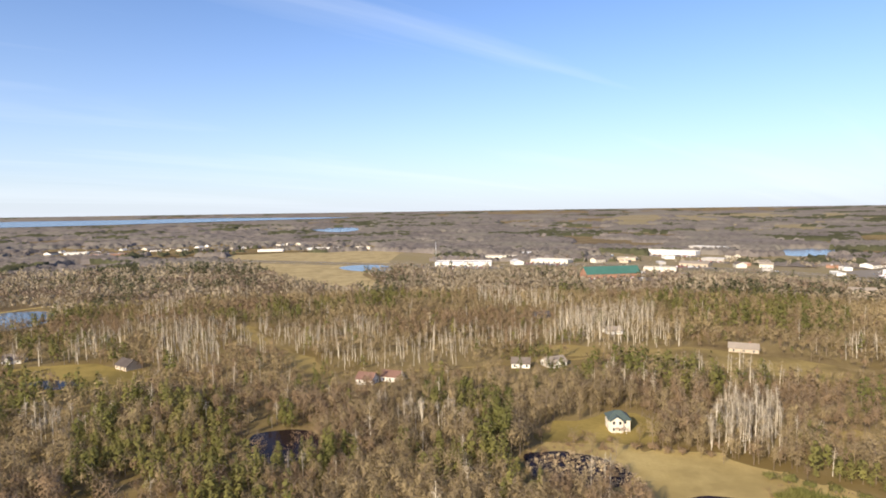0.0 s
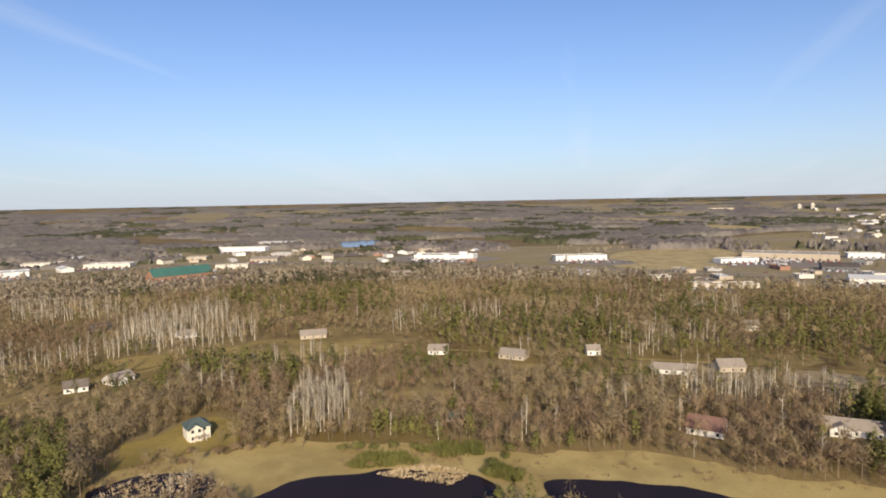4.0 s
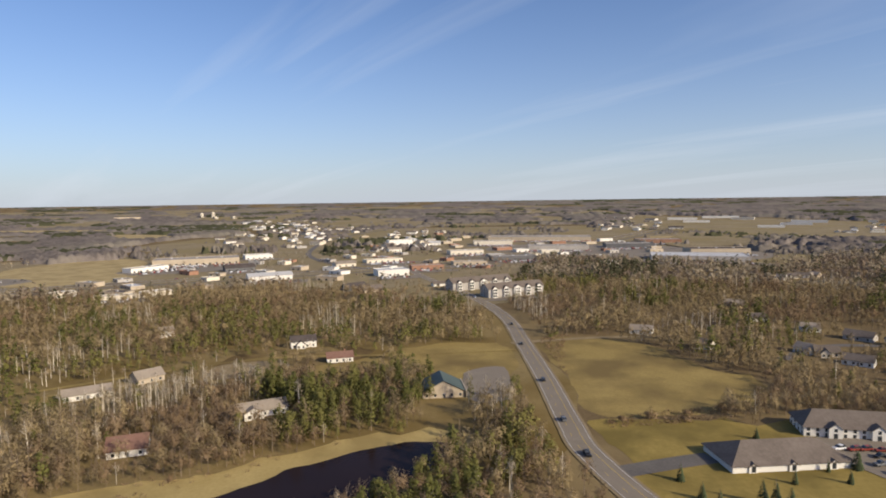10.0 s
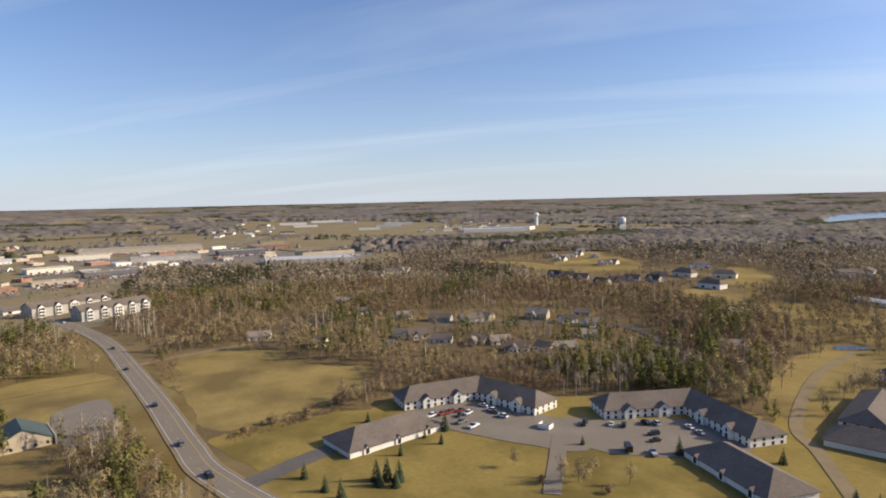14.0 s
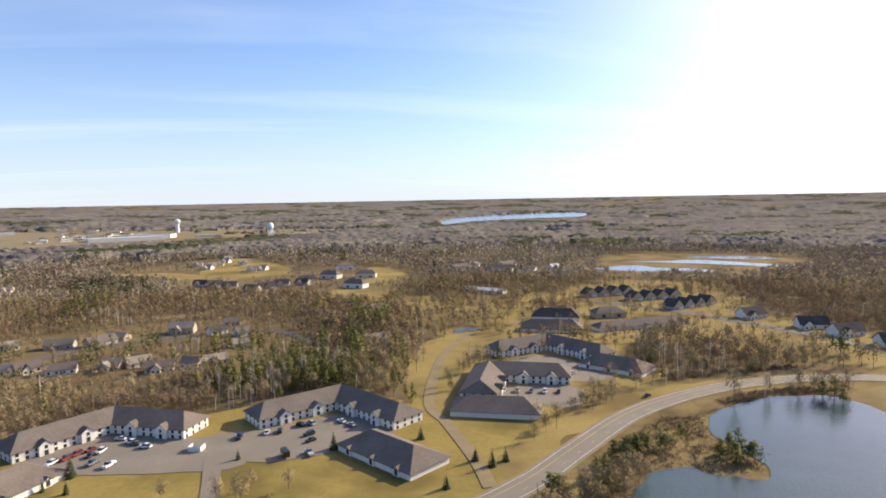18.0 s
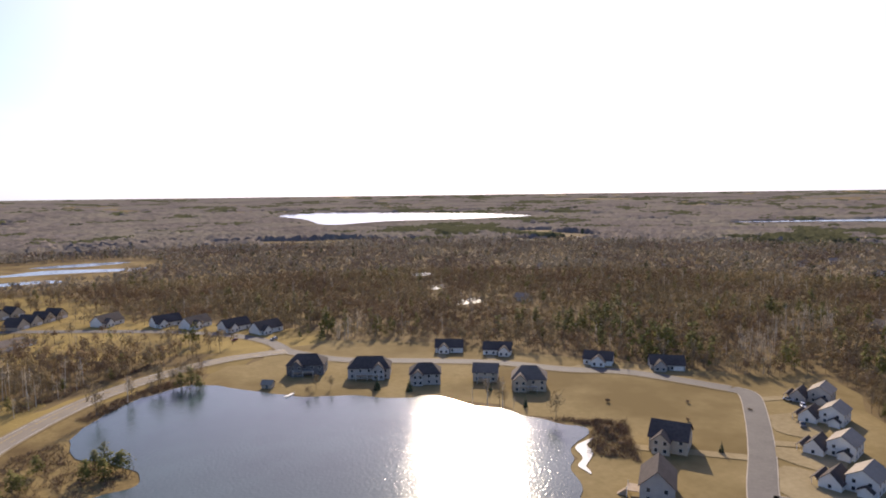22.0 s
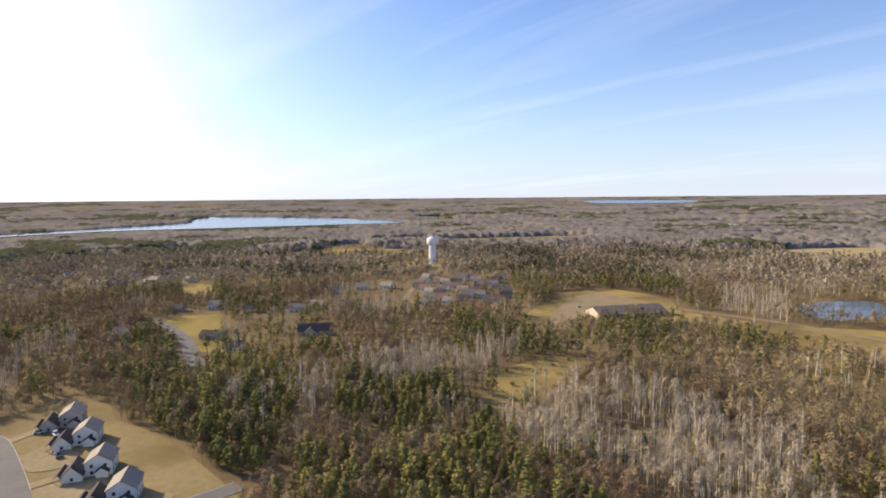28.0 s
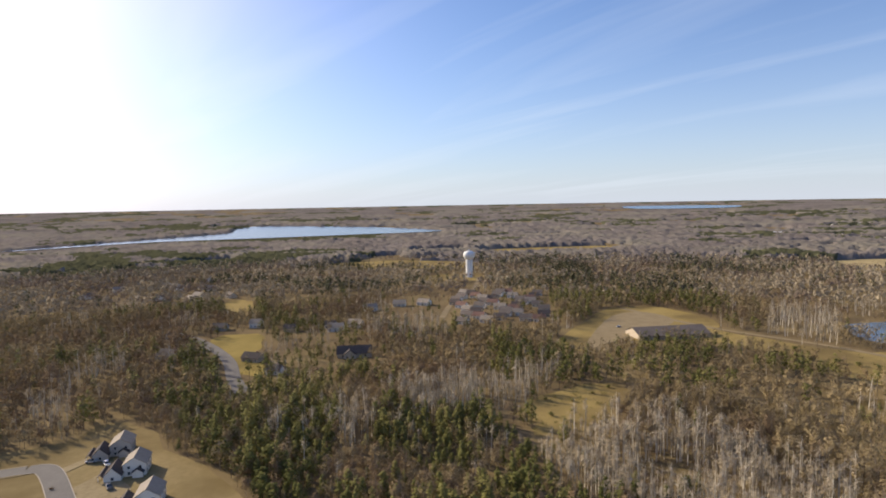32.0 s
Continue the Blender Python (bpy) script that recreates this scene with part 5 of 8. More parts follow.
# houses in the woods
WOODS_HOUSES = (
    (-283, 399, 10, 12, 9, 2.8, 2.6, "white", "shingle", "small white house by a lawn pond"),
    (-201, 379, -35, 13, 10, 2.8, 3.4, "tansiding", "shingle_dark", "brown house with a dark gabled roof at a lawn"),
    (-45, 339, -20, 10, 9, 3.0, 3.0, "white", "shingle_red", "white house with red-brown gabled roof in bare woods"),
    (-31, 344, -20, 11, 8, 3.0, 2.6, "white", "shingle_red", "white garage with red-brown roof in bare woods"),
    (88, 541, 20, 14, 9, 2.8, 2.6, "darksiding", "shingle_dark", "dark house among pale aspens"),
    (46, 370, -10, 11, 9, 2.8, 2.8, "white", "shingle", "white house half hidden by bare trees"),
    (69, 372, 25, 13, 9, 2.8, 2.8, "white", "shingle_tan", "white house with pale roof in bare woods"),
    (130, 466, 10, 12, 9, 2.8, 2.6, "white", "shingle_tan", "pale house behind trees"),
    (196, 401, -25, 18, 10, 2.8, 2.8, "tansiding", "shingle_tan", "tan house with a long pale roof in the woods"),
    (450, 660, -20, 26, 14, 3.0, 3.2, "tansiding", "shingle_tan", "long tan building at the edge of the woods"),
    (233, 306, -45, 12, 9, 2.8, 2.8, "white", "shingle_tan", "white house in scrubby woods"),
    (258, 267, -65, 16, 10, 2.8, 2.8, "tansiding", "shingle_tan", "tan house with broad roof in the woods"),
    (302, 240, -40, 8, 8, 3.4, 2.4, "white", "shingle_tan", "small white gabled house among trees"),
    (300, 185, -56, 21, 9, 2.9, 2.4, "white", "shingle_tan", "long white house with garage in the woods"),
    (327, 167, -40, 14, 10, 3.2, 3.2, "tansiding", "shingle_tan", "tan gabled house in the woods"),
    (401, 104, -70, 16, 10, 4.6, 2.8, "white", "shingle_dark", "white house with a dark roof beside a gravel yard"),
    (364, 74, -75, 15, 9, 3.0, 2.6, "white", "shingle_red", "white house with a maroon roof"),
    (231, 130, -70, 14, 11, 3.0, 3.6, "white", "shingle_red", "house with a red-brown roof among bare trees"),
    (273, 93, -62, 24, 10, 3.0, 2.8, "white", "shingle_tan", "long house with a grey-tan roof among bare trees"),
    (438, 209, -50, 9, 8, 4.6, 2.4, "white", "shingle_tan", "white house seen through trees"),
    (166, 209, -40, 5, 4, 2.2, 1.4, "greysiding", "shingle_green", "small shed with a blue-green roof"),
    (432, -238, -110, 12, 9, 3.0, 2.8, "white", "shingle_tan", "white house in the wooded subdivision"),
    (405, -252, -140, 17, 10, 3.0, 3.0, "greysiding", "shingle", "grey house in the wooded subdivision"),
    (386, -271, -100, 18, 10, 3.0, 3.2, "greysiding", "shingle", "grey gabled house in the wooded subdivision"),
    (366, -316, -150, 17, 10, 4.4, 3.4, "tansiding", "shingle_tan", "tall tan gabled house on a bank"),
    (337, -324, -110, 12, 9, 3.2, 2.8, "white", "shingle_dark", "white gabled house under trees"),
    (317, -327, -115, 10, 9, 3.2, 2.6, "white", "shingle", "white gabled house under trees"),
    (219, -340, -130, 15, 9, 2.8, 2.6, "white", "shingle_tan", "pale house among pines"),
    (278, -443, -120, 14, 9, 2.8, 2.6, "white", "shingle_tan", "pale house deep in the woods"),
    (391, -282, -164, 14, 9, 2.8, 2.8, "tansiding", "shingle_tan", "tan house behind bare trees"),
    (295, -300, -120, 11, 8, 2.8, 2.6, "white", "shingle_tan", "white house by the subdivision street"),
    (352, -352, -140, 12, 9, 2.8, 2.6, "greysiding", "shingle", "grey house by the subdivision street"),
    (-427, -189, 75, 17, 11, 3.4, 4.4, "greysiding", "shingle", "large grey house at the cul-de-sac"),
    (-425, -56, 95, 24, 12, 3.4, 4.2, "tansiding", "shingle_dark", "large brown-roofed house by the cul-de-sac"),
    (-542, -158, 86, 10, 9, 4.2, 3.0, "white", "shingle_tan", "white gabled house beyond the cul-de-sac"),
    (-532, -187, 86, 12, 9, 3.0, 3.0, "greysiding", "shingle", "grey house beyond the cul-de-sac"),
    (-385, -104, 80, 10, 8, 3.0, 2.8, "white", "shingle_dark", "white gabled house at the wood edge"),
    (-532, -90, 86, 9, 8, 3.4, 2.8, "white", "shingle_dark", "white house in bare woods"),
    (-520, -123, 86, 10, 8, 3.4, 2.8, "tansiding", "shingle_dark", "brown house in bare woods"),
    (-500, -215, 70, 12, 9, 3.0, 2.8, "white", "shingle_dark", "white house with dark roof in bare woods"),
    (-420, -128, 70, 14, 9, 3.0, 3.0, "tansiding", "shingle_dark", "brown house along the cul-de-sac"),
)
for k, (x, y, t, L, D, e, r, wl, rf, words) in enumerate(WOODS_HOUSES):
    wing = (-L * 0.3, L * 0.05, 2.5, min(e, 3.0), r * 0.8) if k % 3 == 0 and L > 11 else None
    house(x, y, t, L, D, e, r, wl, rf, words, wing=wing, extras=("c" if k % 4 == 0 else "") + ("D" if k % 2 else ""), group="houses in the woods")

# the second row of the subdivision, and the estates beyond
SUBDIVISION = ((374, -199), (365, -209), (345, -213), (327, -229), (316, -241), (296, -236), (287, -248), (277, -260), (431, -121), (388, -145), (470, -221), (535, -232), (704, -359), (712, -378), (718, -392), (724, -408), (809, -557))
ESTATE = ((547, -509, 1), (527, -515, 1), (503, -509, 1), (462, -495, 1), (458, -520, 1), (457, -540, 1), (440, -552, 1), (450, -580, 1), (719, -675, 0), (672, -645, 0), (683, -668, 0), (695, -693, 0), (716, -726, 0), (740, -761, 0), (592, -646, 0), (588, -660, 0), (664, -712, 0), (544, -875, 0))


def facing(x, y, k):
    return math.degrees(math.atan2(-x, y)) + (k * 47 % 70) - 35


for k, (x, y) in enumerate(SUBDIVISION):
    wl, rf = (("white", "shingle_tan"), ("cream", "shingle"), ("white", "shingle"), ("tansiding", "shingle_tan"))[k % 4]
    house(x, y, facing(x, y, k), 11 + k % 3 * 2, 9, 3.0, 2.8, wl, rf, {"white": "white", "cream": "cream", "tansiding": "tan"}[wl] + " gabled house on a lawn in the wooded subdivision", wing=(-4, 1, 3, 2.8, 2.4) if k % 2 else None, extras="D", group="houses in the woods")
corner = [Vector(p) for p in ((-728, 20), (-712, 128), (-536, 108), (-530, 18))]
for k in range(40):                      # streets of small houses below the water tower
    u, v = (k % 8 + 0.5 + 0.3 * math.sin(k * 7.3)) / 8, (k // 8 + 0.5 + 0.3 * math.cos(k * 5.1)) / 5
    p = corner[0].lerp(corner[3], u).lerp(corner[1].lerp(corner[2], u), v)
    wl, rf = (("white", "shingle_tan"), ("cream", "shingle"), ("white", "shingle"), ("tansiding", "shingle_dark"), ("white", "shingle_red"))[k % 5]
    house(p.x, p.y, facing(p.x, p.y, k * 3), 11, 9, 3.2, 3.0, wl, rf, {"white": "white", "cream": "cream", "tansiding": "tan"}[wl] + " small house in streets below the water tower", extras="c" if k % 3 == 0 else "D", group="houses below the tower", reach=8)
for k, (x, y, blue) in enumerate(ESTATE):
    house(x, y, facing(x, y, k), 16 if blue else 12, 11, 3.2, 4.0, "greysiding" if blue else "cream", "shingle_dark" if blue else "shingle_tan", "grey estate house with a steep dark roof" if blue else "pale estate house on a sunny grassy rise", wing=(-5, 2, 3, 3.0, 3.2), extras="g" if blue else "D", group="wooded estate houses")
for k, (x, y) in enumerate(((445, -612), (478, -700), (405, -632), (372, -552))):
    hall(x, y, facing(x, y, k), 24, 13, 5.4, "white" if k % 2 else "cream", "two-storey pale apartment block with a grey roof", "shingle", pitched=3.6, hip=0.7, name="apartment_block", category="apartment building")
hall(228, -560, facing(228, -560, 3), 46, 12, 3.4, "white", "long low pale building beside parked trailers", "metal_roof", pitched=1.6, name="garage_row")
for k, (x, y) in enumerate(((-942, -659), (-802, -404), (-796, -284), (-314, -415), (-474, -584), (-522, -517), (-699, -713), (-789, -944), (-518, -83), (-534, -70), (-617, -61), (-639, -34), (-644, -10))):
    house(x, y, facing(x, y, k), 13, 10, 3.4, 3.2, ("white", "cream")[k % 2], "shingle_tan", "pale house standing alone in bare woods", extras="D", group="houses in the woods")

# the green-roofed house on the meadow and the green-roofed shop by the road
house(75, 261, -4, 9, 8.5, 5.4, 2.6, "cream", "shingle_green", "cream two-storey house with a hipped green roof above the meadow", hip=0.8, wing=(-4, 1.2, 1.6, 5.2, 1.8), extras="d")
g = house(297, 13, -83, 20, 18, 3.2, 5.0, "tansiding", "shingle_green", "low building with a broad green roof beside a parking area", ridge="y", extras="D", name="shop")
KEEP += [(277, 12, 14), (260, 11, 12), (244, 11, 10)]
bm = bmesh.new()
box(bm, 10.5, 11.1, -1, 19, -0.5, 3.6)
part("end_wall", bm, M["concrete"], g, "pale concrete end wall")


# three-storey apartment buildings
def apartments(x, y, turn, length, bays, label):
    h = thing("apartment_building", x, y, turn, label, "apartment building", "three-storey apartments")
    rect = (-length / 2, length / 2, 0, 17)
    volume(h, rect, 8.6, 4.4, "greysiding", "shingle", "x", 0.0, over=0.7, wins={"left": (3, 3), "right": (3, 3)})
    for i in range(bays):
        m = rect[0] + length * (i + 0.5) / bays
        w = 5.6 if i != bays // 2 else 8.0
        r = (m - w / 2, m + w / 2, -1.8, 2.0)
        part("bay", wall_solid(*r, 8.6, 2.4, "y"), M["white"], h, "cream gabled bay")
        part("bay_roof", roof_solid(*r, 8.6, 2.4, "y", over=0.5), M["shingle"], h)
        for f in range(3):
            for d in (-w * 0.28, 0.0, w * 0.28):
                put(h, WINDOW["tall"], "front", r, m + d, 1.7 + 2.8 * f)
            bm = bmesh.new()
            box(bm, m - w * 0.42, m - w * 0.14, -3.4, -2.204, 2.75 * f + 0.3, 2.75 * f + 0.5)
            box(bm, m - w * 0.42, m - w * 0.14, -3.4, -3.3, 2.75 * f + 0.5, 2.75 * f + 1.4)
            part("balcony", bm, M["white"], h)
    for s in (-0.4, -0.2, 0, 0.2, 0.4):
        a = radians(turn)
        KEEP.append((x + s * length * math.cos(a) - 9 * math.sin(a), y + s * length * math.sin(a) + 9 * math.cos(a), 15))


apartments(609, -55, -65, 62, 5, "cream three-storey apartment building with gabled bays and grey roof")
apartments(659, -25, -62, 72, 5, "cream three-storey apartment building with gabled bays behind its twin")
hall(686, 13, -68, 32, 8, 3.2, "white", "long white garage row beside the apartments", "shingle", pitched=1.8, name="garage_row")

# the hall beyond the south-west glade, with a broad dark roof
hall(-461, 188, 97, 58, 26, 3.2, "tansiding", "long hall with a broad brown roof beside a gravel lot", "shingle", pitched=4.5, name="meeting_hall")

# buildings along the highway and in town
TOWN = (
    (33, 1050, -6, 96, 40, 7, "white", "metal_roof", 0, "long white warehouse"),
    (186, 1091, -29, 68, 30, 6, "cream", "metal_roof", 0, "cream metal-roofed warehouse"),
    (234, 847, 9, 78, 26, 6, "brick", "green_metal", 9, "lodge with a steep green roof"),
    (321, 918, -23, 46, 18, 6, "cream", "flat_roof", 0, "low cream commercial building"),
    (450, 1247, -40, 112, 30, 8, "white", "metal_roof", 0, "long white shed building"),
    (576, 1360, -49, 80, 30, 8, "greysiding", "metal_roof", 0, "long grey shed building"),
    (624, 795, -53, 100, 34, 7, "white", "flat_roof", 0, "white vehicle showroom with tall sign walls"),
    (752, 616, -33, 80, 26, 8, "white", "flat_roof", 0, "white glazed commercial building"),
    (613, 493, -43, 20, 14, 4, "white", "metal_roof", 2.5, "small white metal-roofed shed"),
    (633, 404, -43, 22, 14, 5, "cream", "flat_roof", 0, "cream shop building"),
    (613, 340, -66, 42, 14, 4, "cream", "flat_roof", 0, "long low cream shop building"),
    (635, 309, -43, 28, 14, 5, "cream", "flat_roof", 0, "low cream shop building"),
    (871, 431, -30, 58, 20, 6, "white", "flat_roof", 0, "white commercial building"),
    (955, 400, -70, 125, 50, 9, "tansiding", "flat_roof", 0, "large tan store"),
    (1042, 330, -62, 45, 25, 7, "white", "metal_roof", 0, "white commercial building"),
    (750, 226, -65, 52, 26, 6, "white", "metal_roof", 3, "white hall with a bright metal roof"),
    (780, 80, -70, 40, 28, 8, "white", "metal_roof", 0, "white cube-like building"),
    (1328, 115, -65, 52, 18, 11, "white", "flat_roof", 0, "white three-storey building"),
    (660, 107, -43, 26, 16, 3.5, "darksiding", "shingle_dark", 4, "dark-roofed house-like office"),
    (643, 88, -59, 22, 15, 3.5, "tansiding", "shingle", 3.5, "brown-roofed office"),
    (1412, -191, -100, 230, 70, 9, "tansiding", "flat_roof", 0, "very large flat-roofed store"),
    (912, -354, -106, 135, 70, 8, "greysiding", "metal_roof", 0, "large pale-roofed store"),
    (1025, -433, -93, 95, 45, 9, "tansiding", "shingle_dark", 0, "dark-roofed retail block"),
    (1393, -1102, -120, 180, 60, 10, "white", "metal_roof", 0, "long white factory"),
    (1440, -1180, -150, 150, 50, 11, "white", "flat_roof", 0, "long white plant"),
    (860, 300, -60, 40, 20, 5, "darksiding", "shingle_dark", 4, "dark restaurant with a pitched roof"),
    (900, 160, -60, 30, 18, 5, "cream", "shingle_tan", 3, "cream shop with a pitched roof"),
    (960, 110, -60, 60, 18, 5, "cream", "flat_roof", 0, "long shop row"),
    (850, 40, -75, 45, 18, 6, "brick", "flat_roof", 0, "brown brick shop row"),
    (905, -20, -80, 50, 20, 5, "tansiding", "flat_roof", 0, "tan shop row"),
    (960, -90, -80, 70, 26, 7, "darksiding", "flat_roof", 0, "dark flat-roofed store"),
    (1080, -20, -75, 60, 25, 7, "cream", "flat_roof", 0, "cream flat-roofed store"),
    (1150, -190, -95, 110, 40, 8, "greysiding", "flat_roof", 0, "grey retail block"),
    (1180, -330, -95, 90, 40, 8, "darksiding", "flat_roof", 0, "dark-fronted retail block"),
    (1290, -420, -100, 90, 40, 8, "brick", "flat_roof", 0, "red-brown retail block"),
    (1300, -80, -90, 80, 35, 8, "cream", "flat_roof", 0, "cream retail block"),
    (108, 1190, -15, 60, 25, 6, "cream", "flat_roof", 0, "cream warehouse"),
    (330, 1120, -30, 36, 25, 5, "tansiding", "flat_roof", 0, "tan workshop"),
    (400, 990, -40, 45, 22, 5, "tansiding", "shingle_tan", 3, "tan workshop"),
    (470, 1080, -45, 40, 24, 5, "greysiding", "metal_roof", 0, "grey workshop"),
    (690, 930, -55, 45, 22, 6, "tansiding", "flat_roof", 0, "tan workshop"),
    (740, 1010, -50, 40, 22, 5, "cream", "metal_roof", 0, "cream metal shed"),
    (2508, -921, -110, 110, 40, 9, "white", "metal_roof", 0, "long white plant"),
    (2279, -887, -110, 90, 40, 8, "white", "flat_roof", 0, "white plant"),
    (2600, -1114, -110, 140, 40, 9, "white", "metal_roof", 0, "long white plant"),
    (2440, -1130, -120, 80, 30, 9, "cream", "metal_roof", 0, "cream plant"),
    (1846, -936, -115, 70, 30, 7, "white", "metal_roof", 0, "white works hall"),
    (1984, -1085, -120, 90, 30, 8, "white", "flat_roof", 0, "white works hall"),
    (2139, -1214, -120, 110, 34, 9, "white", "metal_roof", 0, "white works hall"),
    (1302, -1276, -130, 60, 24, 7, "cream", "metal_roof", 0, "pale works hall"),
    (1646, -1806, -130, 70, 30, 8, "white", "metal_roof", 0, "white works hall"),
    (1086, -1390, -140, 90, 24, 5, "white", "metal_roof", 0, "long low white shed"),
    (-420, 1500, 5, 60, 25, 6, "white", "metal_roof", 0, "white shed across the meadow"),
    (-300, 1540, 0, 80, 25, 6, "white", "metal_roof", 0, "white shed across the meadow"),
    (-210, 1560, 0, 50, 25, 6, "cream", "flat_roof", 0, "cream shed across the meadow"),
    (-760, 1400, 20, 70, 30, 7, "brick", "flat_roof", 0, "red-brown building at the meadow edge"),
    (-880, 1480, 20, 50, 25, 7, "white", "flat_roof", 0, "white building at the meadow edge"),
)
for x, y, t, L, D, hi, wl, rf, pitch, words in TOWN:
    hall(x, y, t, L, D, hi, wl, words + " near the highway" if x < 1100 else words + " in the distant town", rf, pitched=pitch, units=3 if L > 60 else 1)
# forecourts with rows of parked cars
def forecourts():
    r = np.random.default_rng(5)
    cars = [[], [], [], []]
    for k, (x, y, t, L, D, hi, wl, rf, pitch, words) in enumerate(TOWN):
        if L < 40 or math.hypot(x, y) > 1700 or x < -100:
            continue
        a = radians(t)
        deep = min(46, 18 + L * 0.3)

        def at(u, v):
            return (x + u * math.cos(a) - v * math.sin(a), y + u * math.sin(a) + v * math.cos(a))
        patch("forecourt", [at(-L / 2 - 8, -3), at(L / 2 + 8, -3), at(L / 2 + 10, -deep), at(-L / 2 - 10, -deep)], M["asphalt"], 0.34 + 0.004 * k, "grey paved forecourt of a commercial building", "parking lot", steps=2)
        KEEP.append((*at(0, -deep / 2), deep / 2))
        for v in np.arange(-9, -deep + 4, -9.5):
            for u in np.arange(-L / 2, L / 2, 3.1):
                if r.random() < 0.5:
                    cx, cy = at(u, v)
                    q = cars[int(r.integers(4))]
                    for x0, x1, w, z0, z1 in ((-2.2, 2.2, 0.9, 0.95, 1.55), (-1.3, 0.9, 0.78, 1.551, 2.15)):
                        p = np.array([(sx, sy, z) for z in (z0, z1) for sx, sy in ((-w, x0), (w, x0), (w, x1), (-w, x1))])
                        p[4:, :2] *= 0.88
                        q.append(np.stack([p[:, 0] * math.cos(a) - p[:, 1] * math.sin(a) + cx, p[:, 0] * math.sin(a) + p[:, 1] * math.cos(a) + cy, p[:, 2] - 0.45], 1))
    for q, (c, word) in zip(cars, ((0, "white"), (1, "black"), (3, "silver"), (2, "red"))):
        v = np.concatenate(q)
        f = np.array([(4, 5, 6, 7), (0, 1, 5, 4), (1, 2, 6, 5), (2, 3, 7, 6), (3, 0, 4, 7)])
        f = (f[None] + np.arange(len(q))[:, None, None] * 8).reshape(-1, 4)
        tagged(new("distant_parked_cars", mesh_from("distant_parked_cars", v, f, [PAINTS[c]])), "rows of distant " + word + " cars parked before shops", "cars", kind="stuff")


forecourts()
# tall sign walls of the showroom
for i, (dx, hgt, w) in enumerate(((-40, 11, 8), (6, 9, 10), (34, 13, 13), (46, 10, 7))):
    a = radians(-53)
    o = thing("sign_wall", 624 + dx * math.cos(a) + 1.2 * math.sin(a), 795 + dx * math.sin(a) - 1.2 * math.cos(a), -53, "tall white blank showroom sign wall", "wall", "showroom sign walls")
    bm = bmesh.new()
    box(bm, -w / 2, w / 2, -1.5, 0.9, -0.3, hgt)
    part("panel", bm, M["white"], o)

# far houses and small buildings of the town, scattered
rng = np.random.default_rng(11)
FAR_KEYS = (("white", "shingle"), ("white", "shingle_tan"), ("cream", "shingle"), ("cream", "shingle_tan"), ("white", "shingle_dark"), ("white", "metal_roof"))


def far_meshes():
    out = []
    for wl, rf in FAR_KEYS:
        for L, D, e, r in ((13, 10, 3.2, 3.2), (18, 11, 5.6, 3.0)):
            a = data_of("wall", wall_solid(-L / 2, L / 2, -D / 2, D / 2, e, r, "x"), M[wl])
            b = data_of("roof", roof_solid(-L / 2, L / 2, -D / 2, D / 2, e, r, "x", 0.6), M[rf])
            bm = bmesh.new()
            for s in (-1, 1):
                for i in range(3):
                    m = -L / 2 + L * (i + 0.5) / 3
                    box(bm, m - 0.8, m + 0.8, s * D / 2 - 0.05, s * D / 2 + 0.05, 1.0, 2.4)
            out.append((a, b, data_of("window_row", bm, M["glass"])))
    return out


FAR = far_meshes()


def scatter_houses(count, cx, cy, rx, ry, turn, label, group, big=0.0):
    a = radians(turn)
    for i in range(count):
        u, v = rng.uniform(-1, 1, 2)
        x, y = cx + u * rx * math.cos(a) - v * ry * math.sin(a), cy + u * rx * math.sin(a) + v * ry * math.cos(a)
        if any((x - k[0]) ** 2 + (y - k[1]) ** 2 < (k[2] + 12) ** 2 for k in KEEP):
            continue
        w, r, g = FAR[int(rng.integers(len(FAR)))]
        h = thing("house", x, y, float(rng.uniform(0, 180)), label, "house", group, z=float(height_at(x, y)))
        s = 1 + big * float(rng.uniform(0, 1))
        h.scale = (s, s, 1)
        for n, d in (("wall", w), ("roof", r), ("window_row", g)):
            part(n, d, None, h)
        KEEP.append((x, y, 11 * s))


def scatter_halls(count, cx, cy, rx, ry, turn, words):
    a = radians(turn)
    made = 0
    for i in range(count * 3):
        u, v = rng.uniform(-1, 1, 2)
        x, y = cx + u * rx * math.cos(a) - v * ry * math.sin(a), cy + u * rx * math.sin(a) + v * ry * math.cos(a)
        if made >= count or any((x - k[0]) ** 2 + (y - k[1]) ** 2 < (k[2] + 16) ** 2 for k in KEEP):
            continue
        made += 1
        key = ("white", "cream", "tansiding", "greysiding", "brick", "tansiding")[int(rng.integers(6))]
        top = ("flat_roof", "metal_roof", "shingle_dark", "flat_roof")[int(rng.integers(4))]
        hall(x, y, turn + float(rng.uniform(-15, 15)) - 60, float(rng.uniform(14, 34)), float(rng.uniform(10, 18)), float(rng.uniform(3.5, 5.5)), key, {"white": "white", "cream": "cream", "tansiding": "tan", "greysiding": "grey", "brick": "red-brown"}[key] + " low commercial building " + words, top, units=1)


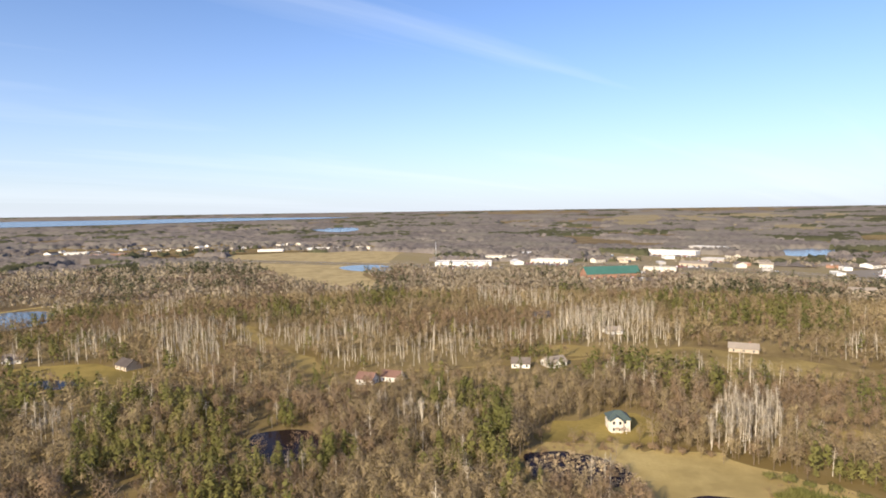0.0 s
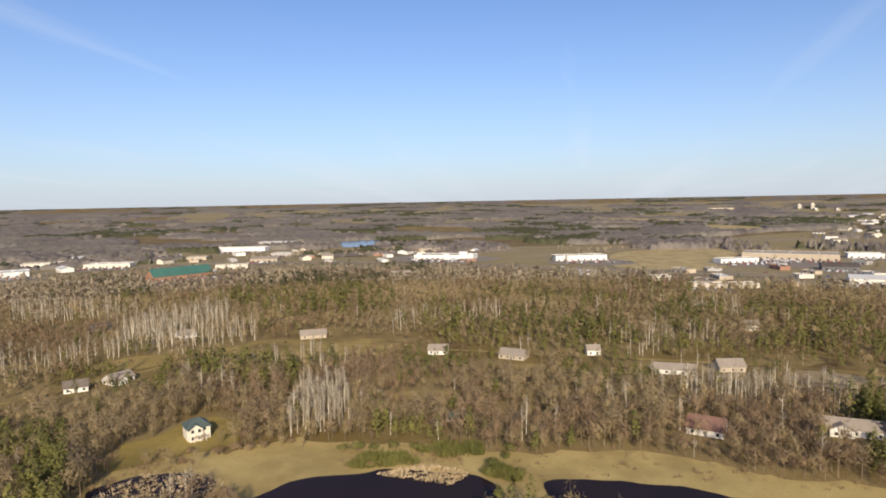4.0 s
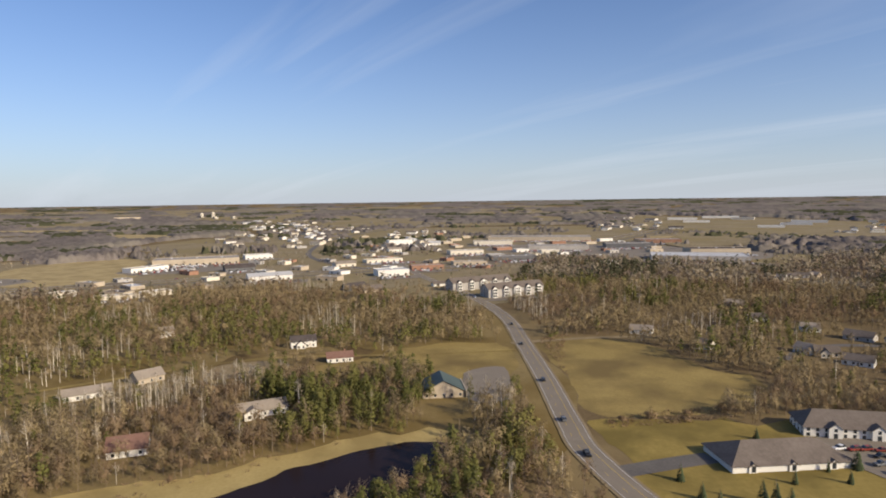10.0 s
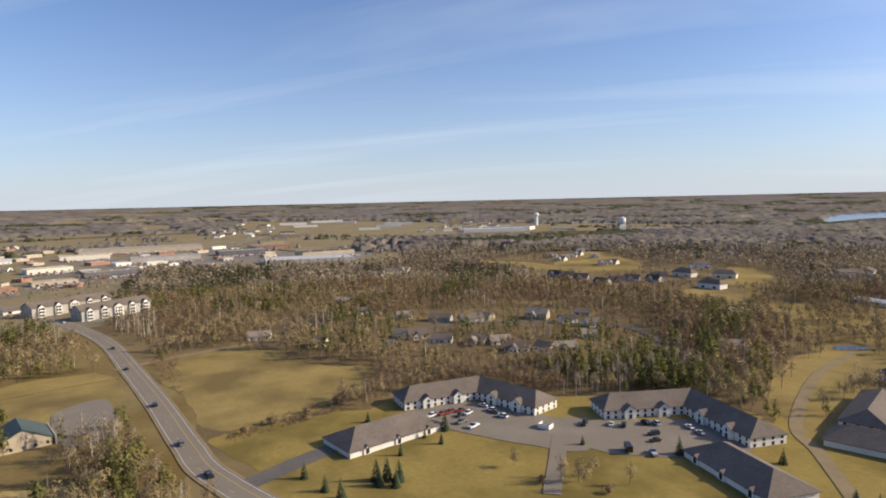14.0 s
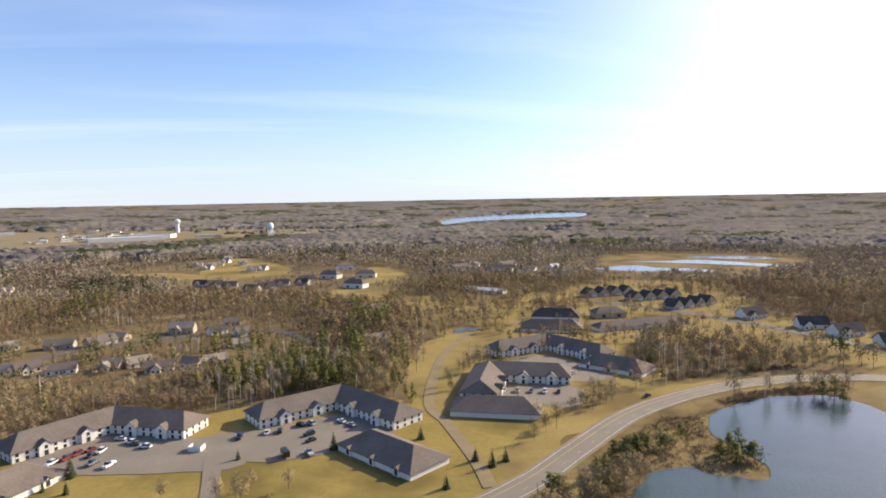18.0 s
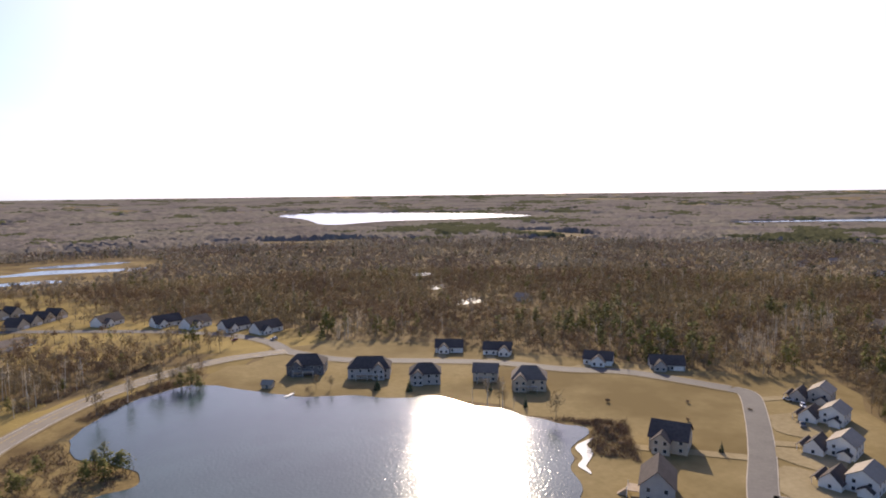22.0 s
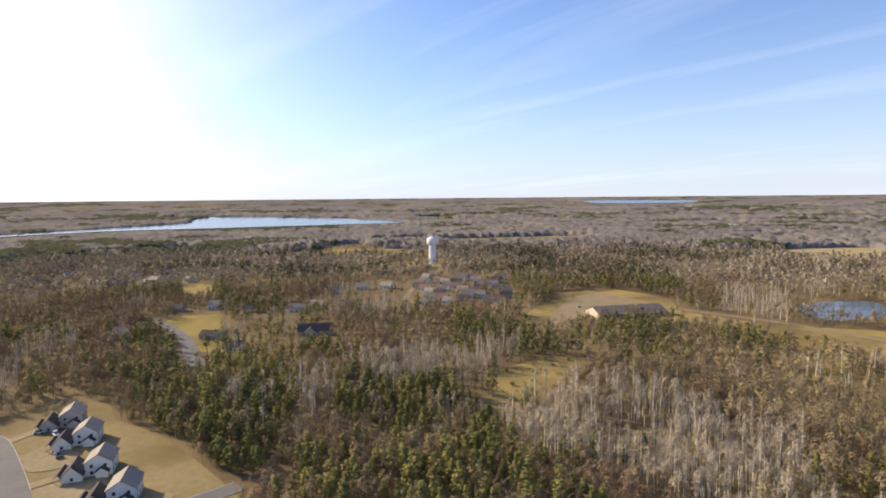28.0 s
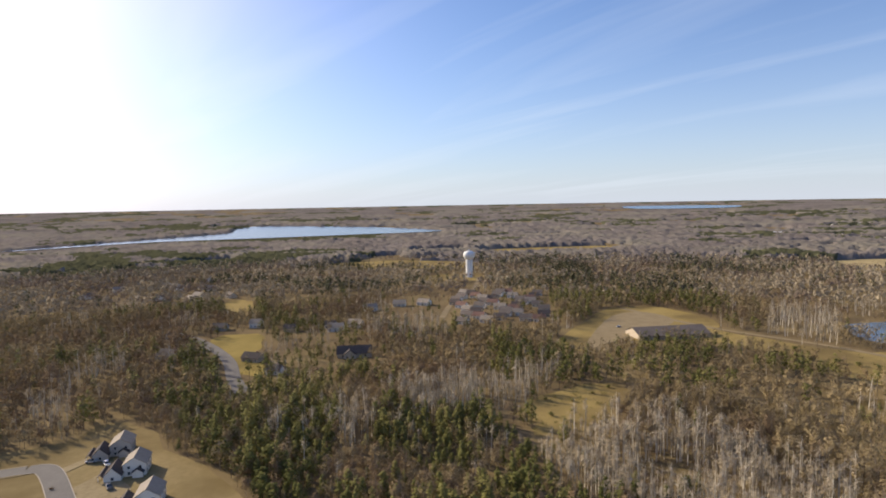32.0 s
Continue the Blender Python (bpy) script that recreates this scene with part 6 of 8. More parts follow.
KEEP += [(872, 537, 120), (780, 745, 80), (230, 822, 26), (205, 815, 22), (255, 818, 22)]       # open fields beside the highway
scatter_halls(26, 850, 250, 260, 150, -60, "along the highway")
scatter_halls(22, 1150, -230, 260, 170, -10, "in the shopping district")
scatter_halls(12, 500, 980, 300, 90, -50, "along the highway")
scatter_halls(16, 1500, 150, 300, 200, 0, "in the town")
scatter_halls(10, 1500, -1150, 300, 120, 140, "among the works")
scatter_houses(60, 1750, 420, 520, 130, 0, "distant pale house among street trees", "distant town houses", 0.5)
scatter_houses(55, 2300, 650, 700, 160, 15, "distant pale town building on the skyline", "distant town houses", 1.2)
scatter_houses(40, 1500, 120, 380, 90, 0, "distant house along a town street", "distant town houses", 0.5)
scatter_houses(36, 2300, -650, 500, 120, -10, "distant white town building", "distant town houses", 1.5)
scatter_houses(30, 1750, -1250, 380, 110, 140, "distant white works building", "distant town houses", 1.5)
scatter_houses(36, -700, 1640, 330, 90, 25, "distant pale house beyond the woods", "distant western houses", 0.8)
scatter_houses(22, -2080, 1600, 190, 70, 60, "distant white building on the western skyline", "distant western houses", 1.5)
scatter_houses(10, -760, -330, 140, 90, 10, "distant house in bare woods", "houses below the tower")
scatter_houses(12, 250, 1150, 260, 120, -15, "small building beside the highway", "highway buildings", 0.8)
scatter_houses(14, 560, 980, 260, 90, -50, "small building beside the highway", "highway buildings", 0.8)
scatter_houses(14, -1500, 900, 300, 200, 120, "distant house on the western skyline", "distant western houses", 1.0)
scatter_houses(10, 270, -760, 90, 60, 0, "long pale building past the park", "wooded estate houses", 1.0)


def tower_block(x, y, w, high, label):
    h = thing("tower_block", x, y, 35, label, "tower block", "town towers", z=float(height_at(x, y)))
    bm = bmesh.new()
    box(bm, -w / 2, w / 2, -8, 8, -2, high)
    part("wall", bm, M["cream"], h)
    for f in range(int(high / 4)):
        bm = bmesh.new()
        box(bm, -w / 2 - 0.1, w / 2 + 0.1, -8.1, 8.1, 2 + 4 * f, 3.4 + 4 * f)
        part("window_band", bm, M["glass"], h)
    bm = bmesh.new()
    box(bm, -w / 5, w / 5, -4, 4, high, high + 4)
    part("roof_house", bm, M["cream"], h)
    KEEP.append((x, y, 30))


for x, y, w, high in ((3285, 1324, 12, 22), (3298, 1270, 18, 26), (3150, 1200, 40, 10), (3180, 1120, 34, 9)):
    tower_block(x, y, w, high, "distant white tower block of the town centre")
hall(3080, 1615, -60, 120, 30, 13, "tansiding", "long tan hospital-like block on the skyline", units=3)

# ---- towers and masts ----
def lathe(profile, sides=24):
    bm = bmesh.new()
    rings = [[bm.verts.new((r * math.cos(2 * math.pi * i / sides), r * math.sin(2 * math.pi * i / sides), z)) for i in range(sides)] for r, z in profile]
    for a, b in zip(rings, rings[1:]):
        for i in range(sides):
            bm.faces.new((a[i], a[(i + 1) % sides], b[(i + 1) % sides], b[i]))
    bm.faces.new(rings[-1])
    bm.faces.new(rings[0][::-1])
    for f in bm.faces:
        f.smooth = len(f.verts) == 4
    return bm


def water_tower(x, y, scale, label):
    h = thing("water_tower", x, y, 0, label, "water tower", z=float(height_at(x, y)))
    part("shaft", lathe([(5.6 * scale, -1), (5.2 * scale, 0), (5.0 * scale, 24 * scale), (5.4 * scale, 26 * scale)]), M["tank"], h)
    part("tank", lathe([(5.4 * scale, 26.01 * scale), (7.6 * scale, 28.5 * scale), (8.3 * scale, 31 * scale), (8.3 * scale, 34.5 * scale), (7.2 * scale, 36.6 * scale), (4.5 * scale, 38.0 * scale), (1.4 * scale, 38.7 * scale)]), M["tank"], h)
    part("vent", lathe([(1.2 * scale, 38.71 * scale), (1.2 * scale, 39.8 * scale), (0.6 * scale, 40.2 * scale)], 12), M["steel"], h)
    KEEP.append((x, y, 26))


water_tower(-887, 57, 1.0, "white ribbed water tower rising above bare woods")
water_tower(1600, -1449, 1.15, "white water tower beyond the distant works")
s = thing("silo_tank", 1080, -1271, 0, "pale round storage tower on slender legs", "tower")
part("tank", lathe([(7, 24), (8.2, 28), (8.2, 36), (5, 39.5), (1, 40.5)]), M["tank"], s)
for i in range(7):
    part("leg", lathe([(0.8, -1), (0.7, 26)], 8), M["tank"], s, at=pose(6.6 * math.cos(i * 0.8976), 6.6 * math.sin(i * 0.8976), 0))
part("riser", lathe([(1.2, -1), (1.2, 25)], 10), M["tank"], s)
m = thing("radio_mast", -14, 1150, 0, "slender grey lattice mast beside the warehouse", "mast")
for dx, dy in ((0.6, 0), (-0.4, 0.5), (-0.4, -0.5)):
    part("mast_leg", lathe([(0.22, -0.5), (0.16, 38)], 6), M["steel"], m, at=pose(dx, dy, 0))
bm = bmesh.new()
for i in range(18):
    box(bm, -0.5, 0.7, -0.5, 0.5, 1 + 2 * i, 1.12 + 2 * i)
part("lattice", bm, M["steel"], m)


# small structures round the houses
e = thing("dustbin_enclosure", 193, -163, 20, "white fenced dustbin enclosure on the parking court", "enclosure", z=0.2)
for r in ((-2.5, 2.5, 1.9, 2.0), (-2.5, -2.4, -2, 1.9), (2.4, 2.5, -2, 1.9)):
    bm = bmesh.new()
    box(bm, *r, -0.2, 1.9)
    part("fence_panel", bm, M["white"], e)
bm = bmesh.new()
box(bm, -1.6, 1.6, -0.4, 1.4, 0.1, 1.4)
part("bin", bm, M["darksiding"], e)
house(-64, -293, 140, 5, 4, 2.2, 1.5, "tansiding", "shingle_tan", "small wooden garden shed on the lake shore", wins={}, extras="D", name="garden_shed", reach=4)
d = thing("dock", -70, -276, 35, "small white floating dock at the lake edge", "dock", z=0.3)
bm = bmesh.new()
box(bm, -3, 3, -0.8, 0.8, -0.1, 0.25)
part("platform", bm, M["white"], d)
for px in (-2.6, 2.6):
    bm = bmesh.new()
    box(bm, px - 0.08, px + 0.08, 0.6, 0.76, -0.5, 1.0)
    part("dock_post", bm, M["steel"], d)


def drive(name, x0, y0, x1, y1, w, key="gravel"):
    ribbon(name, [(x0, y0), ((x0 + x1) / 2, (y0 + y1) / 2), (x1, y1)], w, M[key], 0.235, label="pale driveway between a house and the street", category="driveway", steps=3)


for x0, y0, x1, y1 in ((-96, -316, -110, -326), (-120, -292, -132, -306), (-141, -266, -152, -292), (-166, -255, -178, -270), (-176, -232, -190, -258), (-170, -306, -160, -288), (-190, -286, -182, -270), (-222, -238, -208, -238), (-245, -212, -232, -212), (-158, -150, -186, -120), (-128, -124, -150, -96),
                       (-258, -150, -240, -158), (-240, -136, -222, -142), (-210, -118, -200, -128), (-188, -102, -176, -112)):
    drive("driveway", x0, y0, x1, y1, 5.0, "bare")

for pts in ([(-200, -123), (-210, -105), (-196, -99), (-192, -116)], [(-188, -112), (-193, -97), (-194, -76), (-186, -76), (-168, -98), (-177, -107)], [(-227, -139), (-236, -130), (-227, -119), (-219, -119), (-215, -131)]):
    patch("driveway_pad", pts, M["bare"], 0.245, "broad pale gravelly driveway before a new house", "driveway", steps=3)

# ---- vehicles ----
def car_meshes(kind):
    L, W, H = {"car": (4.6, 1.85, 1.45), "suv": (4.8, 1.95, 1.75), "pickup": (5.8, 2.0, 1.85)}[kind]
    belt = H * 0.58
    bm = bmesh.new()
    v = box(bm, -L / 2, L / 2, -W / 2, W / 2, 0.28, belt)
    bmesh.ops.bevel(bm, geom=[e for e in bm.edges], offset=0.14, segments=2, affect='EDGES')
    body = bm
    lo, hi = {"car": (-0.34, 0.22), "suv": (-0.46, 0.24), "pickup": (-0.08, 0.26)}[kind]
    bm = bmesh.new()
    x0, x1, y = L * lo, L * hi, W / 2 - 0.08
    v = box(bm, x0, x1, -y, y, belt - 0.01, H)
    for i in (4, 5, 6, 7):
        v[i].co.x += (0.5 if i in (4, 7) else -0.7) * (0.5 if kind != "car" else 0.9)
        v[i].co.y *= 0.84
    bmesh.ops.bevel(bm, geom=[e for e in bm.edges], offset=0.06, segments=1, affect='EDGES')
    cabin = bm
    bm = bmesh.new()
    box(bm, x0 + 0.75, x1 - 0.95, -y * 0.8, y * 0.8, H - 0.01, H + 0.035)
    roof = bm
    wheel = lathe([(0.20, -0.11), (0.34, -0.10), (0.34, 0.10), (0.20, 0.11)], 12)
    return L, W, body, cabin, roof, wheel


PROTO = {}


def vehicle(kind, paint, x, y, turn, words, group):
    key = (kind, paint)
    z = 0.3
    if key not in PROTO:
        L, W, body, cabin, roof, wheel = car_meshes(kind)
        o = thing("car" if kind != "pickup" else "pickup_truck", x, y, turn, words, "car", group, z=z)
        part("body", body, PAINTS[paint], o)
        part("cabin", cabin, M["glass"], o)
        part("roof", roof, PAINTS[paint], o)
        wd = data_of("wheel", wheel, M["tyre"])
        for sx in (-0.31, 0.31):
            for sy in (-1, 1):
                part("wheel", wd, None, o, at=pose(sx * L, sy * (W / 2 - 0.1), 0.34, 90, 0, 0))
        PROTO[key] = o
        return o
    o = copy_thing(PROTO[key], pose(x, y, z, 0, 0, turn))
    return tagged(o, words, "car", group)


COLOURS = ("white", "black", "red", "silver", "grey", "blue")
PARKED = ((232, -133, 100, 0, "suv"), (231, -138, 97, 2, "suv"), (231, -142, 95, 2, "suv"), (230, -147, 92, 2, "car"), (225, -143, 110, 1, "car"), (225, -147.5, 110, 0, "suv"),
          (218, -139, 100, 4, "pickup"), (211, -140, 105, 0, "pickup"), (229, -159, 18, 0, "car"), (222, -158, 18, 0, "suv"), (219, -157.5, 18, 4, "car"), (213, -157, 18, 0, "suv"),
          (186, -178, -60, 1, "pickup"), (179, -186, -55, 0, "car"), (175, -189, -55, 1, "suv"), (171.5, -198, -20, 1, "suv"), (168.5, -201, -22, 3, "suv"), (162, -191, 70, 1, "suv"),
          (157.5, -186, 72, 1, "car"), (158, -208, -20, 0, "car"), (152, -206, -20, 3, "car"), (150.5, -175.5, -36, 3, "pickup"))
for x, y, t, c, k in PARKED:
    vehicle(k, c, x, y, t, COLOURS[c] + {"car": " car", "suv": " sport utility car", "pickup": " pickup truck"}[k] + " parked by the condominiums", "cars at the condominiums")
for i in range(5):
    vehicle(("car", "suv")[i % 2], (0, 3, 4, 0, 1)[i], 108 - 6.2 * i, -272 - 1.8 * i, 100, COLOURS[(0, 3, 4, 0, 1)[i]] + " car parked in the shaded court", "cars at the condominiums")
for i in range(6):
    vehicle(("suv", "car")[i % 2], (0, 1, 3, 0, 4, 3)[i], 119 - 7 * i, -318 + 1.2 * i, 70, COLOURS[(0, 1, 3, 0, 4, 3)[i]] + " car parked in the far court", "cars at the condominiums")
ROAD_CARS = ((468, -36, 0, 1, "suv"), (404, -36, 2, 1, "car"), (323, -38, 0, 1, "suv"), (265, -38, 0, 4, "suv"), (229, -40, 3, 1, "pickup"), (600, -14, 15, 0, "car"))
for x, y, t, c, k in ROAD_CARS:
    vehicle(k, c, x, y, t, COLOURS[c] + " car on the county road", "cars on the road")
for x, y, t, c, k in ((44, -288, 60, 1, "car"), (-250, -140, 40, 0, "suv"), (-253, -148, 100, 3, "car"), (-228, -128, 35, 4, "pickup"), (-74, -404, 30, 2, "car"), (-96, -392, 10, 3, "suv")):
    vehicle(k, c, x, y, t, COLOURS[c] + " car on a residential street", "cars near the houses")
line = spline(HIGHWAY, 12, False)
for i, k in enumerate(range(40, 118, 4)):      # traffic on the two carriageways
    p, q = line[k], line[k + 1]
    d = (q - p) / np.hypot(*(q - p))
    o = (11.5, 7.0, -7.0, -11.5)[i * 7 % 4]
    c = (0, 1, 3, 4, 0, 2, 5)[i % 7]
    vehicle(("car", "suv", "pickup")[i % 3], c, p[0] - d[1] * o + (i * 13 % 9), p[1] + d[0] * o, math.degrees(math.atan2(d[1], d[0])), COLOURS[c] + " car on the divided highway", "cars on the highway")
t = thing("cargo_trailer", 157.5, -170.5, -36, "dark enclosed cargo trailer hitched behind a pickup truck", "trailer", z=0.3)
bm = bmesh.new()
box(bm, -2.6, 2.6, -1.1, 1.1, 0.5, 2.7)
bmesh.ops.bevel(bm, geom=bm.edges[:], offset=0.1, segments=2, affect='EDGES')
part("box", bm, PAINTS[1], t)
for sx in (-0.5, 0.5):
    for sy in (-1, 1):
        part("wheel", lathe([(0.2, -0.11), (0.36, -0.1), (0.36, 0.1), (0.2, 0.11)], 12), M["tyre"], t, at=pose(sx, sy * 1.0, 0.36, 90, 0, 0))
bm = bmesh.new()
box(bm, 2.6, 3.9, -0.06, 0.06, 0.45, 0.58)
part("hitch", bm, M["steel"], t)
lots = np.random.default_rng(5)
for cx, cy, turn, nx, ny, sx, sy in ((640, 850, -53, 10, 3, 6, 9), (600, 815, -53, 9, 2, 6, 9), (770, 560, -33, 9, 2, 6, 9), (895, 390, -70, 9, 3, 6, 9), (1090, -200, -100, 8, 3, 6, 10), (1010, -330, -100, 8, 3, 6, 10), (-500, 168, 30, 5, 1, 5, 8), (322, -10, 0, 4, 1, 5, 6), (600, -60, -65, 6, 1, 6, 8)):
    a = radians(turn)
    for i in range(nx):
        for j in range(ny):
            if lots.random() < 0.55:
                continue
            u, v = (i - nx / 2) * sx, (j - ny / 2) * sy
            c = int(lots.choice([0, 0, 0, 1, 3, 3, 4, 2]))
            vehicle("car" if lots.random() < 0.5 else "suv", c, cx + u * math.cos(a) - v * math.sin(a), cy + u * math.sin(a) + v * math.cos(a), turn + 90, COLOURS[c] + " car parked in a lot", "cars in distant lots")

# ---- woods ----
tree_rng = np.random.default_rng(21)


def unit(v):
    return v / np.maximum(np.linalg.norm(v, axis=-1, keepdims=True), 1e-6)


def prism(p0, p1, r0, r1, sides=3):
    """A thin tapered stick as triangles, (n, 3, 3)."""
    d = unit((p1 - p0)[None])[0]
    u = unit(np.cross(d, [0.3, 0.9, 0.31])[None])[0]
    w = np.cross(d, u)
    ang = np.arange(sides) * 2 * np.pi / sides
    ring = np.cos(ang)[:, None] * u + np.sin(ang)[:, None] * w
    a, b = p0 + ring * r0, p1 + ring * r1
    out = []
    for i in range(sides):
        j = (i + 1) % sides
        out += [(a[i], a[j], b[j]), (a[i], b[j], b[i])]
    return np.array(out)


def slivers(n, base, tip, width, g):
    d = tip - base
    s = unit(np.cross(d, g.normal(size=(n, 3)))) * width[:, None] / 2
    return np.stack([base - s, base + s, tip], 1)


def clumps(g, n, centres, radii, core, long, width, up):
    """Short twig sprays or needle tufts filling rounded lobes; returns triangles and their soft outward normals."""
    pick = g.integers(len(centres), size=n)
    d = unit(g.normal(size=(n, 3)))
    r = g.uniform(0.15, 1.0, n)[:, None] ** 0.4
    p = centres[pick] + d * r * radii[pick]
    out = unit(0.35 * d + 0.8 * unit((p - core) * [1, 1, 0.8]) + [0, 0, 0.2])
    face = unit(out + 0.3 * g.normal(size=(n, 3)))
    way = g.normal(size=(n, 3)) + [0, 0, up * 2]
    way = unit(way - face * (way * face).sum(1)[:, None])
    size = (long * g.uniform(0.6, 1.4, n))[:, None]
    side = np.cross(face, way) * (width * g.uniform(0.6, 1.4, n))[:, None] / 2
    base, tip = p - way * size * 0.5, p + way * size * 0.5
    base[:, 2] = np.maximum(base[:, 2], 0.3)
    return np.stack([base - side, base + side, tip], 1), out


def bare_tree(g, h, spread, sprays, long, width, limbs, pale=False):
    """A leafless tree: trunk, forking limbs and a rounded, lobed haze of twig sprays; returns wood, crown and crown normals."""
    lean = g.normal(size=2) * 0.03 * h
    thick = 0.015 if pale else 0.011
    top = np.array([lean[0], lean[1], h * 0.9])
    wood = [prism(np.array([0, 0, -0.3]), top * [0.4, 0.4, 0.5], h * thick, h * thick * 0.7)]
    if limbs >= 0:
        wood.append(prism(top * [0.4, 0.4, 0.5], top, h * thick * 0.7, h * 0.002))
    lo = 0.55 if pale else 0.3
    for i in range(max(limbs, 0)):
        z = h * g.uniform(lo, 0.72)
        a = g.uniform(0, 2 * np.pi)
        b = np.array([lean[0] * z / h, lean[1] * z / h, z])
        reach = spread * g.uniform(0.55, 0.95)
        e = b + np.array([math.cos(a) * reach, math.sin(a) * reach, reach * g.uniform(0.6, 1.3)])
        e[2] = min(e[2], h * 0.97)
        wood.append(prism(b, e, h * 0.006, h * 0.0015))
    m = 5 if pale else 8
    mid, tall = h * (0.66 if pale else 0.55), h * (0.32 if pale else 0.42)
    d = unit(g.normal(size=(m, 3)) * [1, 1, 0.8])
    centres = d * [spread, spread, tall] * g.uniform(0.3, 0.68, m)[:, None] + [lean[0] * 0.6, lean[1] * 0.6, mid]
    radii = np.array([spread, spread, tall * 0.9]) * g.uniform(0.34, 0.6, m)[:, None]
    crown, out = clumps(g, sprays, centres, radii, np.array([lean[0] * 0.6, lean[1] * 0.6, h * 0.5]), long, width, 1.3 if pale else 0.45)
    return np.concatenate(wood), crown, out


def pine_tree(g, h, spread, tufts, size):
    """A pine: straight trunk under uneven tiers of bushy needle clumps, widest low down."""
    lo = g.uniform(0.12, 0.3)
    wood = [prism(np.array([0, 0, -0.3]), np.array([0, 0, h * 0.92]), h * 0.014, h * 0.003)]
    m = 11
    level = (np.arange(m) + g.uniform(0, 1, m)) / m
    reach = spread * (1.02 - level) ** g.uniform(0.5, 0.8) * g.uniform(0.35, 0.75, m)
    a = np.arange(m) * 2.4 + g.uniform(0, 6.3)
    centres = np.stack([np.cos(a) * reach, np.sin(a) * reach, h * (lo + (0.93 - lo) * level)], 1)
    radii = np.stack([0.30 * spread + 0.42 * spread * (1 - level)] * 2 + [h * (0.075 + 0.05 * (1 - level))], 1)
    crown, out = clumps(g, tufts, centres, radii, np.array([0, 0, h * 0.42]), size, size * 0.62, 0.15)
    return np.concatenate(wood), crown, out


def spruce_tree(g, h, spread, tufts, size):
    """A spruce: a dense cone of drooping boughs."""
    wood = [prism(np.array([0, 0, -0.3]), np.array([0, 0, h * 0.95]), h * 0.016, h * 0.003)]
    s = 1 - np.sqrt(g.uniform(0, 1, tufts))
    z = h * (0.05 + 0.93 * s)
    r = spread * (1 - s) * g.uniform(0.75, 1.08, tufts) + 0.1
    a = g.uniform(0, 2 * np.pi, tufts)
    tip = np.stack([np.cos(a) * r, np.sin(a) * r, z - r * 0.25], 1)
    root = np.stack([np.cos(a) * r * 0.25, np.sin(a) * r * 0.25, z + r * 0.12], 1)
    side = np.stack([-np.sin(a), np.cos(a), np.zeros(tufts)], 1) * (size * g.uniform(0.5, 1.1, tufts))[:, None]
    crown = np.stack([root + side * 0.5, tip - side * 0.4 + [0, 0, -0.05], tip + side * 0.4 + [0, 0, 0.1]], 1)
    return np.concatenate(wood), crown, unit(np.stack([np.cos(a), np.sin(a), np.full(tufts, 0.45)], 1))


def bush(g, h, spread, n, width):
    b = g.normal(size=(n, 3)) * [spread * 0.25, spread * 0.25, 0]
    b[:, 2] = -0.1 + h * 0.3 * g.random(n)
    d = unit(g.normal(size=(n, 3)) * [0.6, 0.6, 0.3] + [0, 0, 0.8])
    return slivers(n, b, b + d * (h * g.uniform(0.4, 0.9, n))[:, None], np.full(n, width), g)


# templates for three distances; wood and crown apart
g = np.random.default_rng(3)
KIND = {
    "bare": [
        [bare_tree(g, g.uniform(10.5, 15), g.uniform(3.0, 4.4), 185, 1.25, 0.25, 5) for _ in range(12)],
        [bare_tree(g, g.uniform(10.5, 15), g.uniform(3.2, 4.6), 60, 1.7, 0.5, 0) for _ in range(10)],
        [bare_tree(g, g.uniform(11, 14.5), g.uniform(4.2, 5.6), 17, 2.7, 1.7, -1) for _ in range(8)]],
    "birch": [
        [bare_tree(g, g.uniform(12, 16.5), g.uniform(1.5, 2.2), 62, 1.5, 0.20, 4, True) for _ in range(8)],
        [bare_tree(g, g.uniform(12, 16.5), g.uniform(1.7, 2.5), 30, 2.0, 0.32, 0, True) for _ in range(8)],
        [bare_tree(g, g.uniform(12, 15), g.uniform(3.0, 4.0), 11, 3.4, 1.8, -1, True) for _ in range(6)]],
    "pine": [
        [pine_tree(g, g.uniform(9, 15), g.uniform(2.3, 3.5), 190, 1.0) for _ in range(10)],
        [pine_tree(g, g.uniform(9, 15), g.uniform(2.5, 3.6), 70, 1.5) for _ in range(8)],
        [pine_tree(g, g.uniform(11, 15), g.uniform(3.4, 4.4), 22, 2.7) for _ in range(6)]],
}
KIND["oak"] = KIND["bare"]
WOOD = {"bare": "trunk", "oak": "trunk", "birch": "birch", "pine": "trunk"}
# past 700 m all but birch take crown colours with haze mixed in
CROWN = {"bare": ("twig", "twig", "hazed_twig"), "oak": ("oak", "oak", "hazed_oak"), "birch": ("aspen", "aspen", "aspen"), "pine": ("needle", "needle", "hazed_needle")}


def lattice_noise(x, y, size, seed):
    """Smooth value noise for arrays of places."""
    table = np.random.default_rng(seed).random((64, 64))
    u, v = x / size, y / size
    i, j = np.floor(u).astype(int), np.floor(v).astype(int)
    fu, fv = u - i, v - j
    fu, fv = fu * fu * (3 - 2 * fu), fv * fv * (3 - 2 * fv)
    a = table[i % 64, j % 64] * (1 - fu) + table[(i + 1) % 64, j % 64] * fu
    b = table[i % 64, (j + 1) % 64] * (1 - fu) + table[(i + 1) % 64, (j + 1) % 64] * fu
    return a * (1 - fv) + b * fv


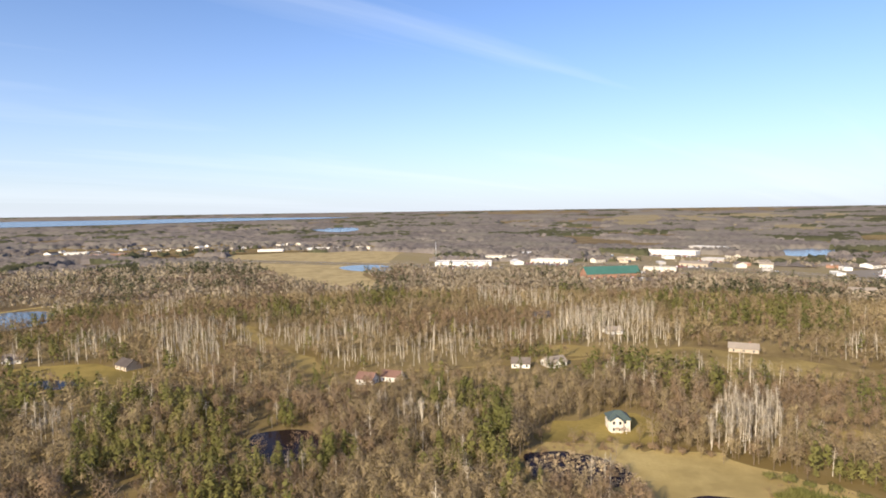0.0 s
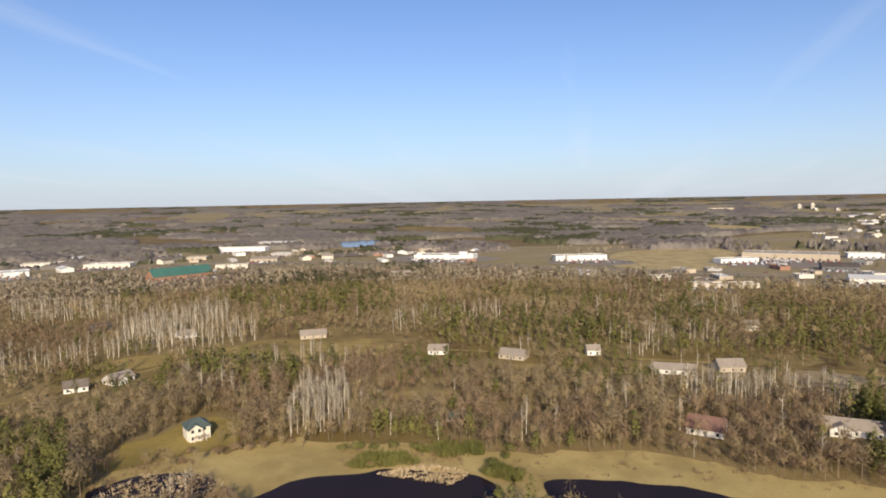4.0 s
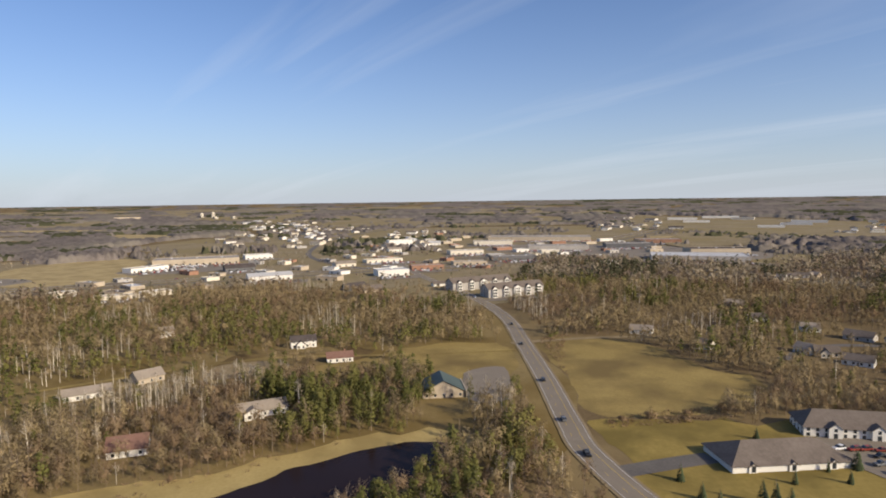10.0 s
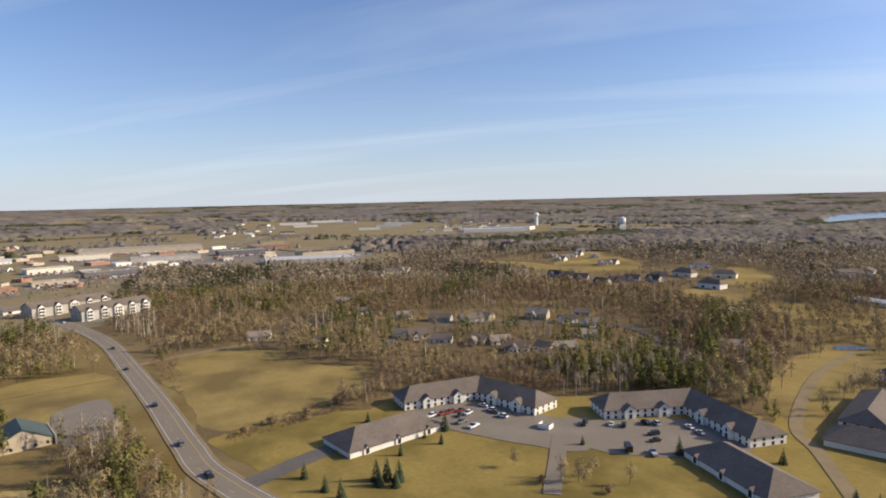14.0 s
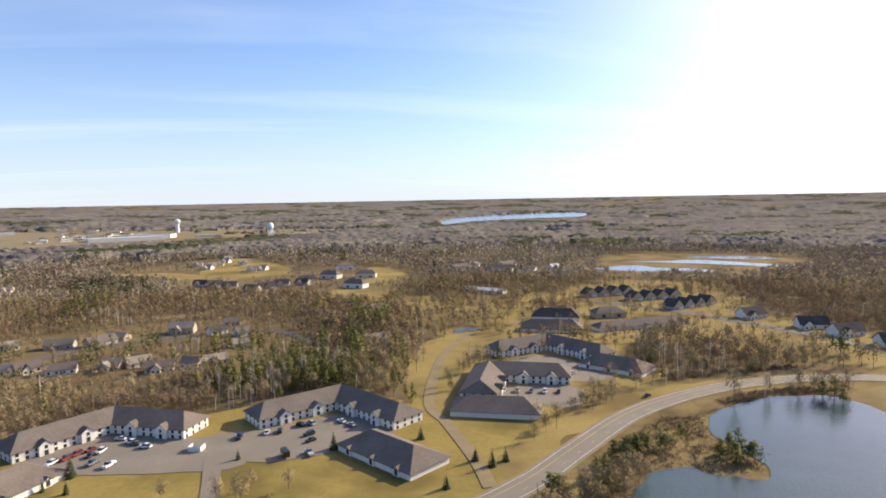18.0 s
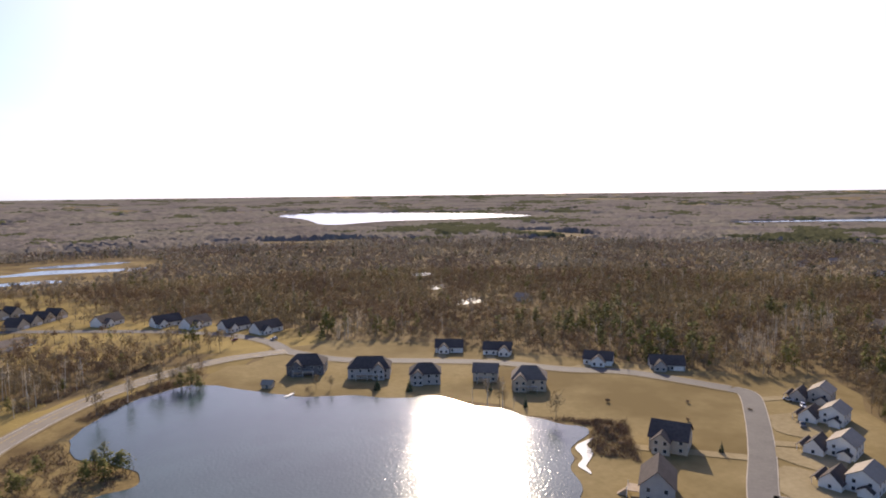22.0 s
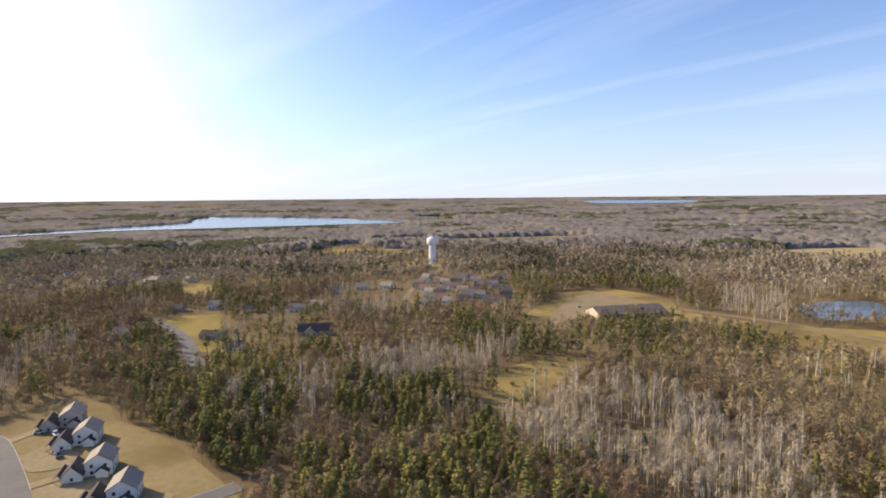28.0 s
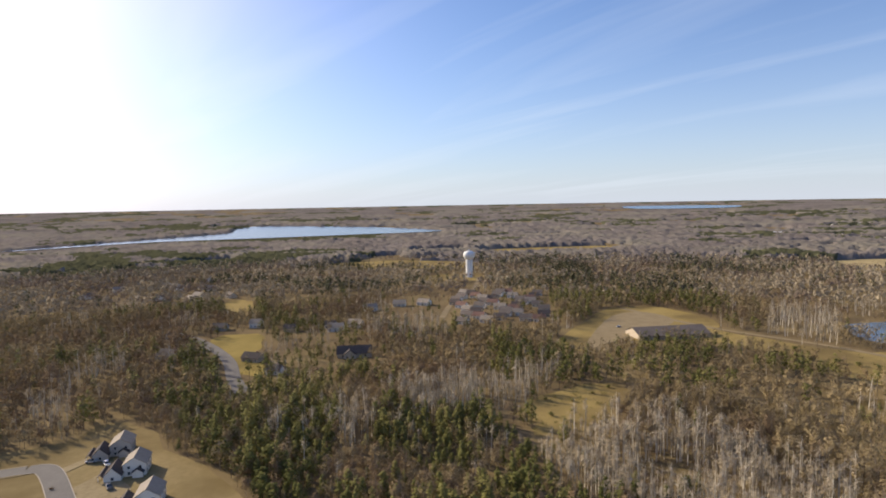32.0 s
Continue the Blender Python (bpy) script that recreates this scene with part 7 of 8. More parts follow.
def inside(x, y, poly):
    p = np.asarray(poly, float)
    hit = np.zeros(len(x), bool)
    lo, hi = p.min(0), p.max(0)
    near = np.nonzero((x >= lo[0]) & (x <= hi[0]) & (y >= lo[1]) & (y <= hi[1]))[0]
    if not len(near):
        return hit
    xs, ys = x[near], y[near]
    c = np.zeros(len(near), bool)
    for (ax, ay), (bx, by) in zip(p, np.roll(p, -1, 0)):
        if ay != by:
            c ^= ((ay > ys) != (by > ys)) & (xs < (bx - ax) * (ys - ay) / (by - ay) + ax)
    hit[near] = c
    return hit


def near_line(x, y, line, reach):
    hit = np.zeros(len(x), bool)
    for (ax, ay), (bx, by) in zip(line, line[1:]):
        box_hit = (x > min(ax, bx) - reach) & (x < max(ax, bx) + reach) & (y > min(ay, by) - reach) & (y < max(ay, by) + reach)
        k = np.nonzero(box_hit)[0]
        if len(k):
            t = np.clip(((x[k] - ax) * (bx - ax) + (y[k] - ay) * (by - ay)) / max((bx - ax) ** 2 + (by - ay) ** 2, 1e-6), 0, 1)
            hit[k] |= np.hypot(x[k] - ax - t * (bx - ax), y[k] - ay - t * (by - ay)) < reach
    return hit


BIRCH_STANDS = (
    [(-246, 42), (-254, 81), (-245, 128), (-204, 150), (-169, 127), (-166, 89), (-188, 70), (-215, 43)],
    [(-334, -32), (-368, 44), (-379, 86), (-306, 40), (-290, -7)], [(-182, 372), (-212, 475), (-165, 453), (-136, 371)],
    [(-101, 431), (-67, 540), (-40, 448)], [(98, 555), (197, 576), (161, 472), (89, 457)], [(103, 238), (134, 293), (156, 282), (128, 230)],
    [(-438, 246), (-575, 327), (-535, 365), (-412, 284)], [(-289, -197), (-342, -230), (-342, -207), (-289, -177)], [(-223, 335), (-281, 477), (-240, 476)])
PINE_STANDS = (
    [(-317, -143), (-380, -137), (-391, -73), (-293, -45), (-201, -44), (-218, -83)], [(-176, -43), (-210, -26), (-212, 15), (-178, 48), (-150, 72), (-140, 0)],
    [(-601, 67), (-829, 108), (-840, 365), (-617, 306), (-517, 257), (-606, 240)], [(237, -203), (300, -277), (252, -330), (185, -251)],
    [(-129, 203), (-182, 305), (-103, 305), (-69, 204)], [(224, 608), (342, 726), (350, 526), (283, 437), (199, 468)],
    [(715, -108), (902, -291), (738, -236), (623, -115)], [(429, 287), (555, 322), (462, 237), (372, 221)], [(-376, 118), (-425, 150), (-440, 190), (-386, 190), (-345, 136)],
    [(239, 80), (302, 100), (364, 19), (275, 15)], [(188, -250), (300, -435), (259, -444)], [(-395, 150), (-400, 215), (-440, 222), (-443, 150)])
THIN = ((["highway_corridor"], 0.2), (["retail_corridor"], 0.2), (["wood_house_yards", "bare_yards"], 0.5), (["lakeside_lots"], 0.0), (["park_lawn"], 0.34), (["townhouse_lawn"], 0.2), (["court_lawn"], 0.42))
HOUSED = (([(361, -170), (458, -214), (450, -320), (353, -399), (257, -345), (240, -270), (290, -200)], 0.8), ([(-560, -210), (-380, -90), (-380, -20), (-500, -60)], 0.5), ([(-735, 10), (-720, 135), (-530, 115), (-500, 23), (-545, -48), (-640, -70)], 0.28), ([(290, -470), (520, -470), (560, -500), (520, -760), (360, -700)], 0.35), ([(500, -500), (760, -540), (790, -800), (560, -720), (480, -600)], 0.3), ([(680, -340), (740, -420), (700, -440), (660, -360)], 0.4), ([(170, 420), (220, 420), (280, 320), (420, 130), (420, 40), (340, 60), (240, 260), (160, 370)], 0.8), ([(645, 357), (722, 248), (600, 60), (700, -60), (992, -136), (927, -300), (823, -428), (1081, -634), (2068, -886), (2414, -128), (3000, 900), (1905, 659), (1355, 739)], 0.22), ([(1175, -331), (1179, -559), (1376, -1020), (998, -1427), (1111, -1772), (2146, -1659), (3139, -913)], 0.3), ([(-1107, 1401), (-681, 1355), (-168, 1500), (-194, 1732), (-678, 1946), (-1107, 1901)], 0.3), ([(-80, 310), (-80, 390), (100, 410), (100, 340)], 0.8))
OPEN = [n for n in list(GRASS) + list(PAVED) + list(WATER) if n not in ("scrub_land", "north_plain", "highway_corridor", "retail_corridor", "industrial_ground", "west_town_ground", "wood_house_yards", "bare_yards", "park_lawn", "townhouse_lawn", "court_lawn")]
LINES = [(ROAD, 17), (STREET, 14), (SIDE, 14), (LANE, 12), (DRIVE, 8), (HIGHWAY, 62)] + [(p, w / 2 + 4) for p, w, _ in SIDE_ROADS.values()]


LOW_SHORE = [("flooded_marsh", 40), ("marsh_channel", 30), ("upper_wood_pool", 50), ("middle_wood_pool", 50), ("lower_wood_pool", 45)]


def allowed(x, y, draw):
    """Where a tree may stand."""
    ok = np.ones(len(x), bool)
    for n in OPEN:
        ok &= ~inside(x, y, OUTLINES[n])
    for n, low in LOW_SHORE:
        k = 1 + low / np.maximum(np.hypot(x, y), 1)
        ok &= ~inside(x * k, y * k, OUTLINES[n])
    for names, share in THIN:
        for n in names:
            ok &= ~(inside(x, y, OUTLINES[n]) & (draw > share))
    for poly, share in HOUSED:
        ok &= ~(inside(x, y, poly) & (draw > share))
    for line, reach in LINES:
        ok &= ~near_line(x, y, line, reach)
    for kx, ky, kr in KEEP:
        k = (np.abs(x - kx) < kr) & (np.abs(y - ky) < kr)
        ok &= ~(k & ((x - kx) ** 2 + (y - ky) ** 2 < kr * kr))
    gap = 0.6 * lattice_noise(x, y, 38, 41) + 0.4 * lattice_noise(x, y, 15, 42)
    ok &= ~((gap > 0.74) & (np.hypot(x, y) < 800) & (draw > 0.15))
    return ok


def scatter(r0, r1, step, jitter=0.48):
    n = int(r1 / step) + 1
    i = np.arange(-n, n + 1) * step
    x, y = [a.ravel() for a in np.meshgrid(i, i)]
    x = x + tree_rng.uniform(-jitter, jitter, len(x)) * step
    y = y + tree_rng.uniform(-jitter, jitter, len(y)) * step
    r = np.hypot(x, y)
    k = (r >= r0) & (r < r1)
    x, y = x[k], y[k]
    k = allowed(x, y, tree_rng.random(len(x)))
    return x[k], y[k]


def kinds_of(x, y):
    """0 bare, 1 birch, 2 pine, 3 oak."""
    nb, npn = lattice_noise(x, y, 55, 7), 0.6 * lattice_noise(x, y, 70, 8) + 0.4 * lattice_noise(x, y, 23, 9)
    roll = tree_rng.random(len(x))
    kind = np.zeros(len(x), int)
    kind[(nb > 0.75) & (roll < 0.7)] = 1
    kind[(npn > 0.62) & (roll < 0.6)] = 2
    kind[(kind == 0) & (roll > 0.972)] = 2
    kind[(kind == 0) & (roll > 0.945) & (roll <= 0.972)] = 1
    south = (y < -330) & (x < 500)
    kind[south & (kind > 0) & (roll < 0.8) & (np.hypot(x, y) > 420)] = 0
    for p in BIRCH_STANDS:
        kind[inside(x, y, p) & (tree_rng.random(len(x)) < 0.85)] = 1
    for p in PINE_STANDS:
        kind[inside(x, y, p) & (tree_rng.random(len(x)) < 0.5)] = 2
    russet = 0.65 * lattice_noise(x, y, 60, 12) + 0.35 * tree_rng.random(len(x))
    kind[(kind == 0) & (russet > 0.60)] = 3
    return kind


def plant_joined(name, kind, tier, x, y, label):
    """Many trees as one object."""
    temps = KIND[kind][tier]
    which = tree_rng.integers(len(temps), size=len(x))
    turn, size = tree_rng.uniform(0, 2 * np.pi, len(x)), tree_rng.uniform(0.5, 1.25, len(x))
    size *= 0.8 + 0.4 * lattice_noise(x, y, 40, 15)
    for poly, share in HOUSED:
        size = np.where(inside(x, y, poly), size * 0.74, size)
    z = height_at(x, y)
    tris, idx, nor = [], [], []
    for w, (wood, crown, out) in enumerate(temps):
        k = np.nonzero(which == w)[0]
        wood, crown, n = soft_normals(wood, crown, out)
        t = np.concatenate([wood, crown]).reshape(-1, 3)
        c, s, m = np.cos(turn[k])[:, None], np.sin(turn[k])[:, None], size[k][:, None]
        v = np.stack([(t[:, 0] * c - t[:, 1] * s) * m + x[k][:, None], (t[:, 0] * s + t[:, 1] * c) * m + y[k][:, None], t[:, 2] * m + z[k][:, None]], -1)
        tris.append(v.reshape(-1, 3))
        nor.append(np.stack([n[:, 0] * c - n[:, 1] * s, n[:, 0] * s + n[:, 1] * c, np.broadcast_to(n[:, 2], (len(k), len(n)))], -1).reshape(-1, 3))
        idx.append(np.tile(np.r_[np.zeros(len(wood), int), np.ones(len(crown), int)], len(k)))
    v = np.concatenate(tris)
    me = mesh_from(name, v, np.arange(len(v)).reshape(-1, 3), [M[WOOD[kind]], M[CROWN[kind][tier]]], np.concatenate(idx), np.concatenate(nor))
    return tagged(new(name, me), label, "trees", kind="stuff")


def plant_single(kind, x, y, label, group, meshes):
    w, c = meshes[int(tree_rng.integers(len(meshes)))]
    s = float(tree_rng.uniform(0.68, 1.18))
    o = thing({"bare": "bare_tree", "oak": "oak_tree", "birch": "birch_tree", "pine": "pine_tree", "spruce": "spruce_tree"}[kind], x, y, float(tree_rng.uniform(0, 360)), label, "tree", group)
    o.scale = (s, s, s * float(tree_rng.uniform(0.92, 1.08)))
    part("trunk", w, None, o)
    part("crown", c, None, o)
    return o


def soft_normals(wood, crown, out):
    """Shading normals: sticks keep their own, crowns are rounded off like a soft mass; crown triangles are turned outwards."""
    n0 = unit(np.cross(wood[:, 1] - wood[:, 0], wood[:, 2] - wood[:, 0]))
    geo = unit(np.cross(crown[:, 1] - crown[:, 0], crown[:, 2] - crown[:, 0]))
    flip = (geo * out).sum(1) < 0
    crown = crown.copy()
    crown[flip] = crown[flip][:, [0, 2, 1]]
    geo[flip] *= -1
    return wood, crown, np.repeat(np.concatenate([n0, unit(out + 0.12 * geo)]), 3, axis=0)


def single_meshes(trees, wood, crown):
    made = []
    for w, c, out in trees:
        w, c, n = soft_normals(w, c, out)
        made.append((mesh_from("trunk", w.reshape(-1, 3), np.arange(len(w) * 3).reshape(-1, 3), [M[wood]]),
                     mesh_from("crown", c.reshape(-1, 3), np.arange(len(c) * 3).reshape(-1, 3), [M[crown]], normals=n[len(w) * 3:])))
    return made


SINGLE = {k: single_meshes(KIND[k][0], WOOD[k], CROWN[k][0]) for k in KIND}
SINGLE["spruce"] = single_meshes([spruce_tree(g, g.uniform(7, 10), g.uniform(1.8, 2.4), 320, 0.9) for _ in range(4)], "trunk", "spruce")
WORDS = {"oak": "leafless russet-brown oak in early spring woods", "bare": "leafless grey-brown tree in early spring woods", "birch": "leafless pale-trunked aspen in a stand", "pine": "olive-green pine among bare trees"}


def build_woods():
    names = ("bare", "birch", "pine", "oak")
    words = {"bare": "leafless grey-brown woods", "birch": "pale leafless aspen and birch stands", "pine": "olive-green pines in groups", "oak": "russet-brown leafless oak woods"}
    x, y = scatter(60, 340, 4.5)
    r = np.hypot(x, y)
    k = (r > 165) | (tree_rng.random(len(x)) < 0.2)
    x, y, r = x[k], y[k], r[k]
    kind = kinds_of(x, y)
    ex, ey = scatter(150, 340, 4.4)
    in_birch = np.any([inside(ex, ey, p) for p in BIRCH_STANDS], axis=0)
    in_pine = np.any([inside(ex, ey, p) for p in PINE_STANDS], axis=0) & (tree_rng.random(len(ex)) < 0.18)
    more = in_birch | in_pine
    x, y, kind = np.r_[x, ex[more]], np.r_[y, ey[more]], np.r_[kind, np.where(in_birch[more], 1, 2)]
    r = np.hypot(x, y)
    for q, n in enumerate(names):
        k = np.nonzero((kind == q) & (r > 185))[0]
        k = k[np.argsort(r[k])][:215 if q < 3 else 60]
        for i in k:
            plant_single(n, x[i], y[i], WORDS[n], "single " + n + " trees", SINGLE[n])
        rest = np.setdiff1d(np.nonzero(kind == q)[0], k)
        plant_joined(n + "_woods", n, 0, x[rest], y[rest], words[n])
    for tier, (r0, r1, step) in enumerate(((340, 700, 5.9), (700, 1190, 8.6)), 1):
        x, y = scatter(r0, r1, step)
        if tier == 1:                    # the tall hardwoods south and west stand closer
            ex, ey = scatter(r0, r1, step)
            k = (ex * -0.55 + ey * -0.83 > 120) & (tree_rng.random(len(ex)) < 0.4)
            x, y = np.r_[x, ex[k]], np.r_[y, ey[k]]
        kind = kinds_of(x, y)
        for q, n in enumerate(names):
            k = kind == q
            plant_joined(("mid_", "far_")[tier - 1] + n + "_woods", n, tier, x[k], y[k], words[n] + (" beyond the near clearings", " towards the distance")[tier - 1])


def build_far_canopy():
    """The woods beyond, as one uneven roof of crowns that sinks at fields, lakes and the town."""
    k = 1500
    rings = [1100.0]
    while rings[-1] < 4930:
        rings.append(rings[-1] + 6 + (rings[-1] - 1100) * 0.016)
    rings = np.array(rings)
    n = len(rings)
    ang = np.linspace(0, 2 * np.pi, k, endpoint=False)
    gg = np.random.default_rng(77)
    rr = np.minimum(rings[:, None] + gg.uniform(-4, 4, (n, k)), 4950)
    aa = ang[None] + gg.uniform(-0.4, 0.4, (n, k)) * 2 * np.pi / k
    x, y = (rr * np.cos(aa)).ravel(), (rr * np.sin(aa)).ravel()
    wood = np.ones(len(x), bool)
    for name in OPEN:
        if name not in ("far_marsh_field",):
            wood &= ~inside(x, y, OUTLINES[name])
    clear = lattice_noise(x, y, 230, 31) * 0.6 + 0.4 * lattice_noise(x, y, 85, 32)
    plain = (x > 300) & (y > -900) & (x + y > 700)
    wood &= clear < np.where(plain, 0.6, 0.72)
    town = 0.55 * lattice_noise(x, y, 75, 52) + 0.45 * gg.random(len(x))
    for poly, share in HOUSED:
        wood &= ~(inside(x, y, poly) & (town > 0.13 + 0.75 * share))
    for line, reach in LINES:
        wood &= ~near_line(x, y, line, reach)
    for kx, ky, kr in KEEP:
        if kx * kx + ky * ky > 1.1e6:
            wood &= (x - kx) ** 2 + (y - ky) ** 2 > (kr * 1.3) ** 2
    low = np.clip((4800 - rr.ravel()) / 1500, 0.1, 1)
    for name in WATER:
        if name.startswith("far_") or name.startswith("west_sky"):
            for reach in (35, 70, 105, 140, 175):
                push = 1 + reach / rr.ravel()
                low = np.where(inside(x * push, y * push, OUTLINES[name]), 0.12, low)
    tall = 1.0 + 4 * lattice_noise(x, y, 90, 34) + (6.5 + 0.002 * (rr.ravel() - 1100)) * gg.random(len(x))
    tall *= (1 + 0.5 * np.clip((1600 - rr.ravel()) / 500, 0, 1)) * np.clip((rr.ravel() - 1085) / 110, 0.05, 1)
    z = height_at(x, y) + np.where(wood, tall * low, -4.0)
    i, j = np.meshgrid(np.arange(n - 1), np.arange(k), indexing="ij")
    a, b = (i * k + j).ravel(), (i * k + (j + 1) % k).ravel()
    f = np.stack([a, a + k, b + k, b], 1)
    f = f[(wood[f]).any(1)]
    pine = (0.6 * lattice_noise(x, y, 210, 33) + 0.4 * lattice_noise(x, y, 60, 35))[f[:, 0]] > 0.63
    for flag, name, text in ((False, "distant_bare_woods", "distant leafless woods reaching the skyline"), (True, "distant_pine_woods", "distant dark pine woods")):
        part_f = f[pine == flag]
        used, where = np.unique(part_f, return_inverse=True)
        # both sheets use colours greyed for distance haze
        me = mesh_from(name, np.column_stack([x, y, z])[used], where.reshape(-1, 4), [M["hazed_needle" if flag else "hazed_canopy"]])
        me.polygons.foreach_set("use_smooth", np.ones(len(part_f), bool))
        tagged(new(name, me), text, "trees", kind="stuff")


build_far_canopy()
build_woods()

# evergreens set singly on the lawns
LAWN_SPRUCE = ((208, -66, 0.75), (195, -68, 0.8), (187, -70, 0.85), (192, -85, 1.0), (190, -88, 1.05), (187, -91, 1.0), (188, -84, 0.9), (184, -88, 0.9), (243, -108, 0.7), (216, -129, 1.1), (222, -112, 0.6), (214, -118, 0.5), (205, -120, 0.6), (92, -193, 0.75), (85, -191, 0.8), (119, -204, 0.75), (145, -183, 0.9), (93, -170, 0.7), (82, -197, 0.7),
               (172, -162, 0.5), (205, -102, 0.6), (-180, -130, 0.5), (-152, -205, 0.6), (-120, -252, 0.8), (-108, -262, 0.9), (-152, -232, 0.8))
for x, y, s in LAWN_SPRUCE:
    o = plant_single("spruce", x, y, "dark green spruce standing on the lawn", "lawn spruces", SINGLE["spruce"])
    o.scale = (s, s, s)
for x, y, s in ((-33, -312, 0.7), (-29, -316, 0.65), (-36, -308, 0.6), (7, -232, 0.6), (4, -229, 0.55), (10, -236, 0.5), (40, -218, 0.6), (37, -222, 0.55), (43, -212, 0.5), (45, -186, 0.7), (47, -182, 0.6), (31, -230, 0.5), (27, -242, 0.5), (59, -180, 0.6), (48, -200, 0.45), (215, -20, 0.7), (222, -25, 0.8), (47, -212, 0.6), (43, -215, 0.65), (40, -217, 0.55), (33, -229, 0.5), (50, -195, 0.5), (13, -227, 0.6), (2, -229, 0.65), (8, -225, 0.6), (61, -178, 0.6), (44, -189, 0.55)):
    o = plant_single("pine", x, y, "bushy green pine by the lake shore", "shore pines", SINGLE["pine"])
    o.scale = (s * 2.1, s * 2.1, s * 1.25)
ROW = [(37 - 5.2 * i + (i * 37 % 7) * 0.5, -318 - 3.4 * i - (i * 53 % 9) * 1.9) for i in range(14)] + [(60 - 7 * (i % 4), -338 - 4 * (i // 4) - (i * 29 % 5)) for i in range(16)]
_free = [not (inside(np.array([x]), np.array([y]), OUTLINES["lake"])[0] or any(near_line(np.array([x]), np.array([y]), line, 10)[0] for line in (ROAD, STREET, SIDE))) for x, y in ROW]
ROW = [p for p, ok in zip(ROW, _free) if ok]
for x, y in ROW[::4]:
    o = plant_single("pine", x + 3, y - 2, "bushy green pine by the road", "roadside pines", SINGLE["pine"])
    o.scale = (0.9, 0.9, 0.6)
for x, y in ROW + [(157, -136), (151, -138), (154, -133), (173, -129), (78, -233), (73, -234), (76, -229), (69, -262), (58, -277), (62, -270), (78, -220)]:
    o = plant_single("bare", x, y, "leafless roadside tree beside the condominiums", "roadside bare trees", SINGLE["bare"])
    o.scale = (0.8, 0.8, 0.8)
for x, y in ((64, -262), (68, -268), (72, -256), (78, -250), (60, -274), (84, -244), (58, -284), (150, -140), (146, -135), (140, -150), (152, -146), (-90, -275), (-84, -279), (-146, -212), (52, 246), (58, 240), (98, 232), (104, 226), (110, 230), (88, 240), (80, 250), (66, 234)):
    o = plant_single("bare", x, y, "leafless ornamental tree on open grass", "single bare lawn trees", SINGLE["bare"])
    o.scale = (0.75, 0.75, 0.7)


def shrub_meshes(n, sprays, key):
    made = []
    for _ in range(n):
        d = unit(g.normal(size=(9, 3)) * [1, 1, 0.5])
        centres = d * [1.7, 1.7, 0.8] * g.uniform(0.3, 0.9, 9)[:, None] + [0, 0, 1.7]
        radii = np.array([1.0, 1.0, 0.9]) * g.uniform(0.7, 1.2, 9)[:, None]
        crown, out = clumps(g, sprays, centres, radii, np.array([0, 0, 1.0]), 0.8, 0.22, 0.3)
        stems = np.concatenate([prism(np.array([0, 0, -0.2]), c * [0.7, 0.7, 1.0], 0.07, 0.02) for c in centres])
        stems, crown, nor = soft_normals(stems, crown, out)
        made.append((mesh_from("stems", stems.reshape(-1, 3), np.arange(len(stems) * 3).reshape(-1, 3), [M["trunk"]]),
                     mesh_from("twigs", crown.reshape(-1, 3), np.arange(len(crown) * 3).reshape(-1, 3), [M[key]], normals=nor[len(stems) * 3:])))
    return made


SHRUBS = {"oak": shrub_meshes(4, 230, "oak"), "needle": shrub_meshes(4, 230, "needle")}
# round shrubs: below the meadow house, along the field hedge, on the lake lots; green ones on the shore and in the glade
for key, label, group, spots in (
        ("oak", "round russet-brown leafless shrub on dry grass", "round brown shrubs", ((76, 241, 1.3), (83, 240, 1.5), (87, 237, 1.1), (92, 235, 1.3), (102, 233, 1.0), (109, 242, 1.1), (68, 250, 0.9), (262, -62, 1.3), (266, -75, 1.5), (270, -92, 1.2), (275, -108, 1.4), (280, -122, 1.1), (262, -88, 1.2), (-186, -190, 0.8), (-160, -165, 1.2), (-158, -160, 1.0), (-155, -152, 1.1), (-148, -150, 0.9), (-214, -170, 0.6), (-196, -156, 0.6), (-228, -150, 0.5), (158, -128, 1.0), (140, -140, 1.0))),
        ("needle", "bushy olive-green juniper on open ground", "green shrubs", ((114, 212, 1.3), (119, 209, 1.5), (124, 205, 1.2), (130, 201, 1.4), (136, 195, 1.2), (142, 160, 1.4), (148, 164, 1.5), (156, 166, 1.3), (163, 171, 1.2), (150, 152, 1.2), (-330, 88, 0.7), (-318, 74, 0.8), (-302, 70, 0.6), (-296, 58, 0.9), (-322, 60, 0.7), (-308, 92, 0.8), (-340, 100, 0.8), (-286, 66, 0.7), (-380, 262, 1.4), (-372, 270, 1.3), (-388, 250, 1.5), (-396, 244, 1.2), (-404, 240, 1.4), (-418, 256, 1.2), (430, -62, 1.3), (438, -58, 1.1), (424, -58, 1.2), (446, -66, 1.3)))):
    for i, (x, y, size) in enumerate(spots):
        stems, twigs = SHRUBS[key][i % 4]
        o = thing("shrub", x, y, i * 77 % 360, label, "shrub", group)
        o.scale = (size, size, size * 0.9)
        part("stems", stems, None, o)
        part("twigs", twigs, None, o)


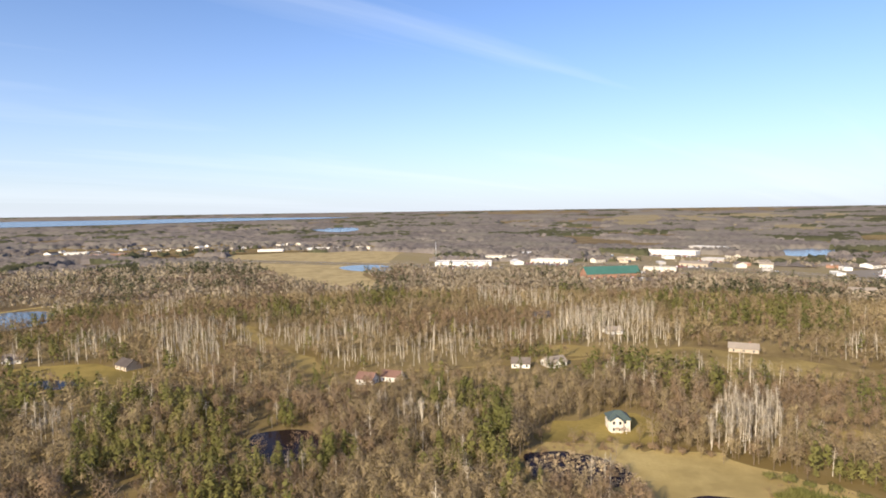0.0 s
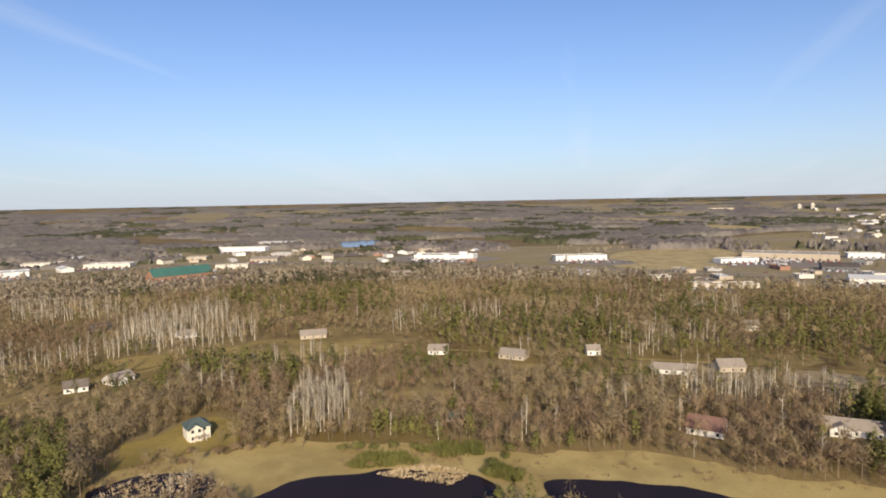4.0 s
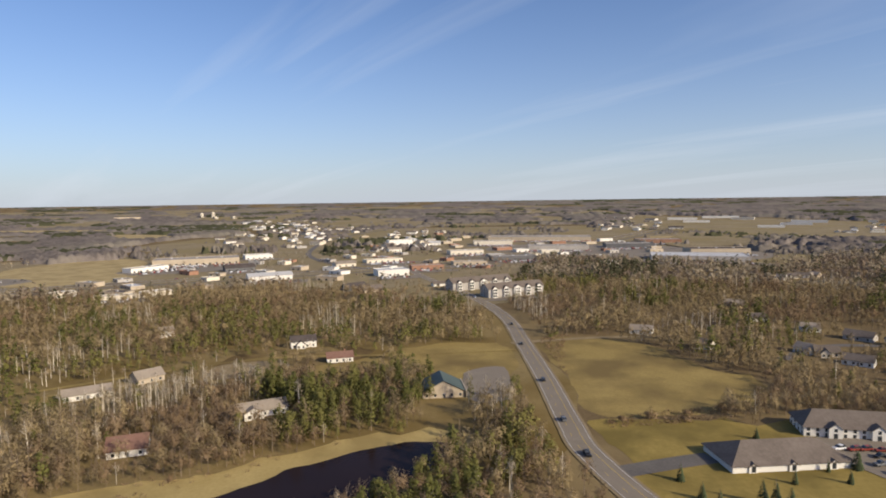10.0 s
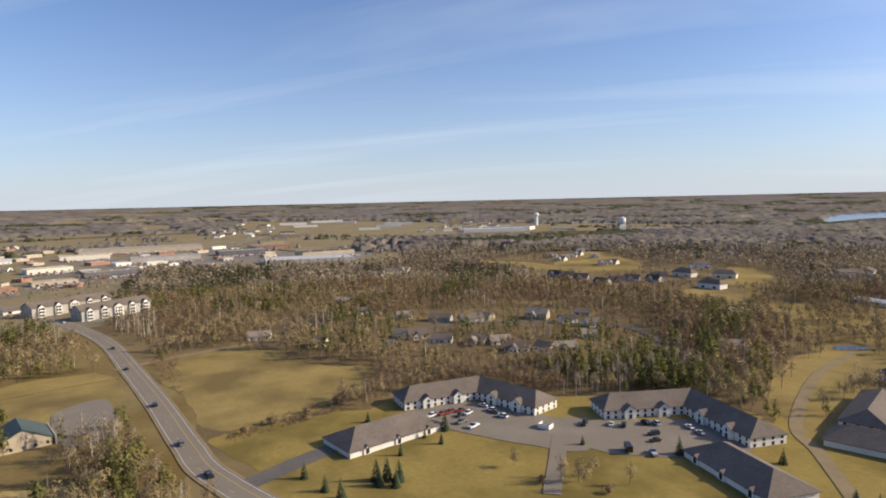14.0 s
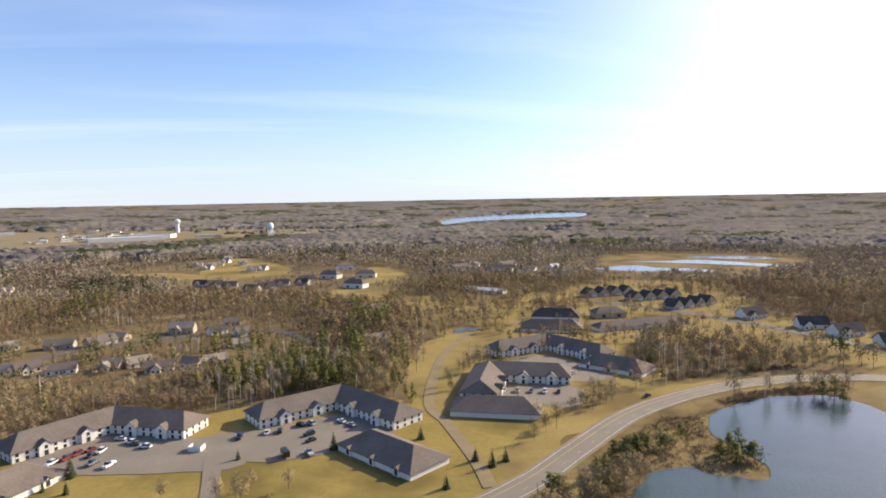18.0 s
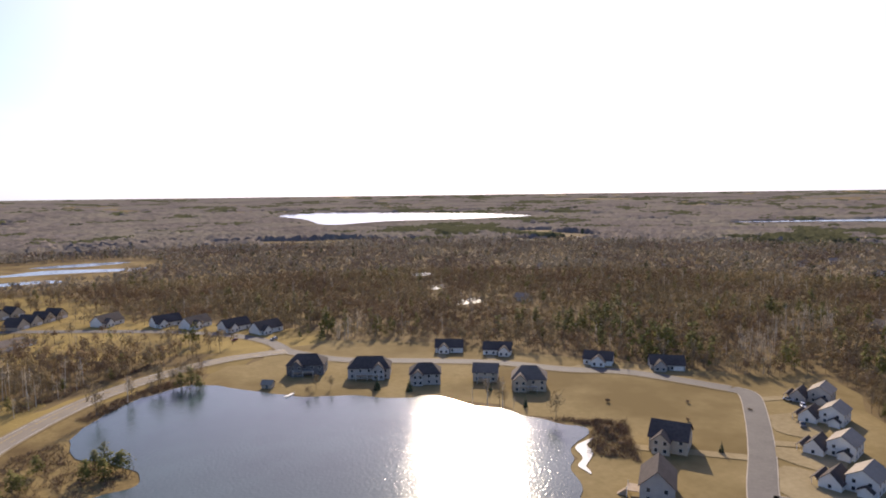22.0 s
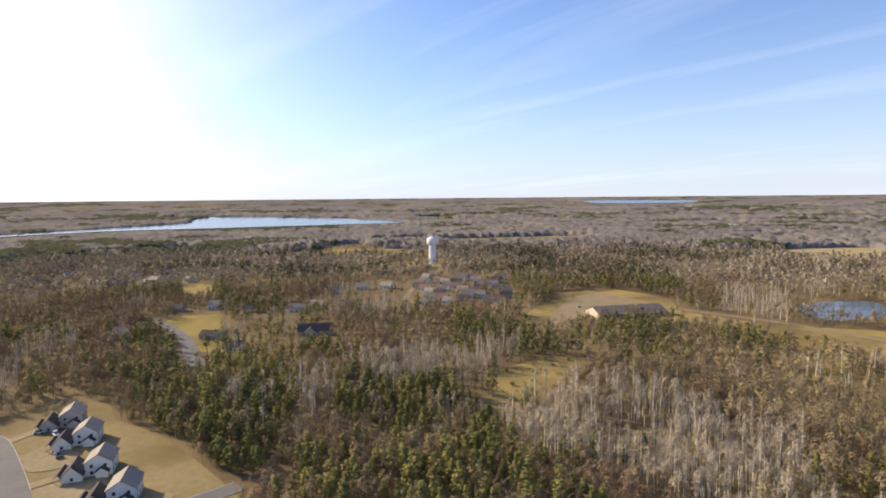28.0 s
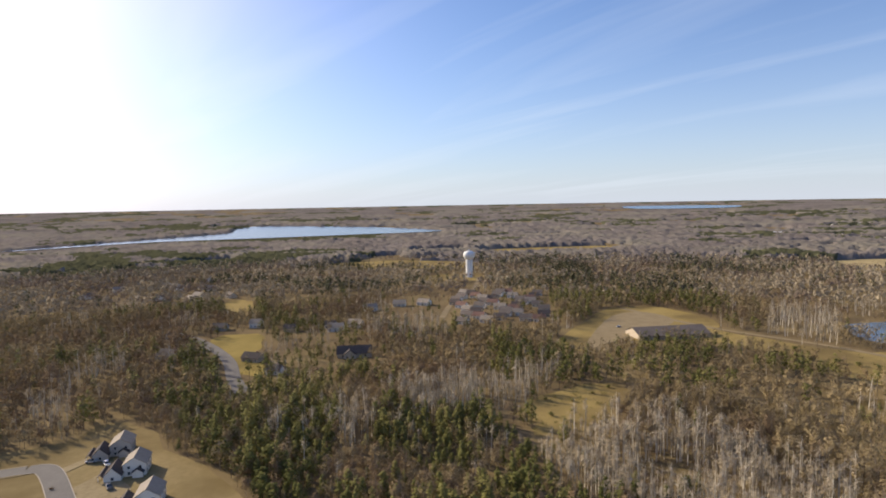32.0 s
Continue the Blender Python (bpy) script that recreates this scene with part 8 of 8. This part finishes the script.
def brush(name, polys, count, h, spread, key, label, blades=14, width=0.16):
    """Shrubs or reeds filling patches of land."""
    gg = np.random.default_rng(len(name))
    temps = [bush(gg, h, spread, blades, width).reshape(-1, 3) for _ in range(6)]
    out = []
    for p in polys:
        o = np.array(p, float)
        lo, hi = o.min(0), o.max(0)
        x, y = gg.uniform(lo[0], hi[0], count), gg.uniform(lo[1], hi[1], count)
        k = inside(x, y, o)
        x, y = x[k], y[k]
        for n in ("lake", "shore_pond", "wood_pond"):
            if key != "reed":
                q = ~inside(x, y, OUTLINES[n])
                x, y = x[q], y[q]
        for line, reach in LINES[:5]:
            q = ~near_line(x, y, line, reach - 6)
            x, y = x[q], y[q]
        for px, py in zip(x, y):
            t = temps[int(gg.integers(6))]
            a, s = gg.uniform(0, 6.28), gg.uniform(0.5, 1.3)
            c, sn = math.cos(a) * s, math.sin(a) * s
            out.append(np.stack([t[:, 0] * c - t[:, 1] * sn + px, t[:, 0] * sn + t[:, 1] * c + py, t[:, 2] * s], 1))
    v = np.concatenate(out)
    tagged(new(name, mesh_from(name, v, np.arange(len(v)).reshape(-1, 3), [M[key]])), label, "shrubs" if key != "reed" else "reeds", kind="stuff")


brush("green_willows", ([(107, 199), (118, 203), (130, 192), (128, 184), (112, 192)], [(136, 192), (146, 194), (158, 182), (152, 174), (140, 182)], [(142, 160), (148, 162), (152, 154), (146, 150)]), 150, 3.4, 3.2, "needle", "olive-green willow bushes on the pond shore", blades=60, width=0.3)
brush("shore_shrubs", ([(37, -180), (33, -205), (15, -210), (-4, -222), (18, -250), (20, -268), (40, -262), (52, -230), (62, -190)], [(10, -288), (-10, -310), (-32, -324), (-20, -335), (20, -300)], [(-150, -190), (-160, -172), (-140, -155), (-150, -140), (-175, -170)]), 1500, 1.9, 2.4, "shrub", "red-brown leafless shrubs along the lake shore")
brush("field_hedge", ([(262, -50), (275, -80), (284, -131), (272, -128), (262, -95), (255, -55)], [(330, -45), (420, -50), (440, -80), (420, -66), (330, -52)]), 420, 2.2, 2.6, "shrub", "brown leafless hedge between two fields")
brush("pond_shrubs", ([(105, 200), (120, 214), (150, 188), (140, 170), (125, 185)], [(150, 150), (185, 120), (214, 85), (250, 40), (256, 48), (224, 92), (190, 130), (160, 162)], [(30, 240), (60, 262), (70, 240), (40, 228)]), 260, 1.8, 2.2, "shrub", "low brown shrubs at the pond margins")
brush("marsh_reeds", ([(-22, 222), (-4, 236), (14, 224), (30, 204), (0, 190), (-20, 200)], [(30, 232), (50, 240), (68, 226), (70, 205), (48, 196), (30, 206)], [(112, 186), (130, 182), (140, 166), (128, 162)]), 900, 1.5, 1.6, "reed", "pale dry reeds standing in the marsh", blades=9, width=0.28)
brush("road_shrubs", ([(48, -214), (38, -236), (46, -250), (58, -226), (60, -200)], [(36, -316), (10, -342), (-30, -368), (-34, -378), (0, -356), (40, -330)]), 700, 2.4, 2.6, "shrub", "dense brown shrubs beside the road", blades=22)
brush("glade_shrubs", ([(-330, 40), (-352, 95), (-300, 110), (-262, 80), (-262, 45)], [(-520, 210), (-410, 300), (-310, 290), (-310, 230), (-420, 225)]), 110, 2.4, 2.6, "needle", "small green junipers scattered in the glade")
brush("wood_brush", ([(150, 165), (250, 60), (330, 150), (250, 300), (120, 300)], [(-260, 90), (-150, 60), (-150, 170), (-250, 170)], [(-60, 220), (40, 250), (60, 330), (-80, 330)]), 1500, 2.6, 2.6, "shrub", "brown undergrowth beneath bare trees", blades=10)
